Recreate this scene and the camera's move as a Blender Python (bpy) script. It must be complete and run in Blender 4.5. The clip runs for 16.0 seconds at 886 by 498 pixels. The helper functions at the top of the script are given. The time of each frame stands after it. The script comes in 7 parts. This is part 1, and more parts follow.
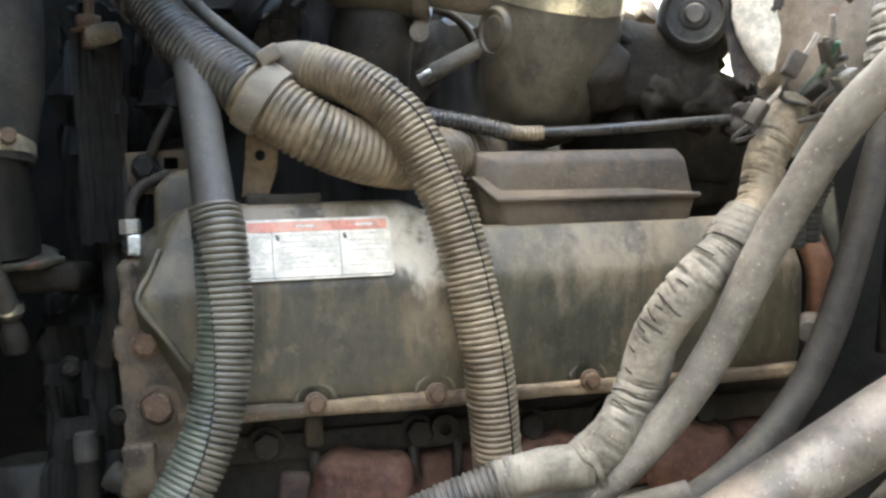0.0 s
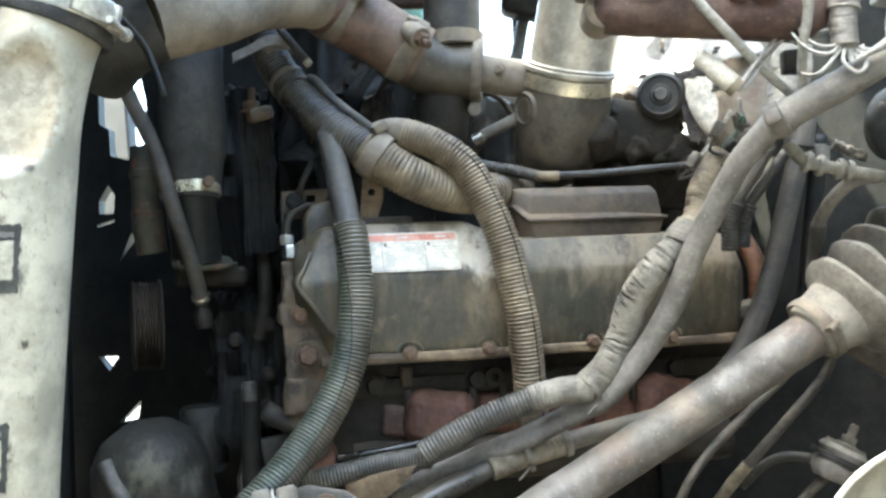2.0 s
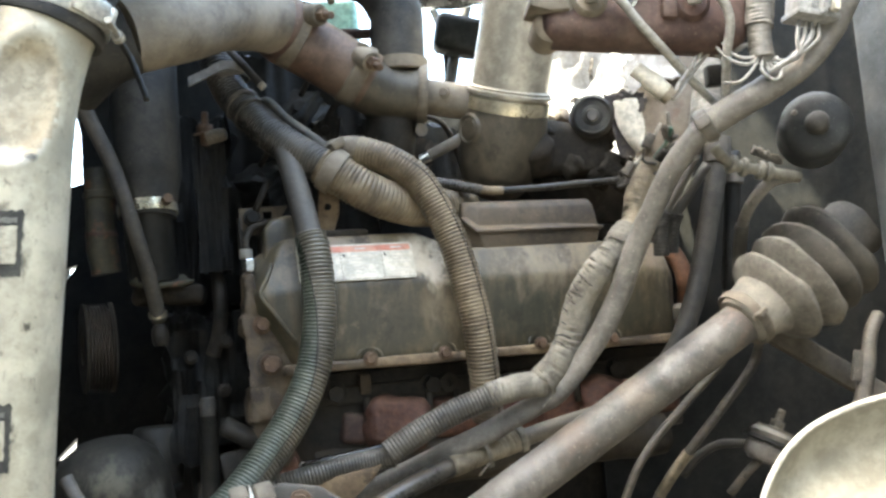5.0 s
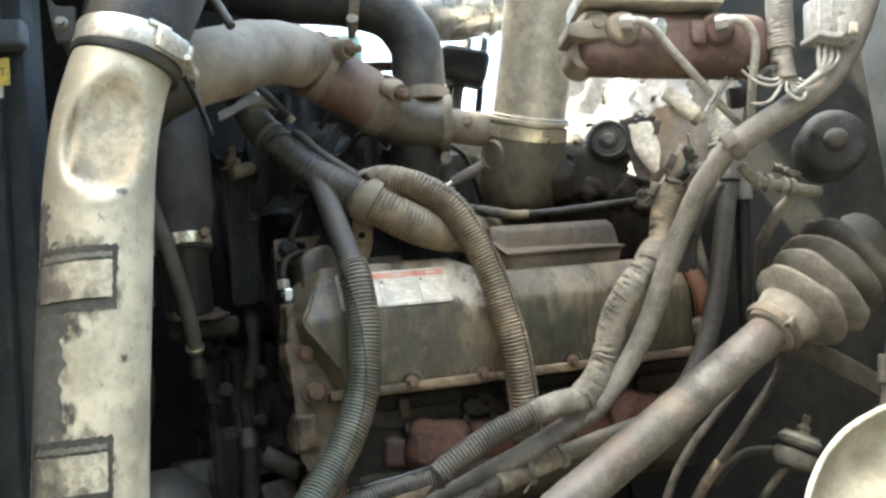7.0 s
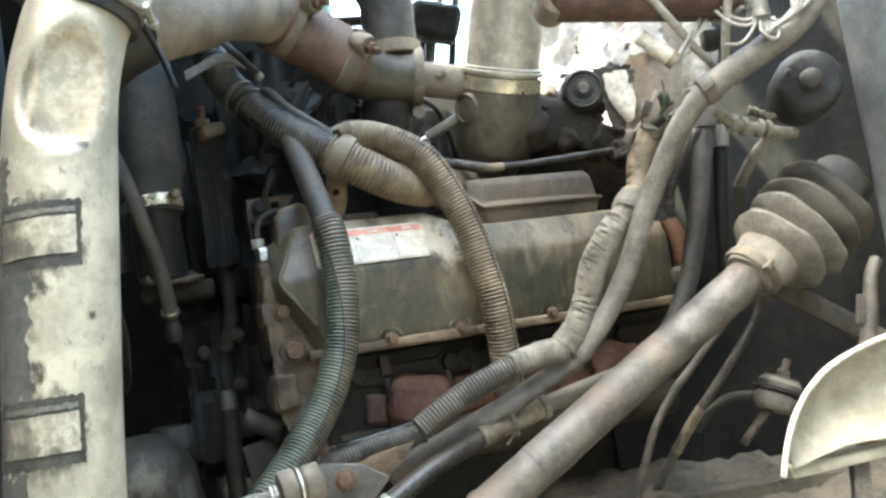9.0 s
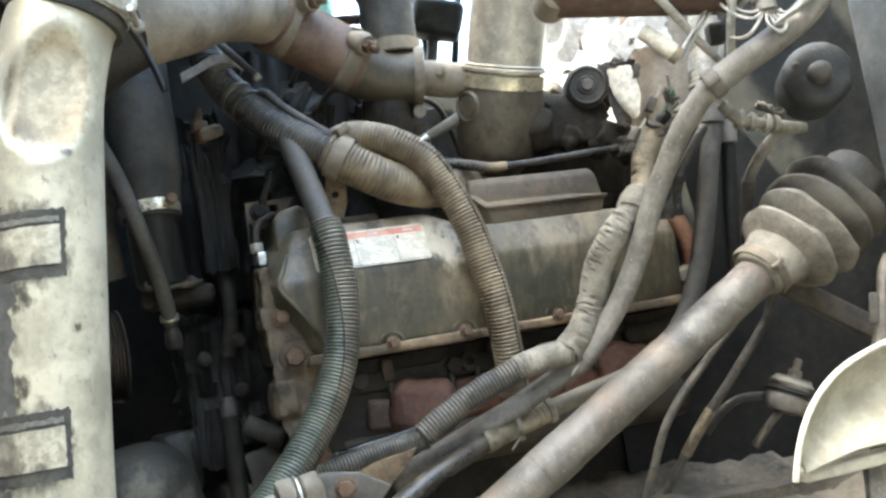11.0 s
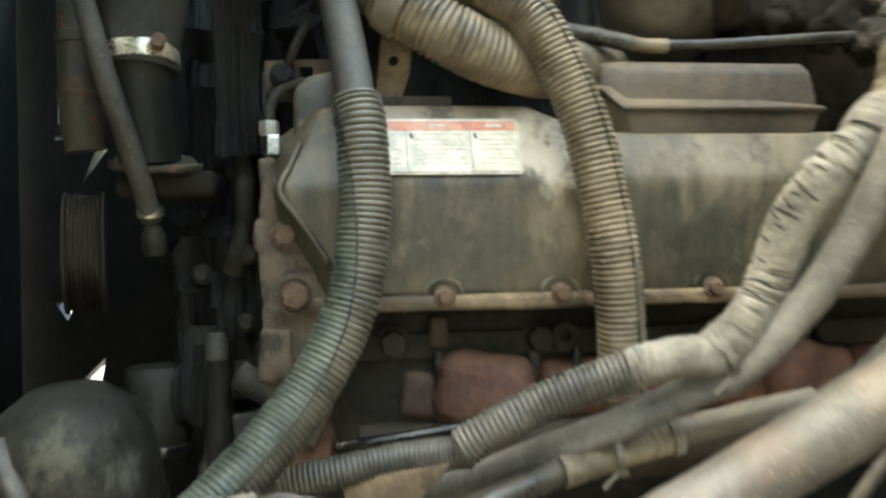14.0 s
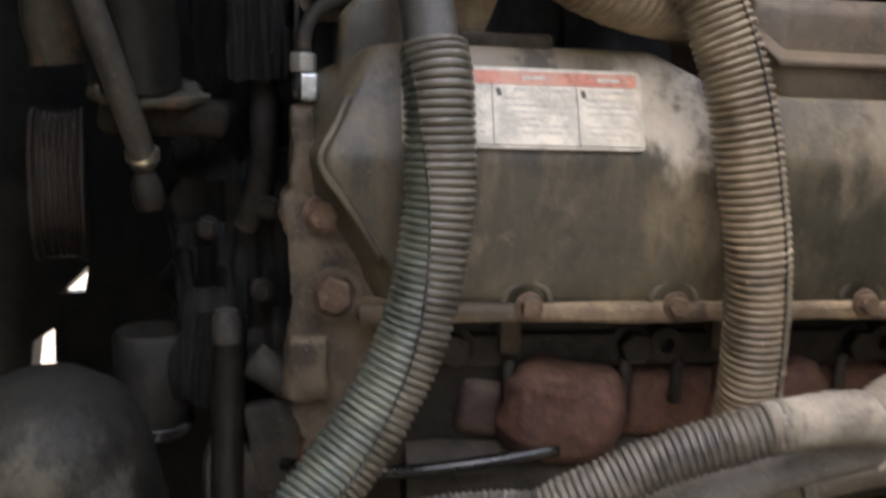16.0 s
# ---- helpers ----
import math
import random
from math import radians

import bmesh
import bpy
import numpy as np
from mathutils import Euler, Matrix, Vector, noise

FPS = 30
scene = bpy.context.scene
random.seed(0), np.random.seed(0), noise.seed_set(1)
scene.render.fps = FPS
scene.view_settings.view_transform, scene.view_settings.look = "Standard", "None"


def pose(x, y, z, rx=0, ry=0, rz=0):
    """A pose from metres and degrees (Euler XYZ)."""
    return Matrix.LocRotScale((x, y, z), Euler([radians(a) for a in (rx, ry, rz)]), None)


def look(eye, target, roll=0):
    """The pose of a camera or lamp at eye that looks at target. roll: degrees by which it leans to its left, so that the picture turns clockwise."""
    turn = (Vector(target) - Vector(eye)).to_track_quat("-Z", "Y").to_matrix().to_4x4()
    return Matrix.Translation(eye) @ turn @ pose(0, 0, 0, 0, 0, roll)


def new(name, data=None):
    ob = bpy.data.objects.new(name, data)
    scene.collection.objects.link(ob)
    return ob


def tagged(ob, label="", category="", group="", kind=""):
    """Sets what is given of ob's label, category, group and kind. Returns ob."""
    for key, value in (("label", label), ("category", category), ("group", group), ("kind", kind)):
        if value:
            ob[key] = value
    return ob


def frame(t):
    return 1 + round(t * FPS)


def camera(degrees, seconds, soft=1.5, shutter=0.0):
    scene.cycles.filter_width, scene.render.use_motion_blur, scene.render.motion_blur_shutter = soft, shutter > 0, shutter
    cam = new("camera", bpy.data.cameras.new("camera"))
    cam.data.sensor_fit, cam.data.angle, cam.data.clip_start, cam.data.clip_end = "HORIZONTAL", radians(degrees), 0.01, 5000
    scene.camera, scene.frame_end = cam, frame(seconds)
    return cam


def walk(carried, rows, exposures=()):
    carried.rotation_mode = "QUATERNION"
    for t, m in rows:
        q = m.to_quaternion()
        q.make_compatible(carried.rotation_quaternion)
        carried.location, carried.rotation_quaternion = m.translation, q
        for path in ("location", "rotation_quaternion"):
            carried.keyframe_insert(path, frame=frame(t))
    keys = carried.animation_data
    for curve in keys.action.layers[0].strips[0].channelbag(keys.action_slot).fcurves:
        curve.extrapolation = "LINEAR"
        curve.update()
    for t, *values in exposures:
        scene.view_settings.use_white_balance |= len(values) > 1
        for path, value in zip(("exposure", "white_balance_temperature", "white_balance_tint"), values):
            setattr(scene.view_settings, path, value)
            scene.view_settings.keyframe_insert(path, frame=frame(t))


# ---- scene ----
cam = camera(53.12, 16.0, soft=2.7, shutter=0.5)
PATH = [
    (0, (0.0370, 0.0033, 1.2267), (-0.0549, 2.0008, 1.1892), -2.28),
    (0.5, (0.0403, -0.0408, 1.2350), (-0.0764, 1.9547, 1.1707), -0.73),
    (1, (0.0402, -0.1502, 1.2219), (-0.1064, 1.8442, 1.1956), -2.23),
    (1.5, (0.0693, -0.2813, 1.1834), (-0.0950, 1.7106, 1.2571), -1.84),
    (2, (0.0308, -0.3039, 1.1848), (-0.1276, 1.6882, 1.2658), -2.72),
    (2.5, (0.0453, -0.3249, 1.1797), (-0.0490, 1.6691, 1.3027), -3.48),
    (3, (0.0546, -0.3361, 1.1729), (-0.0466, 1.6574, 1.2981), -3.70),
    (3.5, (0.0551, -0.3414, 1.1703), (-0.0567, 1.6509, 1.3052), -3.97),
    (4, (0.0539, -0.3461, 1.1635), (-0.0631, 1.6431, 1.3354), -3.76),
    (4.2, (0.0456, -0.3409, 1.1528), (-0.0317, 1.6495, 1.3326), -3.83),
    (6.3, (-0.1156, -0.3726, 1.1211), (0.0475, 1.6066, 1.3577), -6.21),
    (6.5, (-0.1108, -0.3740, 1.1206), (0.0526, 1.6054, 1.3558), -6.82),
    (7, (-0.1135, -0.3676, 1.1282), (0.0665, 1.6063, 1.3947), -7.02),
    (7.5, (-0.1118, -0.3715, 1.1258), (0.0473, 1.6028, 1.4025), -7.17),
    (8, (-0.1072, -0.3697, 1.1248), (0.0898, 1.6036, 1.3845), -8.05),
    (8.5, (-0.1087, -0.3633, 1.1172), (0.1215, 1.6126, 1.3243), -8.66),
    (9, (-0.1096, -0.3554, 1.1130), (0.1039, 1.6238, 1.3057), -8.89),
    (11.5, (-0.0932, -0.3392, 1.1197), (0.0863, 1.6438, 1.3082), -9.42),
    (12, (-0.0963, -0.3464, 1.1174), (0.0758, 1.6366, 1.3128), -9.37),
    (12.5, (-0.0858, -0.3438, 1.0995), (0.0587, 1.6410, 1.2986), -9.49),
    (13, (-0.0067, -0.2895, 1.0528), (0.0610, 1.6985, 1.2609), -6.84),
    (13.5, (0.0277, -0.1856, 1.0855), (-0.0745, 1.8104, 1.1585), -3.52),
    (14, (-0.0072, -0.0155, 1.1446), (-0.2423, 1.9705, 1.1634), -1.29),
    (14.5, (-0.0019, 0.1195, 1.1979), (-0.4246, 2.0708, 1.0808), 1.05),
    (15, (-0.0340, 0.1512, 1.2204), (-0.4870, 2.0907, 1.0385), -1.10),
    (15.5, (-0.0589, 0.1520, 1.2372), (-0.4410, 2.1000, 0.9938), -0.79),
    (16, (-0.0770, 0.1272, 1.2266), (-0.2756, 2.0862, 0.8759), 1.93),
]
EXPOSURES = [(0, 4.6, 6600, 2), (1.5, 4.6, 6200, -3), (3.5, 4.55, 6400, 0), (7, 4.3, 6900, -1), (9, 4.6, 6600, -2), (12.5, 4.6, 6400, -2), (13.2, 4.55, 5500, -6), (14, 4.6, 7400, -8), (14.5, 4.55, 10800, 2), (15, 4.25, 10000, 3), (16, 4.0, 7400, 13)]
walk(cam, [(t, look(eye, target, roll)) for t, eye, target, roll in PATH], EXPOSURES)

# ---- light ----
world = bpy.data.worlds.new("daylight")
scene.world = world
world.use_nodes = True
sky = world.node_tree.nodes.new("ShaderNodeTexSky")
sky.sky_type, sky.sun_disc = "NISHITA", False
sky.sun_elevation, sky.sun_rotation = radians(60), radians(-114)
sky.air_density, sky.dust_density, sky.ozone_density = 1.0, 4.0, 0.6
world.node_tree.links.new(sky.outputs[0], world.node_tree.nodes["Background"].inputs[0])
world.node_tree.nodes["Background"].inputs[1].default_value = 0.15
sun = new("sun", bpy.data.lights.new("sun", "SUN"))
sun.data.energy, sun.data.angle, sun.data.color = 4.5, radians(0.6), (1.0, 0.97, 0.92)
sun.matrix_world = look((-0.45, -0.20, 0.87), (0, 0, 0))

# ---- materials ----
def surface(name, base, dust=(0.30, 0.26, 0.20), amount=0.4, rough=0.75, metal=0.0, grain=300.0, patch=22.0, bump=0.25, settle=0.35,
            spots=None, spot_amount=0.0, streak=0.0, spec=0.4, stain=0.5, specks=0.35, marks=()):
    """A worn painted, moulded or cast surface: base colour, a dust film in patches, grain, fine relief, and spots of wear or rust."""
    m = bpy.data.materials.new(name)
    m.use_nodes = True
    nt = m.node_tree
    n, k = nt.nodes, nt.links
    bsdf = n["Principled BSDF"]
    place = n.new("ShaderNodeTexCoord")

    def noise_at(scale, detail=5.0, rough_=0.6, stretch=None):
        t = n.new("ShaderNodeTexNoise")
        t.inputs["Scale"].default_value, t.inputs["Detail"].default_value, t.inputs["Roughness"].default_value = scale, detail, rough_
        if stretch:
            mp = n.new("ShaderNodeMapping")
            mp.inputs["Scale"].default_value = stretch
            k.new(place.outputs["Object"], mp.inputs[0])
            k.new(mp.outputs[0], t.inputs["Vector"])
        else:
            k.new(place.outputs["Object"], t.inputs["Vector"])
        return t.outputs["Fac"]

    def math_node(op, a, b):
        t = n.new("ShaderNodeMath")
        t.operation = op
        t.use_clamp = op in ("MULTIPLY", "ADD", "SUBTRACT")
        for i, v in enumerate((a, b)):
            if isinstance(v, (int, float)):
                t.inputs[i].default_value = v
            else:
                k.new(v, t.inputs[i])
        return t.outputs[0]

    def ramp(v, lo, hi):
        t = n.new("ShaderNodeMapRange")
        t.interpolation_type = "SMOOTHSTEP"
        t.inputs["From Min"].default_value, t.inputs["From Max"].default_value = lo, hi
        k.new(v, t.inputs["Value"])
        return t.outputs[0]

    def mix(fac, a, b):
        t = n.new("ShaderNodeMix")
        t.data_type = "RGBA"
        k.new(fac, t.inputs["Factor"])
        for sock, v in ((t.inputs[6], a), (t.inputs[7], b)):
            if isinstance(v, tuple):
                sock.default_value = (*v, 1)
            else:
                k.new(v, sock)
        return t.outputs[2]

    film = ramp(noise_at(patch, 9, 0.68), 0.38, 0.66)
    fine = noise_at(grain, 3, 0.7)
    if streak:
        runs = ramp(noise_at(1.0, 4, 0.6, (95, 95, 11)), 0.40, 0.66)
        film = math_node("ADD", math_node("MULTIPLY", film, 1 - streak), math_node("MULTIPLY", runs, streak))
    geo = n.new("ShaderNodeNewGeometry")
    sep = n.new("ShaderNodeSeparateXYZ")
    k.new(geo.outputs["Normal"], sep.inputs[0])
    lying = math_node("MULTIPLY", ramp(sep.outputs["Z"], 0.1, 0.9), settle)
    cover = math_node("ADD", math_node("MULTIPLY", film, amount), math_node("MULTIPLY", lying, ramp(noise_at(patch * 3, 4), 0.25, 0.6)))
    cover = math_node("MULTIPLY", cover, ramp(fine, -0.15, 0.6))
    dark = tuple(c * 0.6 for c in base)
    colour = mix(ramp(noise_at(patch * 5, 6, 0.7), 0.38, 0.64), dark, base)
    if spots:
        colour = mix(math_node("MULTIPLY", ramp(noise_at(patch * 2.3, 8, 0.72), 0.66 - 0.3 * spot_amount, 0.72 - 0.25 * spot_amount), min(1.0, 0.5 + spot_amount)), colour, spots)
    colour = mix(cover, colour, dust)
    # single marks: dried splashes, scrapes, rust and other tints, each with its own place, size and ragged edge
    for at, size, tint, strength in marks:
        far = n.new("ShaderNodeVectorMath")
        far.operation = "DISTANCE"
        far.inputs[1].default_value = at
        k.new(place.outputs["Object"], far.inputs[0])
        near_it = math_node("SUBTRACT", 1.0, math_node("DIVIDE", far.outputs["Value"], size))
        ragged = ramp(math_node("ADD", noise_at(1.0, 9, 0.70, (1.6 / size, 1.6 / size, 0.8 / size)), math_node("MULTIPLY", near_it, 0.42)), 0.60, 0.88)
        colour = mix(math_node("MULTIPLY", ragged, strength), colour, tint)
    # oily stains with ragged edges, then pale and dark specks
    blot = math_node("MULTIPLY", ramp(noise_at(patch * 1.6, 10, 0.74), 0.52, 0.64), stain)
    colour = mix(blot, colour, tuple(c * 0.42 for c in base))
    pale = math_node("MULTIPLY", ramp(noise_at(420, 2, 0.5), 0.66, 0.72), specks)
    colour = mix(pale, colour, tuple(min(0.8, c * 1.35) for c in dust))
    soot = math_node("MULTIPLY", ramp(noise_at(260, 3, 0.6), 0.64, 0.70), specks)
    colour = mix(soot, colour, tuple(c * 0.35 for c in base))
    k.new(colour, bsdf.inputs["Base Color"])
    bsdf.inputs["Metallic"].default_value = metal
    if metal:
        k.new(math_node("MULTIPLY", math_node("SUBTRACT", 1.0, cover), metal), bsdf.inputs["Metallic"])
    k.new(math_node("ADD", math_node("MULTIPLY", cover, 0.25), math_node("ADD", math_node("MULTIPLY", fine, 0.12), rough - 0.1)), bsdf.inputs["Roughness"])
    bsdf.inputs["Specular IOR Level"].default_value = spec
    b = n.new("ShaderNodeBump")
    b.inputs["Strength"].default_value, b.inputs["Distance"].default_value = bump, 0.002
    k.new(math_node("ADD", math_node("MULTIPLY", fine, 0.5), math_node("MULTIPLY", noise_at(patch * 4, 6), 0.5)), b.inputs["Height"])
    k.new(b.outputs[0], bsdf.inputs["Normal"])
    return m


def spot_on(u, v, w):
    """A place on the engine, from its own axes."""
    return tuple(pose(0, 0.615, 1.115, 0, 0, 15.5) @ Vector((u, v, w)))


def on_pipe(x, z):
    """A place on the aluminium pipe's round face, x round it from the middle."""
    a = x / 0.0365
    return (-0.297 + (z - 1.20) * 0.0885 + 0.0365 * (0.371 * math.cos(a) + 0.928 * math.sin(a)), 0.25 + 0.0365 * (-0.928 * math.cos(a) + 0.371 * math.sin(a)), z)


BURNT = (0.045, 0.040, 0.030)
PIPE_MARKS = [(on_pipe(x, z + h), size, BURNT, strength) for z in (1.2135, 1.0915) for x, h, size, strength in (
    (-0.022, 0.0185, 0.020, 0.85), (-0.006, 0.0180, 0.016, 0.75), (0.0065, 0.006, 0.012, 0.7), (0.006, -0.010, 0.014, 0.75), (-0.006, -0.0190, 0.018, 0.8), (-0.022, -0.0185, 0.021, 0.9), (-0.036, 0.004, 0.030, 0.9))]
PIPE_MARKS += [(on_pipe(-0.041, z), 0.032, (0.075, 0.068, 0.055), 0.95) for z in (1.186, 1.166, 1.146, 1.122)]
PIPE_MARKS += [(on_pipe(x, z), size, BURNT, 0.95) for x, z, size in ((-0.018, 1.187, 0.011), (-0.014, 1.181, 0.009), (-0.021, 1.178, 0.008), (-0.020, 1.132, 0.010), (-0.017, 1.127, 0.008), (-0.022, 1.121, 0.009), (0.012, 1.270, 0.007), (0.016, 1.160, 0.006))]
# stains by the label; paler tints on the slope, darker ones on the front face
COVER_MARKS = [
    (spot_on(-0.008, -0.008, 0.112), 0.054, (0.44, 0.375, 0.275), 0.95), (spot_on(-0.006, -0.014, 0.092), 0.036, (0.48, 0.42, 0.33), 0.9), (spot_on(-0.10, 0.0, 0.130), 0.075, (0.27, 0.21, 0.145), 0.7),
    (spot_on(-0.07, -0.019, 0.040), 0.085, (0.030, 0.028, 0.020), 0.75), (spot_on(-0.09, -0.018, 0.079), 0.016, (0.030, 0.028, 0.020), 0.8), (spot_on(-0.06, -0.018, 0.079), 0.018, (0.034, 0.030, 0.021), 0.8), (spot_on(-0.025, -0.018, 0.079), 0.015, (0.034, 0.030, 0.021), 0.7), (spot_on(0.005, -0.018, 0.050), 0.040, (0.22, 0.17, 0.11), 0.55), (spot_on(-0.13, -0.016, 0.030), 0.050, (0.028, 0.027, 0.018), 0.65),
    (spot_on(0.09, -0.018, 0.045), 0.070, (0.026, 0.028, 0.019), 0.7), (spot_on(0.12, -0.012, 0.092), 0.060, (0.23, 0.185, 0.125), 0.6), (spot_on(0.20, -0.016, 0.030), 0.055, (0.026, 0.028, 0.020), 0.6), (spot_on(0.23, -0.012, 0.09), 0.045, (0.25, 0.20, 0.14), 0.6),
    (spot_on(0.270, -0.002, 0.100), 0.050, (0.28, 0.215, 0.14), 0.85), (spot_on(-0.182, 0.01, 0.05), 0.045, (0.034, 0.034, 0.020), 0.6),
]
TUBE_MARKS = [((0.290, 0.520, 1.130), 0.034, (0.17, 0.10, 0.065), 0.5), ((0.175, 0.500, 1.066), 0.040, (0.19, 0.145, 0.105), 0.6), ((0.215, 0.505, 1.088), 0.028, (0.24, 0.215, 0.185), 0.5), ((0.260, 0.512, 1.115), 0.030, (0.24, 0.205, 0.175), 0.4),
              ((0.11, 0.495, 1.040), 0.05, (0.18, 0.115, 0.075), 0.4), ((0.05, 0.485, 1.005), 0.06, (0.22, 0.19, 0.165), 0.4), ((-0.02, 0.478, 0.97), 0.05, (0.18, 0.115, 0.075), 0.45), ((0.235, 0.515, 1.095), 0.05, (0.085, 0.07, 0.06), 0.5)]
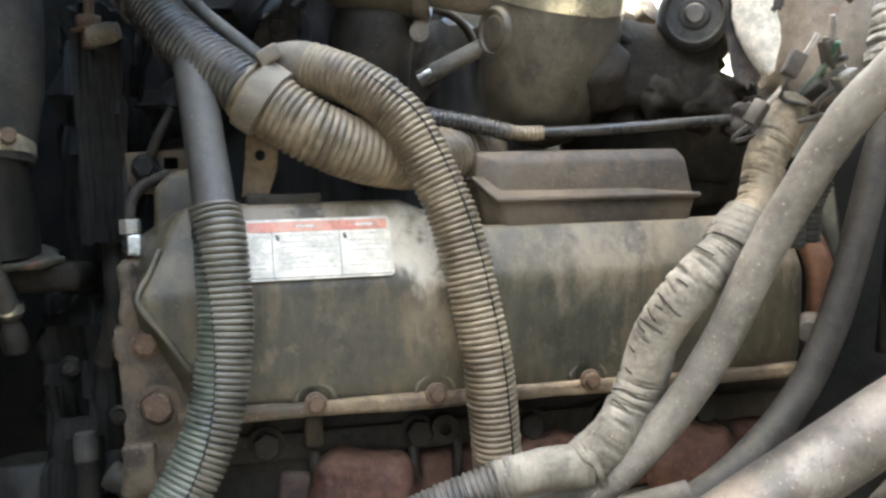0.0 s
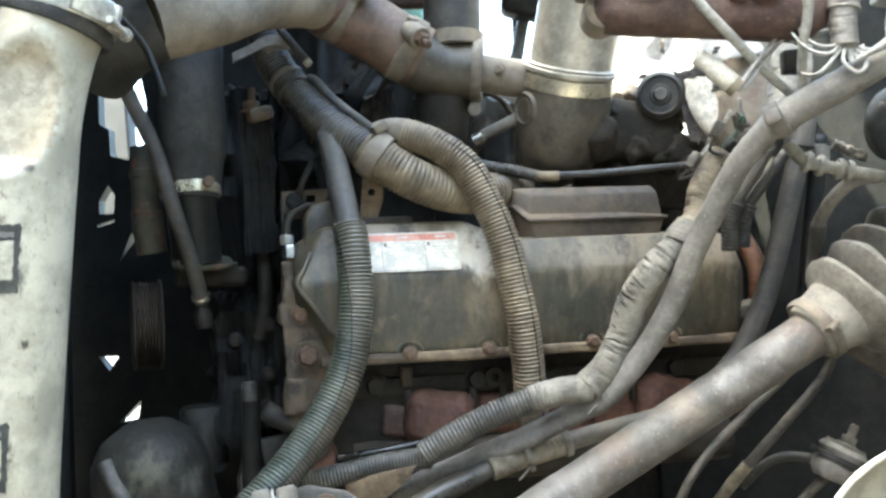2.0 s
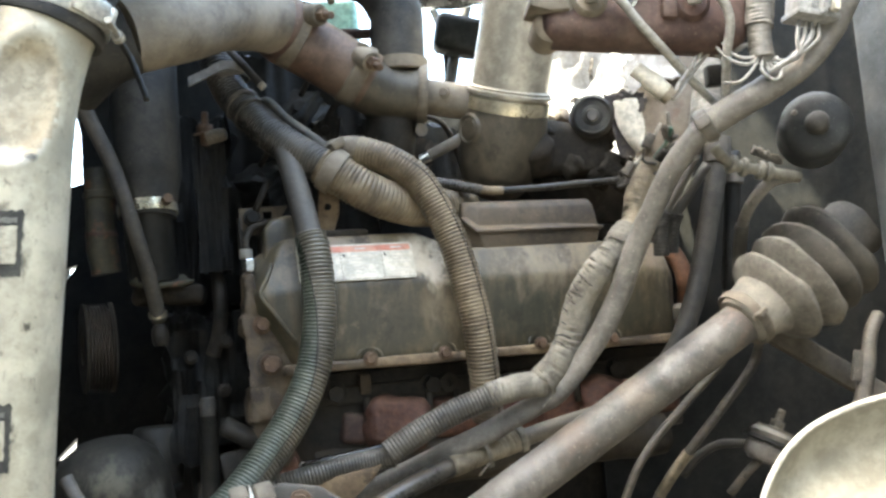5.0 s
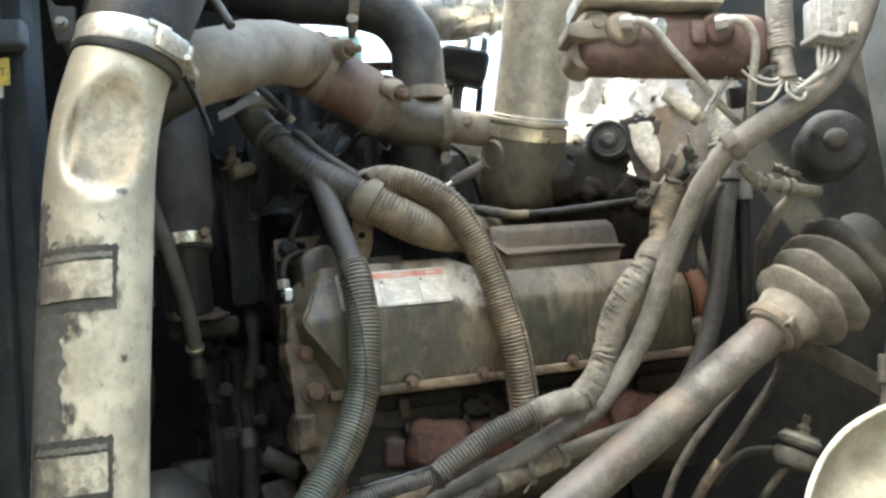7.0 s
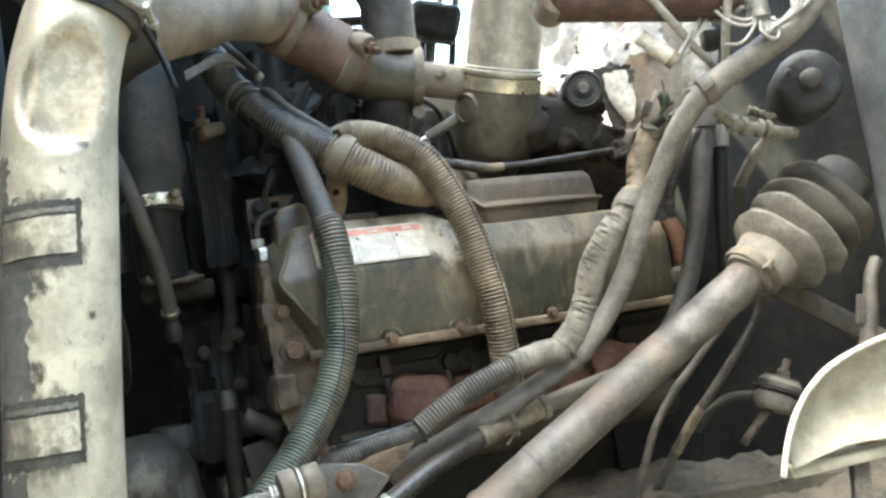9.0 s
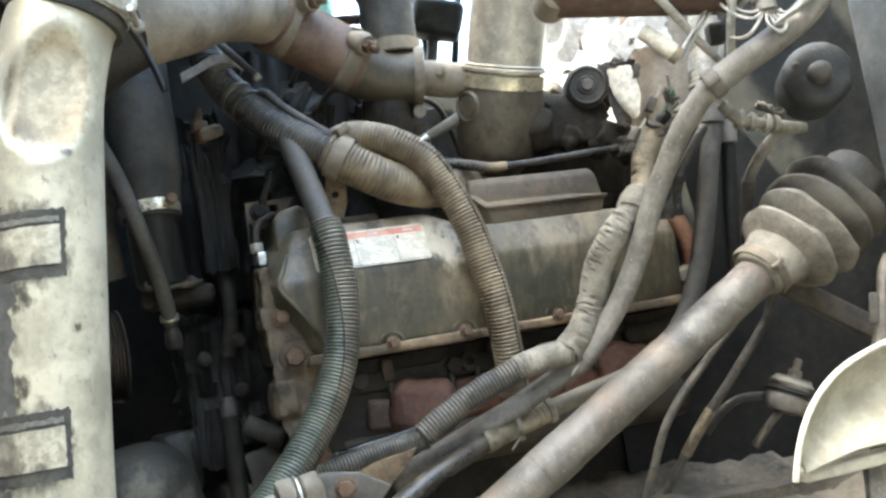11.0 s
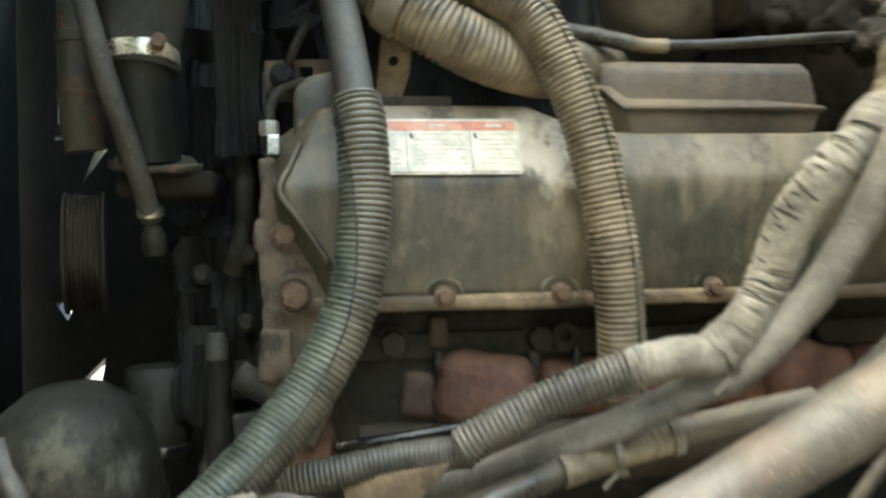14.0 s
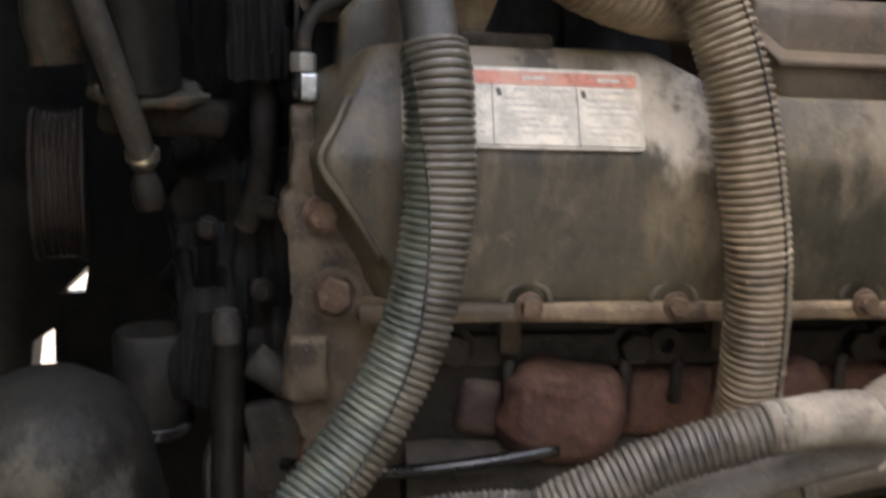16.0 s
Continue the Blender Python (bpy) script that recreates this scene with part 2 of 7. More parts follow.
M = dict(
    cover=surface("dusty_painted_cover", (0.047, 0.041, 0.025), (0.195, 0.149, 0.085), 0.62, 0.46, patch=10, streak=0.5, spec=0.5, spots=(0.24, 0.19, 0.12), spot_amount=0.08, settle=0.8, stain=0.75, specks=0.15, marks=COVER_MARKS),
    box=surface("dusty_dark_plastic", (0.050, 0.039, 0.027), (0.155, 0.114, 0.070), 0.4, 0.55, patch=14, settle=0.4, stain=0.5),
    rim=surface("dusty_flange", (0.11, 0.074, 0.043), (0.31, 0.225, 0.13), 0.55, 0.7, patch=24, spots=(0.05, 0.034, 0.02), spot_amount=0.3, stain=0.9, marks=[(spot_on(u, -0.016, 0.0), size, (0.050, 0.038, 0.024), 0.85) for u, size in ((-0.145, 0.05), (-0.100, 0.035), (0.155, 0.04), (0.215, 0.05))]),
    gear=surface("rusty_dusted_casting", (0.056, 0.040, 0.025), (0.165, 0.121, 0.072), 0.48, 0.72, patch=26, spots=(0.035, 0.024, 0.016), spot_amount=0.4, stain=0.8, bump=0.6),
    rust_bolt=surface("rusty_bolt", (0.100, 0.058, 0.034), (0.20, 0.145, 0.09), 0.45, 0.7, 0.2, patch=90, stain=0.7),
    green=surface("green_grey_conduit", (0.056, 0.068, 0.052), (0.20, 0.198, 0.142), 0.40, 0.30, patch=18, settle=0.25, bump=0.1, stain=0.3),
    flap=surface("brown_grey_conduit", (0.078, 0.071, 0.054), (0.215, 0.187, 0.135), 0.35, 0.34, patch=18, settle=0.25, bump=0.1, stain=0.35),
    tan=surface("dust_coated_conduit", (0.080, 0.058, 0.034), (0.33, 0.26, 0.165), 0.6, 0.42, patch=14, settle=0.45, bump=0.12, stain=0.35),
    black_hose=surface("black_conduit", (0.026, 0.024, 0.021), (0.17, 0.14, 0.10), 0.3, 0.30, patch=16, settle=0.3, bump=0.1, stain=0.3),
    rubber=surface("dusty_rubber", (0.024, 0.023, 0.021), (0.12, 0.105, 0.080), 0.32, 0.6, patch=14, spec=0.25),
    dome=surface("sooty_alternator_housing", (0.020, 0.018, 0.015), (0.062, 0.056, 0.042), 0.5, 0.5, patch=20, settle=0.3, spec=0.2, stain=0.7, bump=0.5, marks=[((-0.338, 0.535, 1.022), 0.040, (0.11, 0.10, 0.07), 0.8), ((-0.300, 0.560, 1.000), 0.025, (0.10, 0.095, 0.08), 0.7)]),
    # near-black base for parts that lie in the unlit depth of the bay
    oily=surface("near_black_rubber", (0.014, 0.0138, 0.0125), (0.045, 0.039, 0.028), 0.25, 0.4, patch=16, settle=0.25, spec=0.15),
    rubber_grey=surface("grey_rubber_hose", (0.070, 0.062, 0.052), (0.24, 0.205, 0.155), 0.45, 0.55, patch=12, settle=0.45),
    tape=surface("dusty_cloth_tape", (0.135, 0.120, 0.093), (0.29, 0.258, 0.205), 0.6, 0.8, patch=24, settle=0.35, bump=0.5, spots=(0.10, 0.082, 0.058), spot_amount=0.3, stain=0.5),
    tan_tape=surface("yellowed_cloth_tape", (0.14, 0.112, 0.075), (0.34, 0.285, 0.20), 0.55, 0.75, patch=20, settle=0.35, bump=0.5, stain=0.6),
    grey_hose=surface("light_grey_hose", (0.135, 0.121, 0.101), (0.31, 0.277, 0.228), 0.5, 0.55, patch=16, settle=0.45, stain=0.35, specks=0.5),
    grey_conduit=surface("dusty_dark_conduit", (0.040, 0.037, 0.033), (0.20, 0.175, 0.135), 0.42, 0.4, patch=16, settle=0.4, bump=0.1, stain=0.4),
    seam=surface("dark_seam", (0.012, 0.011, 0.009), (0.08, 0.07, 0.05), 0.2, 0.8),
    tube=surface("worn_steel_tube", (0.075, 0.066, 0.055), (0.200, 0.176, 0.138), 0.35, 0.5, 0.0, patch=13, settle=0.2, spots=(0.115, 0.080, 0.055), spot_amount=0.26, stain=0.6, specks=0.6, marks=TUBE_MARKS),
    bellow=surface("dusty_rubber_bellows", (0.145, 0.128, 0.102), (0.32, 0.285, 0.225), 0.55, 0.75, patch=15, settle=0.45, stain=0.5),
    boot_black=surface("faded_black_rubber", (0.047, 0.042, 0.035), (0.15, 0.130, 0.097), 0.4, 0.65, patch=14, settle=0.4, stain=0.4),
    cream=surface("cream_painted_sheet", (0.37, 0.342, 0.265), (0.30, 0.268, 0.20), 0.35, 0.7, patch=7, settle=0.1, bump=0.06, stain=0.06, specks=0.2),
    cream_edge=surface("pale_sheet_edge", (0.74, 0.70, 0.58), (0.5, 0.44, 0.32), 0.2, 0.5, stain=0.1, specks=0.1),
    beads=surface("yellowed_hose_joint", (0.18, 0.16, 0.12), (0.22, 0.195, 0.15), 0.5, 0.6, patch=40),
    alu=surface("stained_cast_aluminium", (0.48, 0.44, 0.335), (0.36, 0.305, 0.20), 0.22, 0.44, 0.3, patch=4, settle=0.05, bump=0.06, streak=0.35, stain=0.07, specks=0.15, marks=PIPE_MARKS),
    dent=surface("brown_stained_aluminium", (0.43, 0.375, 0.27), (0.22, 0.172, 0.105), 0.6, 0.6, 0.15, patch=18, settle=0.05, bump=0.15, stain=0.18, specks=0.6, marks=[(on_pipe(-0.016, 1.318), 0.022, (0.16, 0.13, 0.085), 0.7), (on_pipe(-0.012, 1.288), 0.020, (0.14, 0.115, 0.08), 0.7), (on_pipe(0.004, 1.335), 0.018, (0.22, 0.165, 0.10), 0.6)]),
    scorch=surface("burnt_black_paint", (0.034, 0.033, 0.027), (0.105, 0.098, 0.078), 0.4, 0.8, patch=60, settle=0.1, stain=0.5),
    bare=surface("bare_scraped_aluminium", (0.17, 0.165, 0.14), (0.075, 0.068, 0.052), 0.6, 0.55, 0.2, patch=60, settle=0.05, stain=0.7),
    pad=surface("scraped_smudged_aluminium", (0.46, 0.42, 0.32), (0.16, 0.14, 0.105), 0.45, 0.45, 0.3, patch=34, settle=0.05, bump=0.1, stain=0.5, spots=(0.17, 0.15, 0.11), spot_amount=0.22,
                marks=[(on_pipe(x, z + h), size, (0.085, 0.076, 0.060), 0.9) for z in (1.2135, 1.0915) for x, h, size in ((-0.029, -0.006, 0.016), (-0.022, -0.010, 0.012), (-0.033, 0.009, 0.016), (-0.041, -0.006, 0.026), (-0.041, 0.006, 0.026), (-0.008, -0.011, 0.010))]),
    band=surface("stainless_band", (0.66, 0.63, 0.55), (0.36, 0.31, 0.22), 0.25, 0.35, 0.8, patch=40, bump=0.06, stain=0.2),
    brass_band=surface("yellowed_steel_band", (0.58, 0.52, 0.38), (0.40, 0.34, 0.23), 0.18, 0.32, 0.8, patch=20, bump=0.04, stain=0.12),
    cast=surface("dusty_cast_metal", (0.46, 0.42, 0.335), (0.46, 0.41, 0.32), 0.35, 0.33, 0.55, patch=12, streak=0.35, bump=0.3, stain=0.3),
    bowl=surface("dark_turbo_casting", (0.062, 0.052, 0.036), (0.165, 0.135, 0.090), 0.40, 0.5, 0.25, patch=13, streak=0.3, bump=0.3, stain=0.6),
    dark_cast=surface("sooty_cast_iron", (0.028, 0.024, 0.019), (0.11, 0.088, 0.060), 0.33, 0.65, 0.1, patch=18, spec=0.20),
    red_cast=surface("rusted_cast_iron", (0.088, 0.038, 0.024), (0.150, 0.078, 0.044), 0.4, 0.75, patch=32, spots=(0.050, 0.022, 0.016), spot_amount=0.45, stain=0.85, bump=0.8),
    brown=surface("brown_silicone_hose", (0.105, 0.062, 0.041), (0.21, 0.155, 0.105), 0.42, 0.6, patch=12, stain=0.6),
    clay=surface("dust_caked_pipe", (0.13, 0.106, 0.076), (0.27, 0.225, 0.165), 0.6, 0.75, patch=10, settle=0.45, stain=0.4),
    rail=surface("rusty_brown_casting", (0.080, 0.043, 0.032), (0.24, 0.18, 0.13), 0.34, 0.7, 0.1, patch=18, spots=(0.06, 0.026, 0.018), spot_amount=0.3, settle=0.5),
    # base kept near black to carry the dimness deep in the bay
    dark=surface("near_black_metal", (0.015, 0.0148, 0.0138), (0.040, 0.036, 0.028), 0.35, 0.5, patch=18, settle=0.3, spec=0.12, bump=0.5),
    dark_blue=surface("dusty_dark_panel", (0.020, 0.022, 0.022), (0.075, 0.070, 0.060), 0.35, 0.6, patch=8, settle=0.3, spec=0.15),
    wall=surface("blue_grey_cab_panel", (0.058, 0.065, 0.068), (0.14, 0.134, 0.12), 0.4, 0.6, patch=9, settle=0.2, stain=0.35),
    pulley=surface("worn_pulley", (0.42, 0.34, 0.28), (0.05, 0.04, 0.03), 0.25, 0.20, 0.95, patch=30, bump=0.03, stain=0.3, specks=0.1),
    bolt=surface("plated_bolt", (0.42, 0.39, 0.33), (0.28, 0.23, 0.16), 0.45, 0.45, 0.5, patch=80),
    chrome=surface("bright_steel_pipe", (0.75, 0.74, 0.70), (0.30, 0.26, 0.19), 0.15, 0.18, 1.0, patch=30, bump=0.03, settle=0.1, stain=0.2),
    foil=surface("silver_sheet_metal", (0.80, 0.80, 0.79), (0.55, 0.53, 0.48), 0.12, 0.25, 0.75, patch=12, bump=0.05, settle=0.1, stain=0.05),
    fuel_line=surface("pale_painted_pipe", (0.38, 0.36, 0.315), (0.33, 0.29, 0.235), 0.4, 0.45, patch=30, stain=0.2),
    white=surface("white_foil_insulation", (0.50, 0.475, 0.43), (0.30, 0.26, 0.205), 0.5, 0.6, patch=22, settle=0.1, bump=0.7, stain=0.22),
    white_plastic=surface("yellowed_white_plastic", (0.62, 0.57, 0.46), (0.42, 0.36, 0.25), 0.35, 0.5, patch=30, stain=0.2),
    clear_grey=surface("pale_grey_plastic", (0.31, 0.30, 0.28), (0.26, 0.235, 0.19), 0.35, 0.45, patch=40, stain=0.2),
    wire_white=surface("grey_white_wire", (0.34, 0.325, 0.29), (0.30, 0.26, 0.20), 0.4, 0.55, patch=40, stain=0.3),
    wire_dark=surface("dark_dusty_wire", (0.042, 0.038, 0.033), (0.185, 0.16, 0.122), 0.4, 0.65, patch=25),
    wire_green=surface("green_wire", (0.05, 0.12, 0.08), (0.24, 0.22, 0.17), 0.35, 0.55, patch=40),
    orange=surface("orange_rusted_pipe", (0.16, 0.070, 0.033), (0.20, 0.13, 0.08), 0.35, 0.65, patch=25),
    yellow=surface("yellow_sticker", (0.65, 0.47, 0.06), (0.4, 0.33, 0.15), 0.2, 0.6),
    paper=surface("yellowed_label_paper", (0.64, 0.57, 0.435), (0.54, 0.46, 0.33), 0.22, 0.42, patch=14, settle=0.05, bump=0.03, grain=500, stain=0.03, specks=0.12),
    label_red=surface("faded_red_print", (0.52, 0.15, 0.09), (0.62, 0.42, 0.30), 0.5, 0.5, patch=40, bump=0.02, stain=0.1, specks=0.15),
    label_grey=surface("grey_print", (0.51, 0.475, 0.395), (0.56, 0.50, 0.39), 0.45, 0.6, patch=60, bump=0.02, stain=0.0),
    label_ink=surface("dark_print", (0.08, 0.07, 0.06), (0.3, 0.26, 0.2), 0.2, 0.6, bump=0.02, stain=0.1),
    rail_dirt=surface("dirt_caked_frame", (0.052, 0.044, 0.034), (0.205, 0.166, 0.115), 0.6, 0.85, patch=11, settle=0.12, bump=0.7, stain=0.85, specks=0.7),
    teal=surface("pale_green_tank", (0.25, 0.46, 0.36), (0.35, 0.36, 0.28), 0.2, 0.5, stain=0.2),
    gravel=surface("dusty_gravel_ground", (0.052, 0.048, 0.042), (0.095, 0.086, 0.073), 0.5, 0.9, grain=60, patch=3, bump=0.8),
    dark_shine=surface("oil_wet_steel", (0.05, 0.047, 0.042), (0.07, 0.06, 0.045), 0.15, 0.16, 0.7, patch=20, settle=0.05, bump=0.05, stain=0.3, specks=0.1),
    sooty=surface("sooty_brown_metal", (0.020, 0.0165, 0.0125), (0.066, 0.054, 0.039), 0.35, 0.8, patch=24, settle=0.25, spec=0.10, bump=0.7),
    crackle=surface("black_crackle_paint", (0.024, 0.025, 0.024), (0.10, 0.098, 0.085), 0.35, 0.55, patch=16, settle=0.3, bump=0.6, stain=0.4, specks=0.8),
    tan_cast=surface("tan_heat_stained_metal", (0.18, 0.145, 0.108), (0.31, 0.26, 0.195), 0.4, 0.6, patch=10, settle=0.3, bump=0.3, stain=0.4, spots=(0.12, 0.07, 0.045), spot_amount=0.2),
    charred=surface("charred_insulation", (0.030, 0.024, 0.020), (0.20, 0.155, 0.115), 0.4, 0.8, patch=30, bump=0.8, stain=0.6),
    film=surface("grey_dirt_film", (0.070, 0.069, 0.061), (0.120, 0.112, 0.094), 0.5, 0.7, patch=30, settle=0.05, bump=0.2, stain=0.5),
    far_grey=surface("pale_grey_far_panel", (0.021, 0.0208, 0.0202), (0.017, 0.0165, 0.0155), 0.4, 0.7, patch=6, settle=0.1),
    mottled=surface("mottled_rusty_green_pipe", (0.034, 0.033, 0.022), (0.10, 0.085, 0.05), 0.45, 0.6, patch=22, spots=(0.11, 0.045, 0.024), spot_amount=0.45, stain=0.7, settle=0.2),
    concrete=surface("weathered_concrete", (0.22, 0.21, 0.195), (0.15, 0.14, 0.125), 0.5, 0.9, grain=40, patch=1.5, bump=0.5),
)

# ---- building helpers ----
ENG = pose(0, 0.615, 1.115, 0, 0, 15.5)  # the engine's own axes: along the cover, into the engine, up


def thing(name, label, category, at=(0, 0, 0), group="", kind=""):
    ob = new(name)
    ob.empty_display_size = 0.02
    ob.location = at
    return tagged(ob, label, category, group, kind)


def part(name, bm, material, parent, label="", smooth=True, m=None):
    """Links a bmesh (in world axes) as one mesh object under a thing or a part."""
    me = bpy.data.meshes.new(name)
    if smooth:
        for face in bm.faces:
            face.smooth = True
        for edge in bm.edges:
            if len(edge.link_faces) == 2 and edge.calc_face_angle(0) > radians(38):
                edge.smooth = False
    bm.to_mesh(me)
    bm.free()
    me.materials.append(material)
    ob = new(name, me)
    hang(ob, parent)
    if m is not None:
        ob.matrix_basis = m
    return tagged(ob, label)


def world_of(ob):
    m = ob.matrix_basis.copy()
    while ob.parent:
        m = ob.parent.matrix_basis @ ob.matrix_parent_inverse @ m
        ob = ob.parent
    return m


def hang(ob, parent):
    if parent is not None:
        ob.parent = parent
        ob.matrix_parent_inverse = world_of(parent).inverted()


def again(ob, parent, m):
    """One more part on the same mesh, at the world pose m."""
    o = ob.copy()
    scene.collection.objects.link(o)
    hang(o, parent)
    o.matrix_basis = m
    return o


def route(points, step):
    """Even stations along a smooth line through the points."""
    p = [Vector(q) for q in points]
    p = [p[0] * 2 - p[1]] + p + [p[-1] * 2 - p[-2]]
    fine = []
    for a, b, c, d in zip(p, p[1:], p[2:], p[3:]):
        for i in range(24):
            t = i / 24
            fine.append(0.5 * ((2 * b) + (c - a) * t + (2 * a - 5 * b + 4 * c - d) * t * t + (3 * b - a - 3 * c + d) * t ** 3))
    fine.append(p[-2])
    run = [0.0]
    for a, b in zip(fine, fine[1:]):
        run.append(run[-1] + (b - a).length)
    count = max(2, int(run[-1] / step))
    out, j = [], 0
    for i in range(count + 1):
        s = run[-1] * i / count
        while j < len(run) - 2 and run[j + 1] < s:
            j += 1
        f = (s - run[j]) / max(run[j + 1] - run[j], 1e-9)
        out.append(fine[j].lerp(fine[j + 1], min(max(f, 0), 1)))
    return out


def frames(stations):
    """A turning-free cross frame at each station."""
    tangents = [(stations[min(i + 1, len(stations) - 1)] - stations[max(i - 1, 0)]).normalized() for i in range(len(stations))]
    side = tangents[0].orthogonal().normalized()
    out = []
    for t in tangents:
        side = (side - t * side.dot(t)).normalized()
        out.append((side.copy(), t.cross(side), t))
    return out


def sweep(stations, radii, sides=20, caps=True, squash=None, bm=None):
    bm = bm or bmesh.new()
    rings = []
    for i, (p, (a, b, _)) in enumerate(zip(stations, frames(stations))):
        ring = []
        for j in range(sides):
            ang = 2 * math.pi * j / sides
            r = radii(i, ang) if callable(radii) else radii
            ring.append(bm.verts.new(p + (a * math.cos(ang) + b * math.sin(ang)) * r))
        rings.append(ring)
    for r0, r1 in zip(rings, rings[1:]):
        for j in range(sides):
            bm.faces.new((r0[j], r0[(j + 1) % sides], r1[(j + 1) % sides], r1[j]))
    if caps:
        bm.faces.new(rings[0][::-1])
        bm.faces.new(rings[-1])
    return bm


def pipe(points, r, step=0.006, sides=20, end=None, wobble=0.0, seed=0.0):
    """A plain hose, pipe or wire; end: its radius at the far end."""
    st = route(points, step)
    n = len(st) - 1

    def radius(i, ang):
        base = r if end is None else r + (end - r) * i / n
        if wobble:
            base *= 1 + wobble * noise.noise(Vector((i * step * 60, ang * 1.2, seed)))
        return base
    return sweep(st, radius, sides)


RIB = (0.0, 0.78, 1.0, 1.04, 1.0, 0.78)


def ribbed(points, r, pitch=0.0034, depth=0.0013, sides=26, seed=0.0, sag=0.03):
    """A corrugated conduit: every rib is a raised ring, a little uneven from its neighbours."""
    st = route(points, pitch / 6)

    def radius(i, ang):
        slow = 1 + sag * noise.noise(Vector((i * pitch * 5, math.cos(ang), math.sin(ang) + seed)))
        uneven = 1 + 0.3 * noise.noise(Vector((i // 6 * 0.7, ang, seed + 5)))
        return (r - depth) * slow + depth * RIB[i % 6] * uneven
    return sweep(st, radius, sides)


def taped(points, r, lap=0.011, sides=28, seed=0.0, rough=0.10):
    """A bundle wound with cloth tape: lapped turns with a step at each edge, lumps and cross wrinkles."""
    step = 0.0008
    st = route(points, step)

    def radius(i, ang):
        s = i * step
        c, d = math.cos(ang), math.sin(ang)
        turn = ((s + 0.006 * math.sin(ang + seed) + 0.002 * noise.noise(Vector((s * 60, c, d + seed)))) / lap) % 1.0
        lump = noise.noise(Vector((s * 30, c * 0.9, d * 0.9 + seed)))
        where = max(0.0, 0.25 + 1.3 * noise.noise(Vector((s * 26, c * 0.9, d * 0.9 + seed * 2))))
        wrinkle = noise.noise(Vector((s * 680 + 0.9 * math.sin(ang * 2 + seed), c * 0.7, d * 0.7 + seed * 3)))
        fold = min(0.0, wrinkle + 0.05)
        return r * (1 + rough * 0.6 * lump + 0.032 * (turn if turn < 0.9 else (1 - turn) * 9) + (rough * 0.6 + 0.078) * fold * where * 4.0)
    return sweep(st, radius, sides)


def lathe(profile, sides=32, m=None, close=False):
    """Turns (radius, height) pairs about z."""
    bm = bmesh.new()
    rings = []
    for r, z in profile:
        if r < 1e-6:
            rings.append([bm.verts.new((0, 0, z))])
        else:
            rings.append([bm.verts.new((r * math.cos(2 * math.pi * j / sides), r * math.sin(2 * math.pi * j / sides), z)) for j in range(sides)])
    for a, b in zip(rings, rings[1:]):
        for j in range(sides):
            q = (j + 1) % sides
            if len(a) == 1 and len(b) == 1:
                continue
            if len(a) == 1:
                bm.faces.new((a[0], b[j], b[q])[::-1])
            elif len(b) == 1:
                bm.faces.new((a[j], a[q], b[0]))
            else:
                bm.faces.new((a[j], a[q], b[q], b[j]))
    if close:
        for j in range(sides):
            q = (j + 1) % sides
            bm.faces.new((rings[-1][j], rings[-1][q], rings[0][q], rings[0][j]))
    else:
        if len(rings[0]) > 1:
            bm.faces.new(rings[0][::-1])
        if len(rings[-1]) > 1:
            bm.faces.new(rings[-1])
    bmesh.ops.recalc_face_normals(bm, faces=bm.faces)
    if m is not None:
        bm.transform(m)
    return bm


def block(size, m=None, bevel=0.002, segments=2):
    bm = bmesh.new()
    bmesh.ops.create_cube(bm, size=1.0, matrix=Matrix.Diagonal((*size, 1)))
    if bevel:
        bmesh.ops.bevel(bm, geom=bm.edges[:], offset=bevel, segments=segments, affect="EDGES", profile=0.5)
    if m is not None:
        bm.transform(m)
    return bm


def prism(outline, depth, m=None, bevel=0.0, segments=2):
    """An outline in x and y, given thickness along z, from 0 to depth."""
    bm = bmesh.new()
    low = [bm.verts.new((x, y, 0)) for x, y in outline]
    high = [bm.verts.new((x, y, depth)) for x, y in outline]
    bm.faces.new(low[::-1])
    bm.faces.new(high)
    for i in range(len(low)):
        j = (i + 1) % len(low)
        bm.faces.new((low[i], low[j], high[j], high[i]))
    bmesh.ops.recalc_face_normals(bm, faces=bm.faces)
    if bevel:
        bmesh.ops.bevel(bm, geom=bm.edges[:], offset=bevel, segments=segments, affect="EDGES", profile=0.5, clamp_overlap=True)
    if m is not None:
        bm.transform(m)
    return bm


def loft(sections, bevel=0.0, segments=2, m=None):
    """Joins outlines of equally many points, in order, into a closed body."""
    bm = bmesh.new()
    rows = [[bm.verts.new(p) for p in s] for s in sections]
    for a, b in zip(rows, rows[1:]):
        for i in range(len(a)):
            j = (i + 1) % len(a)
            bm.faces.new((a[i], a[j], b[j], b[i]))
    bm.faces.new(rows[0][::-1])
    bm.faces.new(rows[-1])
    bmesh.ops.recalc_face_normals(bm, faces=bm.faces)
    if bevel:
        sharp = [e for e in bm.edges if e.calc_face_angle(0) > radians(9)]
        bmesh.ops.bevel(bm, geom=sharp, offset=bevel, segments=segments, affect="EDGES", profile=0.5, clamp_overlap=True)
    if m is not None:
        bm.transform(m)
    return bm


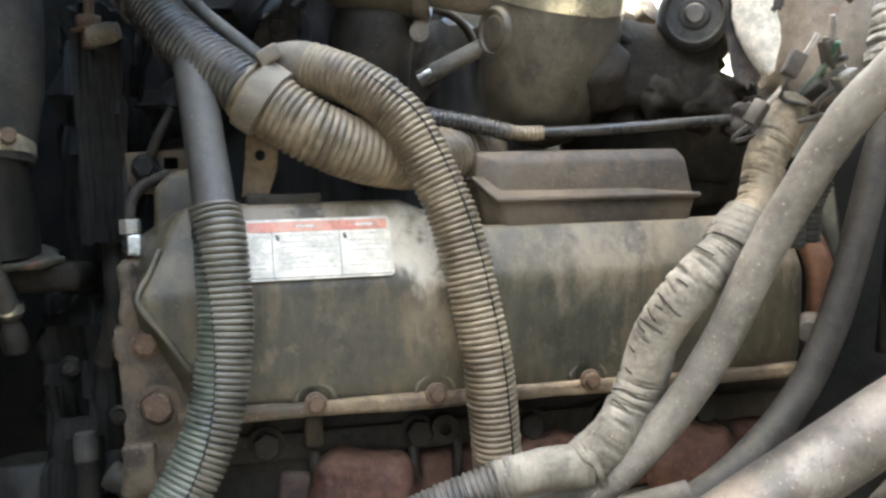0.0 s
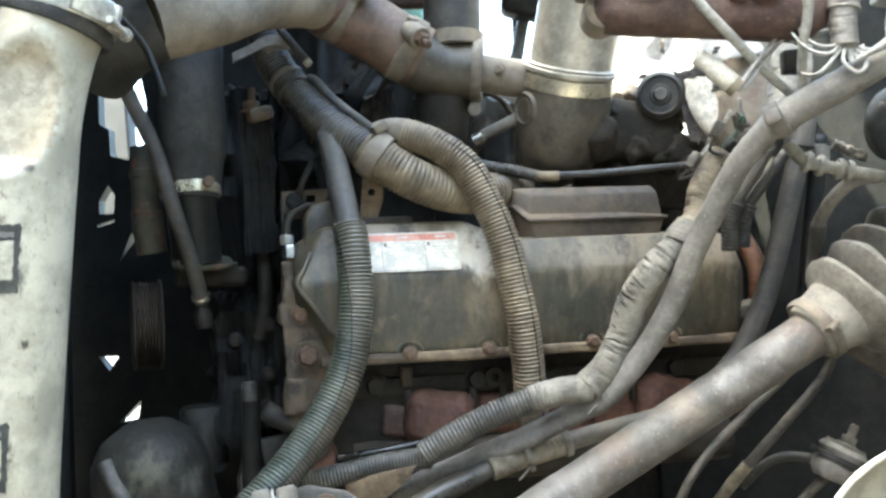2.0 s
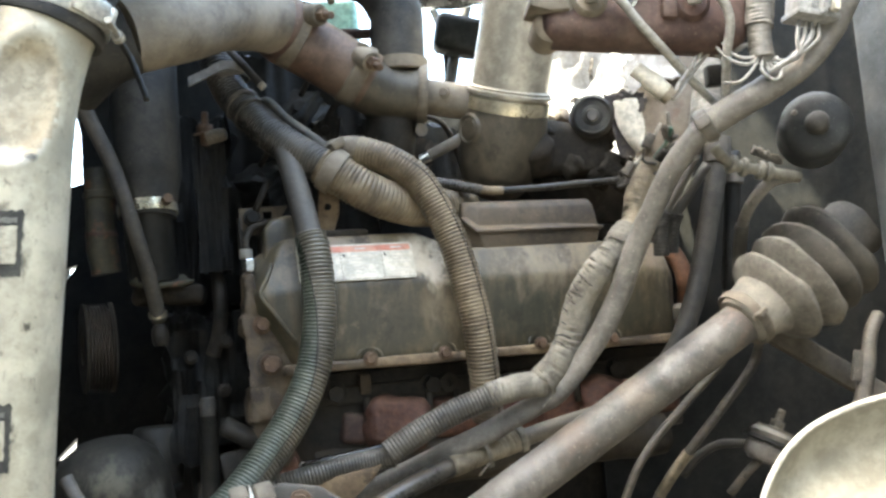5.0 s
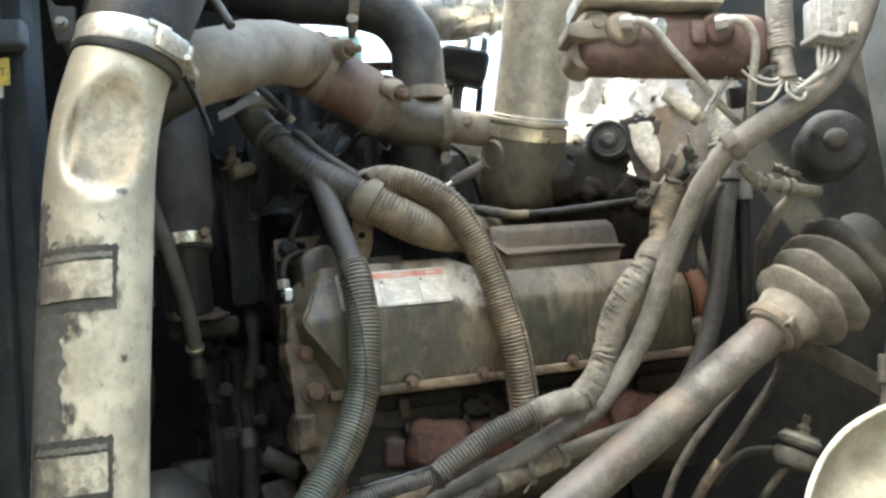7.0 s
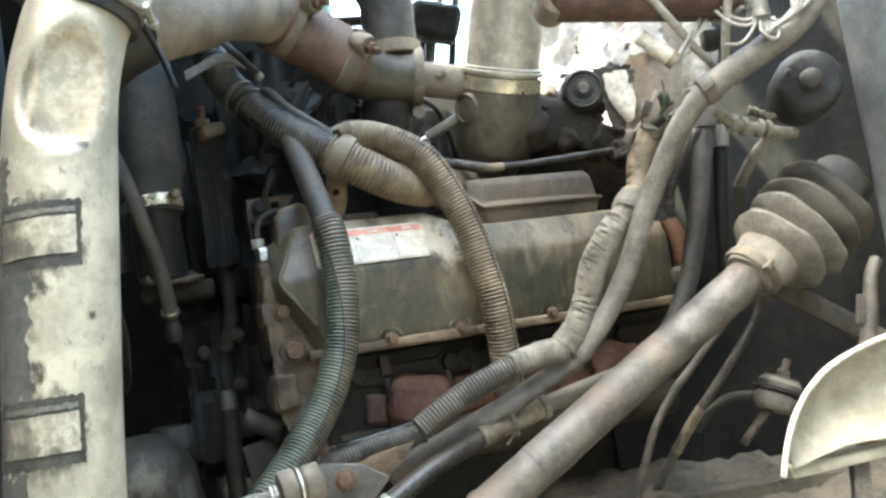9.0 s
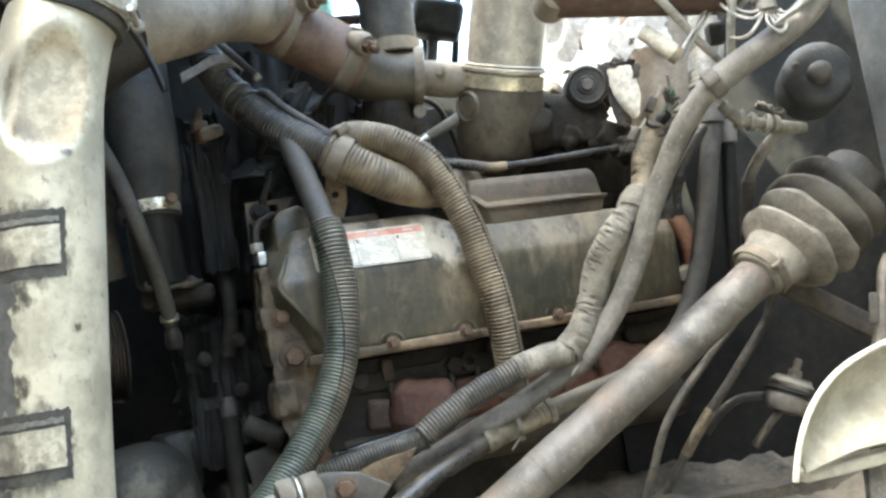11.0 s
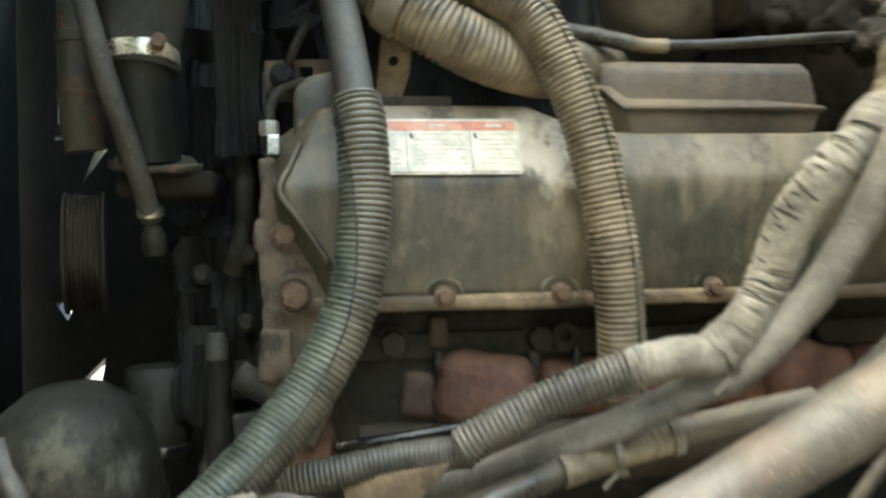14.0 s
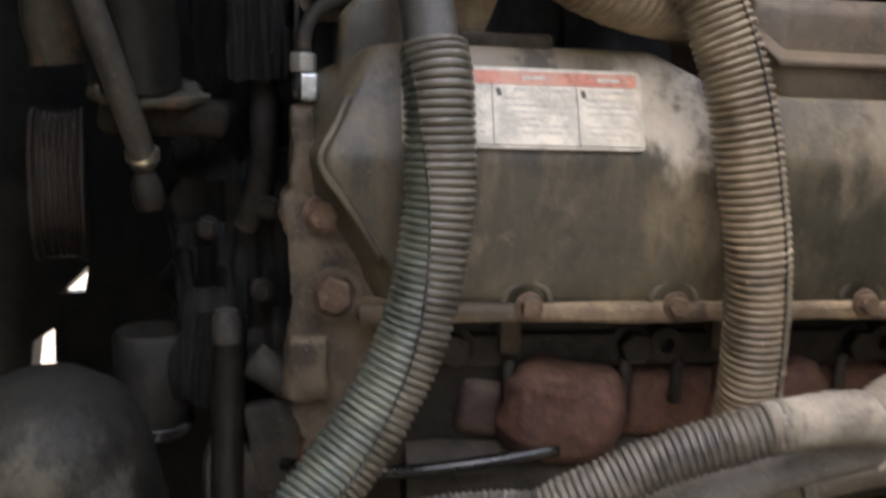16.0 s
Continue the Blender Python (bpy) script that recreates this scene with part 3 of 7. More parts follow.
def slab(size, m, lump, scale, cuts=30, seed=0.0):
    """A block with fine faces and a lumpy, caked surface."""
    bm = bmesh.new()
    bmesh.ops.create_cube(bm, size=1.0, matrix=Matrix.Diagonal((*size, 1)))
    long = [e for e in bm.edges if abs((e.verts[0].co - e.verts[1].co).x) > 1e-6]
    bmesh.ops.subdivide_edges(bm, edges=long, cuts=cuts * 2, use_grid_fill=True)
    rest = [e for e in bm.edges if max(abs((e.verts[0].co - e.verts[1].co).y), abs((e.verts[0].co - e.verts[1].co).z)) > 0.04]
    bmesh.ops.subdivide_edges(bm, edges=rest, cuts=cuts // 3, use_grid_fill=True)
    bm.transform(m)
    rough_up(bm, lump, scale, seed)
    return rough_up(bm, lump * 0.4, scale * 4, seed + 3)


def along(a, b):
    """A pose at a whose z runs towards b."""
    d = Vector(b) - Vector(a)
    return Matrix.Translation(a) @ d.to_track_quat("Z", "Y").to_matrix().to_4x4()


def rough_up(bm, size, scale, seed=0.0):
    bm.normal_update()
    for v in bm.verts:
        v.co += v.normal * size * noise.noise(v.co * scale + Vector((seed, seed, seed)))
    return bm


def crumble(bm, size, scale, cuts=3, seed=0.0):
    """Finer faces with a coarse, corroded surface."""
    bmesh.ops.triangulate(bm, faces=bm.faces)
    long = [e for e in bm.edges if e.calc_length() > 0.006]
    bmesh.ops.subdivide_edges(bm, edges=long, cuts=cuts, use_grid_fill=True)
    bmesh.ops.triangulate(bm, faces=bm.faces)
    long = [e for e in bm.edges if e.calc_length() > 0.008]
    bmesh.ops.subdivide_edges(bm, edges=long, cuts=cuts, use_grid_fill=True)
    rough_up(bm, size, scale, seed)
    return rough_up(bm, size * 0.5, scale * 3, seed + 2)


def hex_bolt(r=0.0068, head=0.006, flange=True):
    """A flanged hexagon bolt head; its shank runs down z."""
    bm = lathe([(r * 0.55, -0.012), (r * 0.55, 0.0), (r * 1.32 if flange else r * 1.02, 0.0), (r * 1.28 if flange else r, 0.0012), (r * 1.0, 0.002)], 18)
    out = [(r * math.cos(math.pi / 3 * i), r * math.sin(math.pi / 3 * i)) for i in range(6)]
    top = prism(out, head, Matrix.Translation((0, 0, 0.0015)), bevel=0.0008, segments=1)
    me = bpy.data.meshes.new("tmp")
    top.to_mesh(me)
    top.free()
    bm.from_mesh(me)
    bpy.data.meshes.remove(me)
    return bm


def band_clamp(name, at, axis, r, label, width=0.013, material="band", screw_at=0.0, parts=True, group="hose clamps", base=None):
    """A worm-drive band round a hose: the band, the screw housing and the screw."""
    m = along(at, Vector(at) + Vector(axis)) @ pose(0, 0, 0, 0, 0, screw_at)
    c = base or thing(name, label, "hose clamp", at, group)
    w = width / 2
    part("band", lathe([(r, -w), (r + 0.0016, -w), (r + 0.0022, -w * 0.8), (r + 0.0022, w * 0.8), (r + 0.0016, w), (r, w)], 40, m, close=True), M[material], c)
    housing = part("screw_housing", block((0.010, 0.018, width * 0.95), m @ pose(r + 0.006, 0, 0), 0.002), M[material], c)
    s = lathe([(0.0, -0.013), (0.0045, -0.013), (0.0055, -0.008), (0.0055, 0.012), (0.0072, 0.012), (0.0072, 0.018), (0.0, 0.018)], 12, m @ pose(r + 0.010, 0, 0, 90, 0, 0))
    part("screw", s, M["clay" if material == "clay" else "bolt"], housing, "slotted hexagon screw")
    return c


def zip_tie(name, at, axis, r, label, material="tape"):
    m = along(at, Vector(at) + Vector(axis))
    c = thing(name, label, "cable tie", at, "cable ties")
    part("strap", lathe([(r, -0.002), (r + 0.0012, -0.002), (r + 0.0012, 0.002), (r, 0.002)], 28, m, close=True), M[material], c)
    lock = part("lock", block((0.006, 0.007, 0.006), m @ pose(0, -r - 0.002, 0), 0.001), M[material], c)
    part("tail", block((0.0035, 0.0012, 0.020), m @ pose(0.004, -r - 0.003, 0.008, 25, 10, 0), 0.0004, 1), M[material], lock)
    return c

# ---- the setting ----
def structure(name, bm, material, label, smooth=False):
    ob = part(name, bm, material, None, "", smooth)
    return tagged(ob, label, name.split("_")[0], "", "structure")


structure("ground", block((400, 400, 0.4), pose(0, 0, -0.2), 0), M["gravel"], "dusty grey gravel ground under the truck")


def plate_with_gaps(outline, gaps, thick, m):
    """A sheet with holes cut right through it."""
    bm = bmesh.new()
    edges = []
    for loop in [outline, *gaps]:
        vs = [bm.verts.new((x, y, 0)) for x, y in loop]
        edges += [bm.edges.new((a, b)) for a, b in zip(vs, vs[1:] + vs[:1])]
    bmesh.ops.triangle_fill(bm, use_beauty=True, use_dissolve=False, edges=edges)
    made = bmesh.ops.extrude_face_region(bm, geom=bm.faces[:])
    bmesh.ops.translate(bm, verts=[v for v in made["geom"] if isinstance(v, bmesh.types.BMVert)], vec=(0, 0, thick))
    bmesh.ops.recalc_face_normals(bm, faces=bm.faces)
    bm.transform(m)
    return bm


UPRIGHT = Matrix(((1, 0, 0, 0), (0, 0, 1, 0), (0, 1, 0, 0), (0, 0, 0, 1)))  # x, z in the plate's plane, thickness to the back
GAPS = [
    [(-0.592, 1.525), (-0.575, 1.535), (-0.556, 1.552), (-0.530, 1.548), (-0.518, 1.49), (-0.518, 1.413), (-0.545, 1.408), (-0.547, 1.398), (-0.576, 1.406), (-0.577, 1.446), (-0.592, 1.456)],
    [(-0.581, 1.362), (-0.571, 1.344), (-0.574, 1.317), (-0.596, 1.318), (-0.596, 1.338)],
    [(-0.605, 1.101), (-0.573, 1.10), (-0.588, 1.078)],
    [(-0.576, 1.0), (-0.54, 1.033), (-0.546, 1.004)],
    [(-0.60, 1.302), (-0.573, 1.309), (-0.573, 1.304), (-0.60, 1.297)],
    [(-0.567, 1.242), (-0.53, 1.289), (-0.548, 1.285)],
    [(-0.606, 0.946), (-0.581, 0.963), (-0.583, 0.917), (-0.572, 0.916), (-0.572, 0.906), (-0.612, 0.905)],
]
# added light blockers, unseen: low plate by the radiator, high one notched for sun
structure("cab_floor", block((1.0, 1.04, 0.04), pose(-0.70, 0.53, 1.87), 0.004), M["dark_blue"], "unseen dark plate added over the radiator end to block light")
structure("cab_shell", prism([(-1.25, -0.20), (-0.02, -0.20), (-0.02, 1.05), (-0.19, 1.05), (-0.19, 0.44), (-0.375, 0.44), (-0.375, 0.385), (-0.415, 0.385), (-0.415, 0.44), (-0.46, 0.44), (-0.46, 0.368), (-0.58, 0.368), (-0.58, 0.44), (-1.25, 0.44)], 0.05, pose(0, 0, 2.6), 0.004), M["dark_blue"], "unseen notched plate added high up to shape the sun")
# unseen wall added behind the viewpoint so light falls more from above
structure("wall_yard", block((9.0, 0.2, 3.4), pose(0, -2.6, 1.7), 0.01), M["concrete"], "added unseen wall that blocks low light from the front")
# sheets out of view, added to keep light from entering at the sides
structure("wall_left", block((0.04, 1.62, 1.85), pose(-0.66, 0.18, 0.925), 0.003), M["dark"], "added unseen side sheet that keeps side light out")
structure("wall_right", block((0.04, 1.6, 1.9), pose(1.1, 0.25, 0.95), 0.003), M["dark"], "added unseen side sheet that keeps side light out")
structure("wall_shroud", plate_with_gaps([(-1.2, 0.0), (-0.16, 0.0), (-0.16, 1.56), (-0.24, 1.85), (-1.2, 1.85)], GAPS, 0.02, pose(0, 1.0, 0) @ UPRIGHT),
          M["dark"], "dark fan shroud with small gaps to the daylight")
# near-black sheets stand in for unlit space behind the engine and bellows
structure("wall_rear", block((1.5, 0.03, 1.50), pose(0.39, 1.06, 0.75), 0.003), M["dark"], "near-black sheet standing in for the unlit far side")
structure("wall_bulkhead", block((0.6, 0.03, 1.4), pose(0.66, 0.80, 1.2), 0.003), M["oily"], "near-black sheet filling the unlit space behind the bellows")
structure("wall_lower", prism([(0.19, 0.47), (0.53, 0.47), (0.53, 1.75), (0.362, 1.75), (0.345, 1.33), (0.33, 1.28), (0.19, 1.27)], 0.03, pose(0, 0.76, 0) @ UPRIGHT), M["oily"], "near-black sheet filling the unlit space below the bellows")
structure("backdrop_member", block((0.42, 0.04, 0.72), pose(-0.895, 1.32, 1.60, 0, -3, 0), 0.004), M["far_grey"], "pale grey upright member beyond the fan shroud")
structure("wall_cab", prism([(0.432, 0.50), (0.475, 0.30), (0.62, -0.4), (0.66, -0.4), (0.52, 0.30), (0.475, 0.52)], 1.35, pose(0, 0, 0.5), 0.004), M["wall"], "blue-grey dusty cab wall beside the engine")

# ---- the engine ----
def cover_section(u, front):
    return [(u, v, w) for v, w in front] + [(u, 0.15, front[-1][1] - 0.004), (u, 0.15, 0.0)]


valve_cover = thing("valve_cover", "long dusty olive-grey valve cover with a bolted flange", "valve cover", ENG.translation)
FULL = [(-0.009, 0.0), (-0.0145, 0.022), (-0.0205, 0.081), (0.002, 0.136)]
LOWER = [(-0.009, 0.0), (-0.0145, 0.022), (-0.0205, 0.080), (-0.006, 0.116)]
cover_bm = loft([
    [(-0.196, 0.046, 0.0), (-0.200, 0.044, 0.022), (-0.207, 0.034, 0.078), (-0.196, 0.050, 0.118), (-0.196, 0.15, 0.114), (-0.196, 0.15, 0.0)],
    [(-0.148, -0.009, 0.0), (-0.158, -0.0145, 0.024), (-0.193, -0.0168, 0.0755), (-0.166, 0.002, 0.134), (-0.166, 0.15, 0.130), (-0.150, 0.15, 0.0)],
    cover_section(-0.130, FULL),
    cover_section(-0.020, FULL),
    cover_section(0.022, LOWER),
    cover_section(0.245, LOWER),
    cover_section(0.280, [(-0.002, 0.0), (-0.008, 0.022), (-0.013, 0.077), (0.004, 0.110)]),
    cover_section(0.298, [(0.022, 0.0), (0.016, 0.022), (0.012, 0.072), (0.030, 0.098)]),
], 0.0045, 3, ENG)
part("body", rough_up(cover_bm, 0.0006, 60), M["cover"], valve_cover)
part("end_rib", pipe([ENG @ Vector(p) for p in ((-0.1780, -0.006, 0.108), (-0.1845, -0.0105, 0.093), (-0.1920, -0.0158, 0.0755), (-0.1785, -0.0156, 0.055), (-0.1610, -0.0140, 0.028))], 0.0022, 0.003, 10), M["cover"], valve_cover, "ridge along the folded end")
part("raised_end", rough_up(prism([(-0.1835, 0.092), (-0.1825, 0.149), (-0.174, 0.158), (-0.152, 0.162), (-0.138, 0.152), (-0.130, 0.128), (-0.150, 0.095)], 0.07, ENG @ pose(0, 0.016, 0) @ UPRIGHT, 0.005, 3), 0.0012, 50), M["cover"], valve_cover, "raised dusty end behind the conduit")
part("flange", crumble(block((0.455, 0.045, 0.0105), ENG @ pose(0.055, 0.007, -0.0015), 0.003, 2), 0.0014, 70), M["rim"], valve_cover, "tan dust-coated flange along the foot")
COVER_BOLTS = [(-0.084, 0.003), (-0.003, 0.003), (0.108, 0.004), (0.196, 0.003)]
bolt_mesh = part("bolt", hex_bolt(0.0058, 0.005), M["rust_bolt"], valve_cover, "rusty flanged bolt", m=ENG @ pose(*[COVER_BOLTS[1][0], -0.0155, COVER_BOLTS[1][1]], 90, 8, 0))
for u, w in (COVER_BOLTS[0], *COVER_BOLTS[2:]):
    again(bolt_mesh, valve_cover, ENG @ pose(u, -0.0155, w, 90, 40 * u * 10, 0))
for u, w in COVER_BOLTS:
    arch = [(u + 0.013 * math.cos(a), -0.0105, w + 0.012 * math.sin(a)) for a in [math.pi * i / 6 for i in range(7)]]
    part("bolt_recess_lip", pipe([ENG @ Vector(p) for p in arch], 0.0022, 0.003, 10), M["cover"], valve_cover)

# raised breather box on the cover
breather = thing("breather_box", "dark dusty plastic breather box with a projecting lip", "breather box", ENG @ Vector((0.13, 0.03, 0.12)))
def box_ring(u0, u1, v, w, out=0.0, tip=0.0165, back=0.10):
    """The outline of the breather box: a straight front, one folded corner that rises to a tip, and the back."""
    return [(u0 - out, v - out, w), (u1 + out, v - out, w), (u1 + 0.003 + out, v + 0.0105, w), (u1 + 0.003 + out, back, w), (u0 - 0.019 - out, back, w + tip), (u0 - 0.0145 - out, v + 0.011 - out, w + tip)]


part("base", loft([box_ring(0.060, 0.192, -0.0035, 0.104, 0, 0.002), box_ring(0.056, 0.194, -0.0050, 0.114, 0, 0.004), box_ring(0.049, 0.198, -0.0080, 0.1312, 0, 0.0165)], 0.002, 2, ENG), M["box"], breather)
part("lip", loft([box_ring(0.049, 0.1985, -0.0085, 0.1300, 0.0018), box_ring(0.049, 0.1985, -0.0085, 0.1318, 0.0028), box_ring(0.049, 0.1985, -0.0085, 0.1338, 0.0022)], 0.0006, 1, ENG), M["box"], breather, "dust-edged lip")
part("lid", rough_up(loft([box_ring(0.0495, 0.1965, -0.0075, 0.1325), box_ring(0.0515, 0.1925, -0.0052, 0.1590, 0, 0.008), box_ring(0.0560, 0.1880, -0.0010, 0.1665, 0, 0.002, 0.094)], 0.0035, 3, ENG), 0.0005, 40), M["box"], breather)

# the warning label on the sloping face
label_pose = ENG @ Matrix.Translation((-0.091, -0.0135, 0.1045)) @ pose(0, 0, 0, 90 - math.degrees(math.atan2(0.0195, 0.048)), 0, 0)
warning_label = thing("warning_label", "yellowed paper warning label with a faded red header", "label", label_pose.translation)
LW, LH = 0.124, 0.0425
corner = [(sx * (LW / 2 - 0.003) + 0.003 * math.cos(a), sy * (LH / 2 - 0.003) + 0.003 * math.sin(a)) for sx, sy, a0 in ((1, 1, 0), (-1, 1, 90), (-1, -1, 180), (1, -1, 270)) for a in [radians(a0 + 18 * i) for i in range(6)]]
part("sheet", prism(corner, 0.0006, label_pose @ pose(0, 0, 0.0001)), M["paper"], warning_label)
header = part("header", block((LW - 0.005, 0.0070, 0.0004), label_pose @ pose(0, LH / 2 - 0.0055, 0.0009), 0), M["label_red"], warning_label, "faded red header band")
LAYERS = label_pose @ pose(0, 0, 0.00095)
for u in (-0.0165, 0.0275):
    part("divider", block((0.0004, LH - 0.010, 0.0003), LAYERS @ pose(u, -0.004, 0), 0), M["label_ink"], warning_label)
part("bottom_rule", block((LW - 0.004, 0.0005, 0.0003), LAYERS @ pose(0, -LH / 2 + 0.0015, 0), 0), M["label_ink"], warning_label)
for column, (u0, u1) in enumerate(((-0.060, -0.018), (-0.015, 0.026), (0.029, 0.060))):
    part("column_heading", block((u1 - u0 - 0.012, 0.0016, 0.0003), LAYERS @ pose((u0 + u1) / 2 + 0.004, 0.0095, 0), 0), M["label_grey"], warning_label)
    part("marker", block((0.0022, 0.004, 0.0003), LAYERS @ pose(u0 + 0.002, 0.008, 0, 0, 0, 15), 0), M["label_ink"], warning_label)
    part("header_mark", block((0.012, 0.0018, 0.0003), LAYERS @ pose((u0 + u1) / 2, 0.0157, 0.0003), 0), M["label_grey"], header)
    for row in range(6):
        if (column, row) == (2, 3):
            continue
        width = (u1 - u0 - 0.006) * (1.0 if row % 3 else 0.72)
        part("text_bar", block((width, 0.0008, 0.0003), LAYERS @ pose(u0 + 0.003 + width / 2, 0.005 - row * 0.0036, 0), 0), M["label_grey"], warning_label)

# cylinder head, block and gear case
cylinder_head = thing("cylinder_head", "rust-brown cylinder head with bolts below the valve cover", "cylinder head", ENG @ Vector((0.05, 0.06, -0.1)))
part("casting", rough_up(block((0.50, 0.20, 0.10), ENG @ pose(0.06, 0.135, -0.058), 0.006), 0.002, 40), M["dark_cast"], cylinder_head)
part("ledge", rough_up(block((0.47, 0.05, 0.020), ENG @ pose(0.06, 0.052, -0.034), 0.004), 0.001, 60), M["dark_cast"], cylinder_head)
head_bolt = part("head_bolt", hex_bolt(0.010, 0.010), M["dark_cast"], cylinder_head, m=ENG @ pose(-0.009, 0.028, -0.031, 90, 10, 0))
for u, w, turn in ((-0.116, -0.031, 25), (0.075, -0.033, 40), (0.135, -0.032, 5), (0.215, -0.033, 15)):
    again(head_bolt, cylinder_head, ENG @ pose(u, 0.028, w, 90, turn, 0))
for u, w in ((0.010, -0.030), (0.150, -0.030)):
    part("lifting_eye", lathe([(0.0045, -0.006), (0.0105, -0.006), (0.0105, 0.006), (0.0045, 0.006)], 24, ENG @ pose(u, 0.026, w, 90, 0, 0), close=True), M["dark_cast"], cylinder_head)
for u in (-0.083, -0.070, -0.013, 0.019, 0.055, 0.125, 0.165):
    part("stud", pipe([ENG @ Vector((u, 0.024, -0.038)), ENG @ Vector((u, 0.024, -0.066))], 0.0038, 0.01, 10), M["dark_cast"], cylinder_head)
for u in (-0.083, 0.045):
    part("spacer", block((0.013, 0.016, 0.022), ENG @ pose(u, 0.030, -0.024), 0.003), M["gear"], cylinder_head)

manifold = thing("exhaust_manifold", "rust-red cast exhaust manifold with rounded ports under the cover", "manifold", ENG @ Vector((0.05, 0.03, -0.09)))
for u in (-0.050, 0.078, 0.204):
    part("port", rough_up(crumble(block((0.072, 0.080, 0.060), ENG @ pose(u, 0.046, -0.069, 0, 6, 0), 0.020, 5), 0.0024, 60, 2, u), 0.0045, 36, u), M["red_cast"], manifold)
    part("wedge", rough_up(loft([[(u + 0.024, 0.018, -0.045), (u + 0.044, 0.026, -0.062), (u + 0.044, 0.026, -0.085), (u + 0.022, 0.014, -0.090)], [(u + 0.022, 0.06, -0.045), (u + 0.046, 0.06, -0.062), (u + 0.046, 0.06, -0.09), (u + 0.022, 0.06, -0.09)]], 0.003, 2, ENG), 0.001, 60, u), M["red_cast"], manifold)
    part("runner", rough_up(block((0.060, 0.04, 0.045), ENG @ pose(u + 0.070, 0.048, -0.068), 0.010, 3), 0.002, 50, u), M["red_cast"], manifold)
    part("flange_lug", rough_up(block((0.030, 0.03, 0.034), ENG @ pose(u - 0.046, 0.044, -0.070, 0, 8, 0), 0.007, 3), 0.0015, 60, u), M["rail"], manifold)
part("log", rough_up(pipe([ENG @ Vector((u, 0.045, -0.115)) for u in (-0.14, 0.0, 0.14, 0.28)], 0.026, 0.02, 24), 0.003, 30), M["dark_cast"], manifold, "dark lower log")

engine_block = thing("engine_block", "dark oily engine block below the cylinder head", "engine block", ENG @ Vector((0.05, 0.2, -0.45)))
part("casting", rough_up(block((0.62, 0.34, 0.40), ENG @ pose(0.05, 0.27, -0.32), 0.01), 0.004, 18), M["dark_cast"], engine_block)
part("upper_casting", rough_up(block((0.46, 0.24, 0.17), ENG @ pose(0.06, 0.30, 0.06), 0.01), 0.004, 18), M["dark"], engine_block)

gear_case = thing("gear_case", "rusty tan dusted gear case plate with bolts beside the valve cover", "gear case", ENG @ Vector((-0.19, 0.03, -0.05)))
case_outline = [(-0.206, 0.100), (-0.206, 0.060), (-0.211, 0.057), (-0.211, 0.038), (-0.204, 0.034), (-0.204, 0.018), (-0.198, 0.012), (-0.198, -0.012), (-0.207, -0.018), (-0.209, -0.052),
                (-0.190, -0.055), (-0.188, -0.075), (-0.20, -0.09), (-0.172, -0.10), (-0.160, -0.075), (-0.168, -0.030), (-0.135, -0.018), (-0.135, 0.006), (-0.166, 0.012), (-0.192, 0.070), (-0.194, 0.090), (-0.198, 0.100)]
part("plate", crumble(prism(case_outline, 0.045, ENG @ pose(0, 0.050, 0) @ pose(0, 0, 0, 90, 0, 0), 0.003), 0.003, 70), M["gear"], gear_case)
case_bolt = part("bolt", hex_bolt(0.0078, 0.006), M["rust_bolt"], gear_case, m=ENG @ pose(-0.190, 0.005, 0.047, 90, 0, 0))
again(case_bolt, gear_case, ENG @ pose(-0.184, 0.004, 0.006, 90, 20, 0) @ Matrix.Scale(1.3, 4))
part("bolt_collar", lathe([(0.0105, 0), (0.0145, 0), (0.0145, 0.006), (0.0115, 0.006)], 24, ENG @ pose(-0.184, 0.006, 0.006, 90, 0, 0), close=True), M["gear"], gear_case)
part("small_hole_plug", lathe([(0.0, 0.0), (0.0042, 0.0), (0.0042, 0.002), (0.0, 0.001)], 14, ENG @ pose(-0.186, 0.0052, 0.067, 90, 0, 0)), M["seam"], gear_case)
part("lug", crumble(block((0.020, 0.03, 0.034), ENG @ pose(-0.197, 0.012, -0.034), 0.003), 0.003, 80), M["gear"], gear_case)
part("lower_boss", rough_up(lathe([(0.0, 0.012), (0.018, 0.012), (0.022, 0.006), (0.022, -0.03)], 24, ENG @ pose(-0.180, 0.022, -0.098, 90, 0, 0)), 0.001, 60), M["red_cast"], gear_case)

fitting = thing("pipe_fitting", "bright plated hexagon pipe nut on a thin metal line", "fitting", ENG @ Vector((-0.199, 0.035, 0.11)))
hexagon = [(0.0088 * math.cos(math.pi / 3 * i), 0.0088 * math.sin(math.pi / 3 * i)) for i in range(6)]
part("nut", prism(hexagon, 0.014, ENG @ pose(-0.197, 0.032, 0.104), 0.001), M["chrome"], fitting)
part("upper_nut", prism([(x * 0.85, y * 0.85) for x, y in hexagon], 0.010, ENG @ pose(-0.200, 0.034, 0.119, 0, 0, 15), 0.001), M["bolt"], fitting)
part("line", pipe([ENG @ Vector(p) for p in ((-0.200, 0.034, 0.128), (-0.199, 0.036, 0.140), (-0.192, 0.042, 0.152), (-0.175, 0.05, 0.160))], 0.004, 0.004, 12), M["dark_cast"], fitting)
part("elbow", rough_up(block((0.016, 0.016, 0.040), ENG @ pose(-0.199, 0.036, 0.083), 0.005), 0.001, 80), M["rim"], fitting)

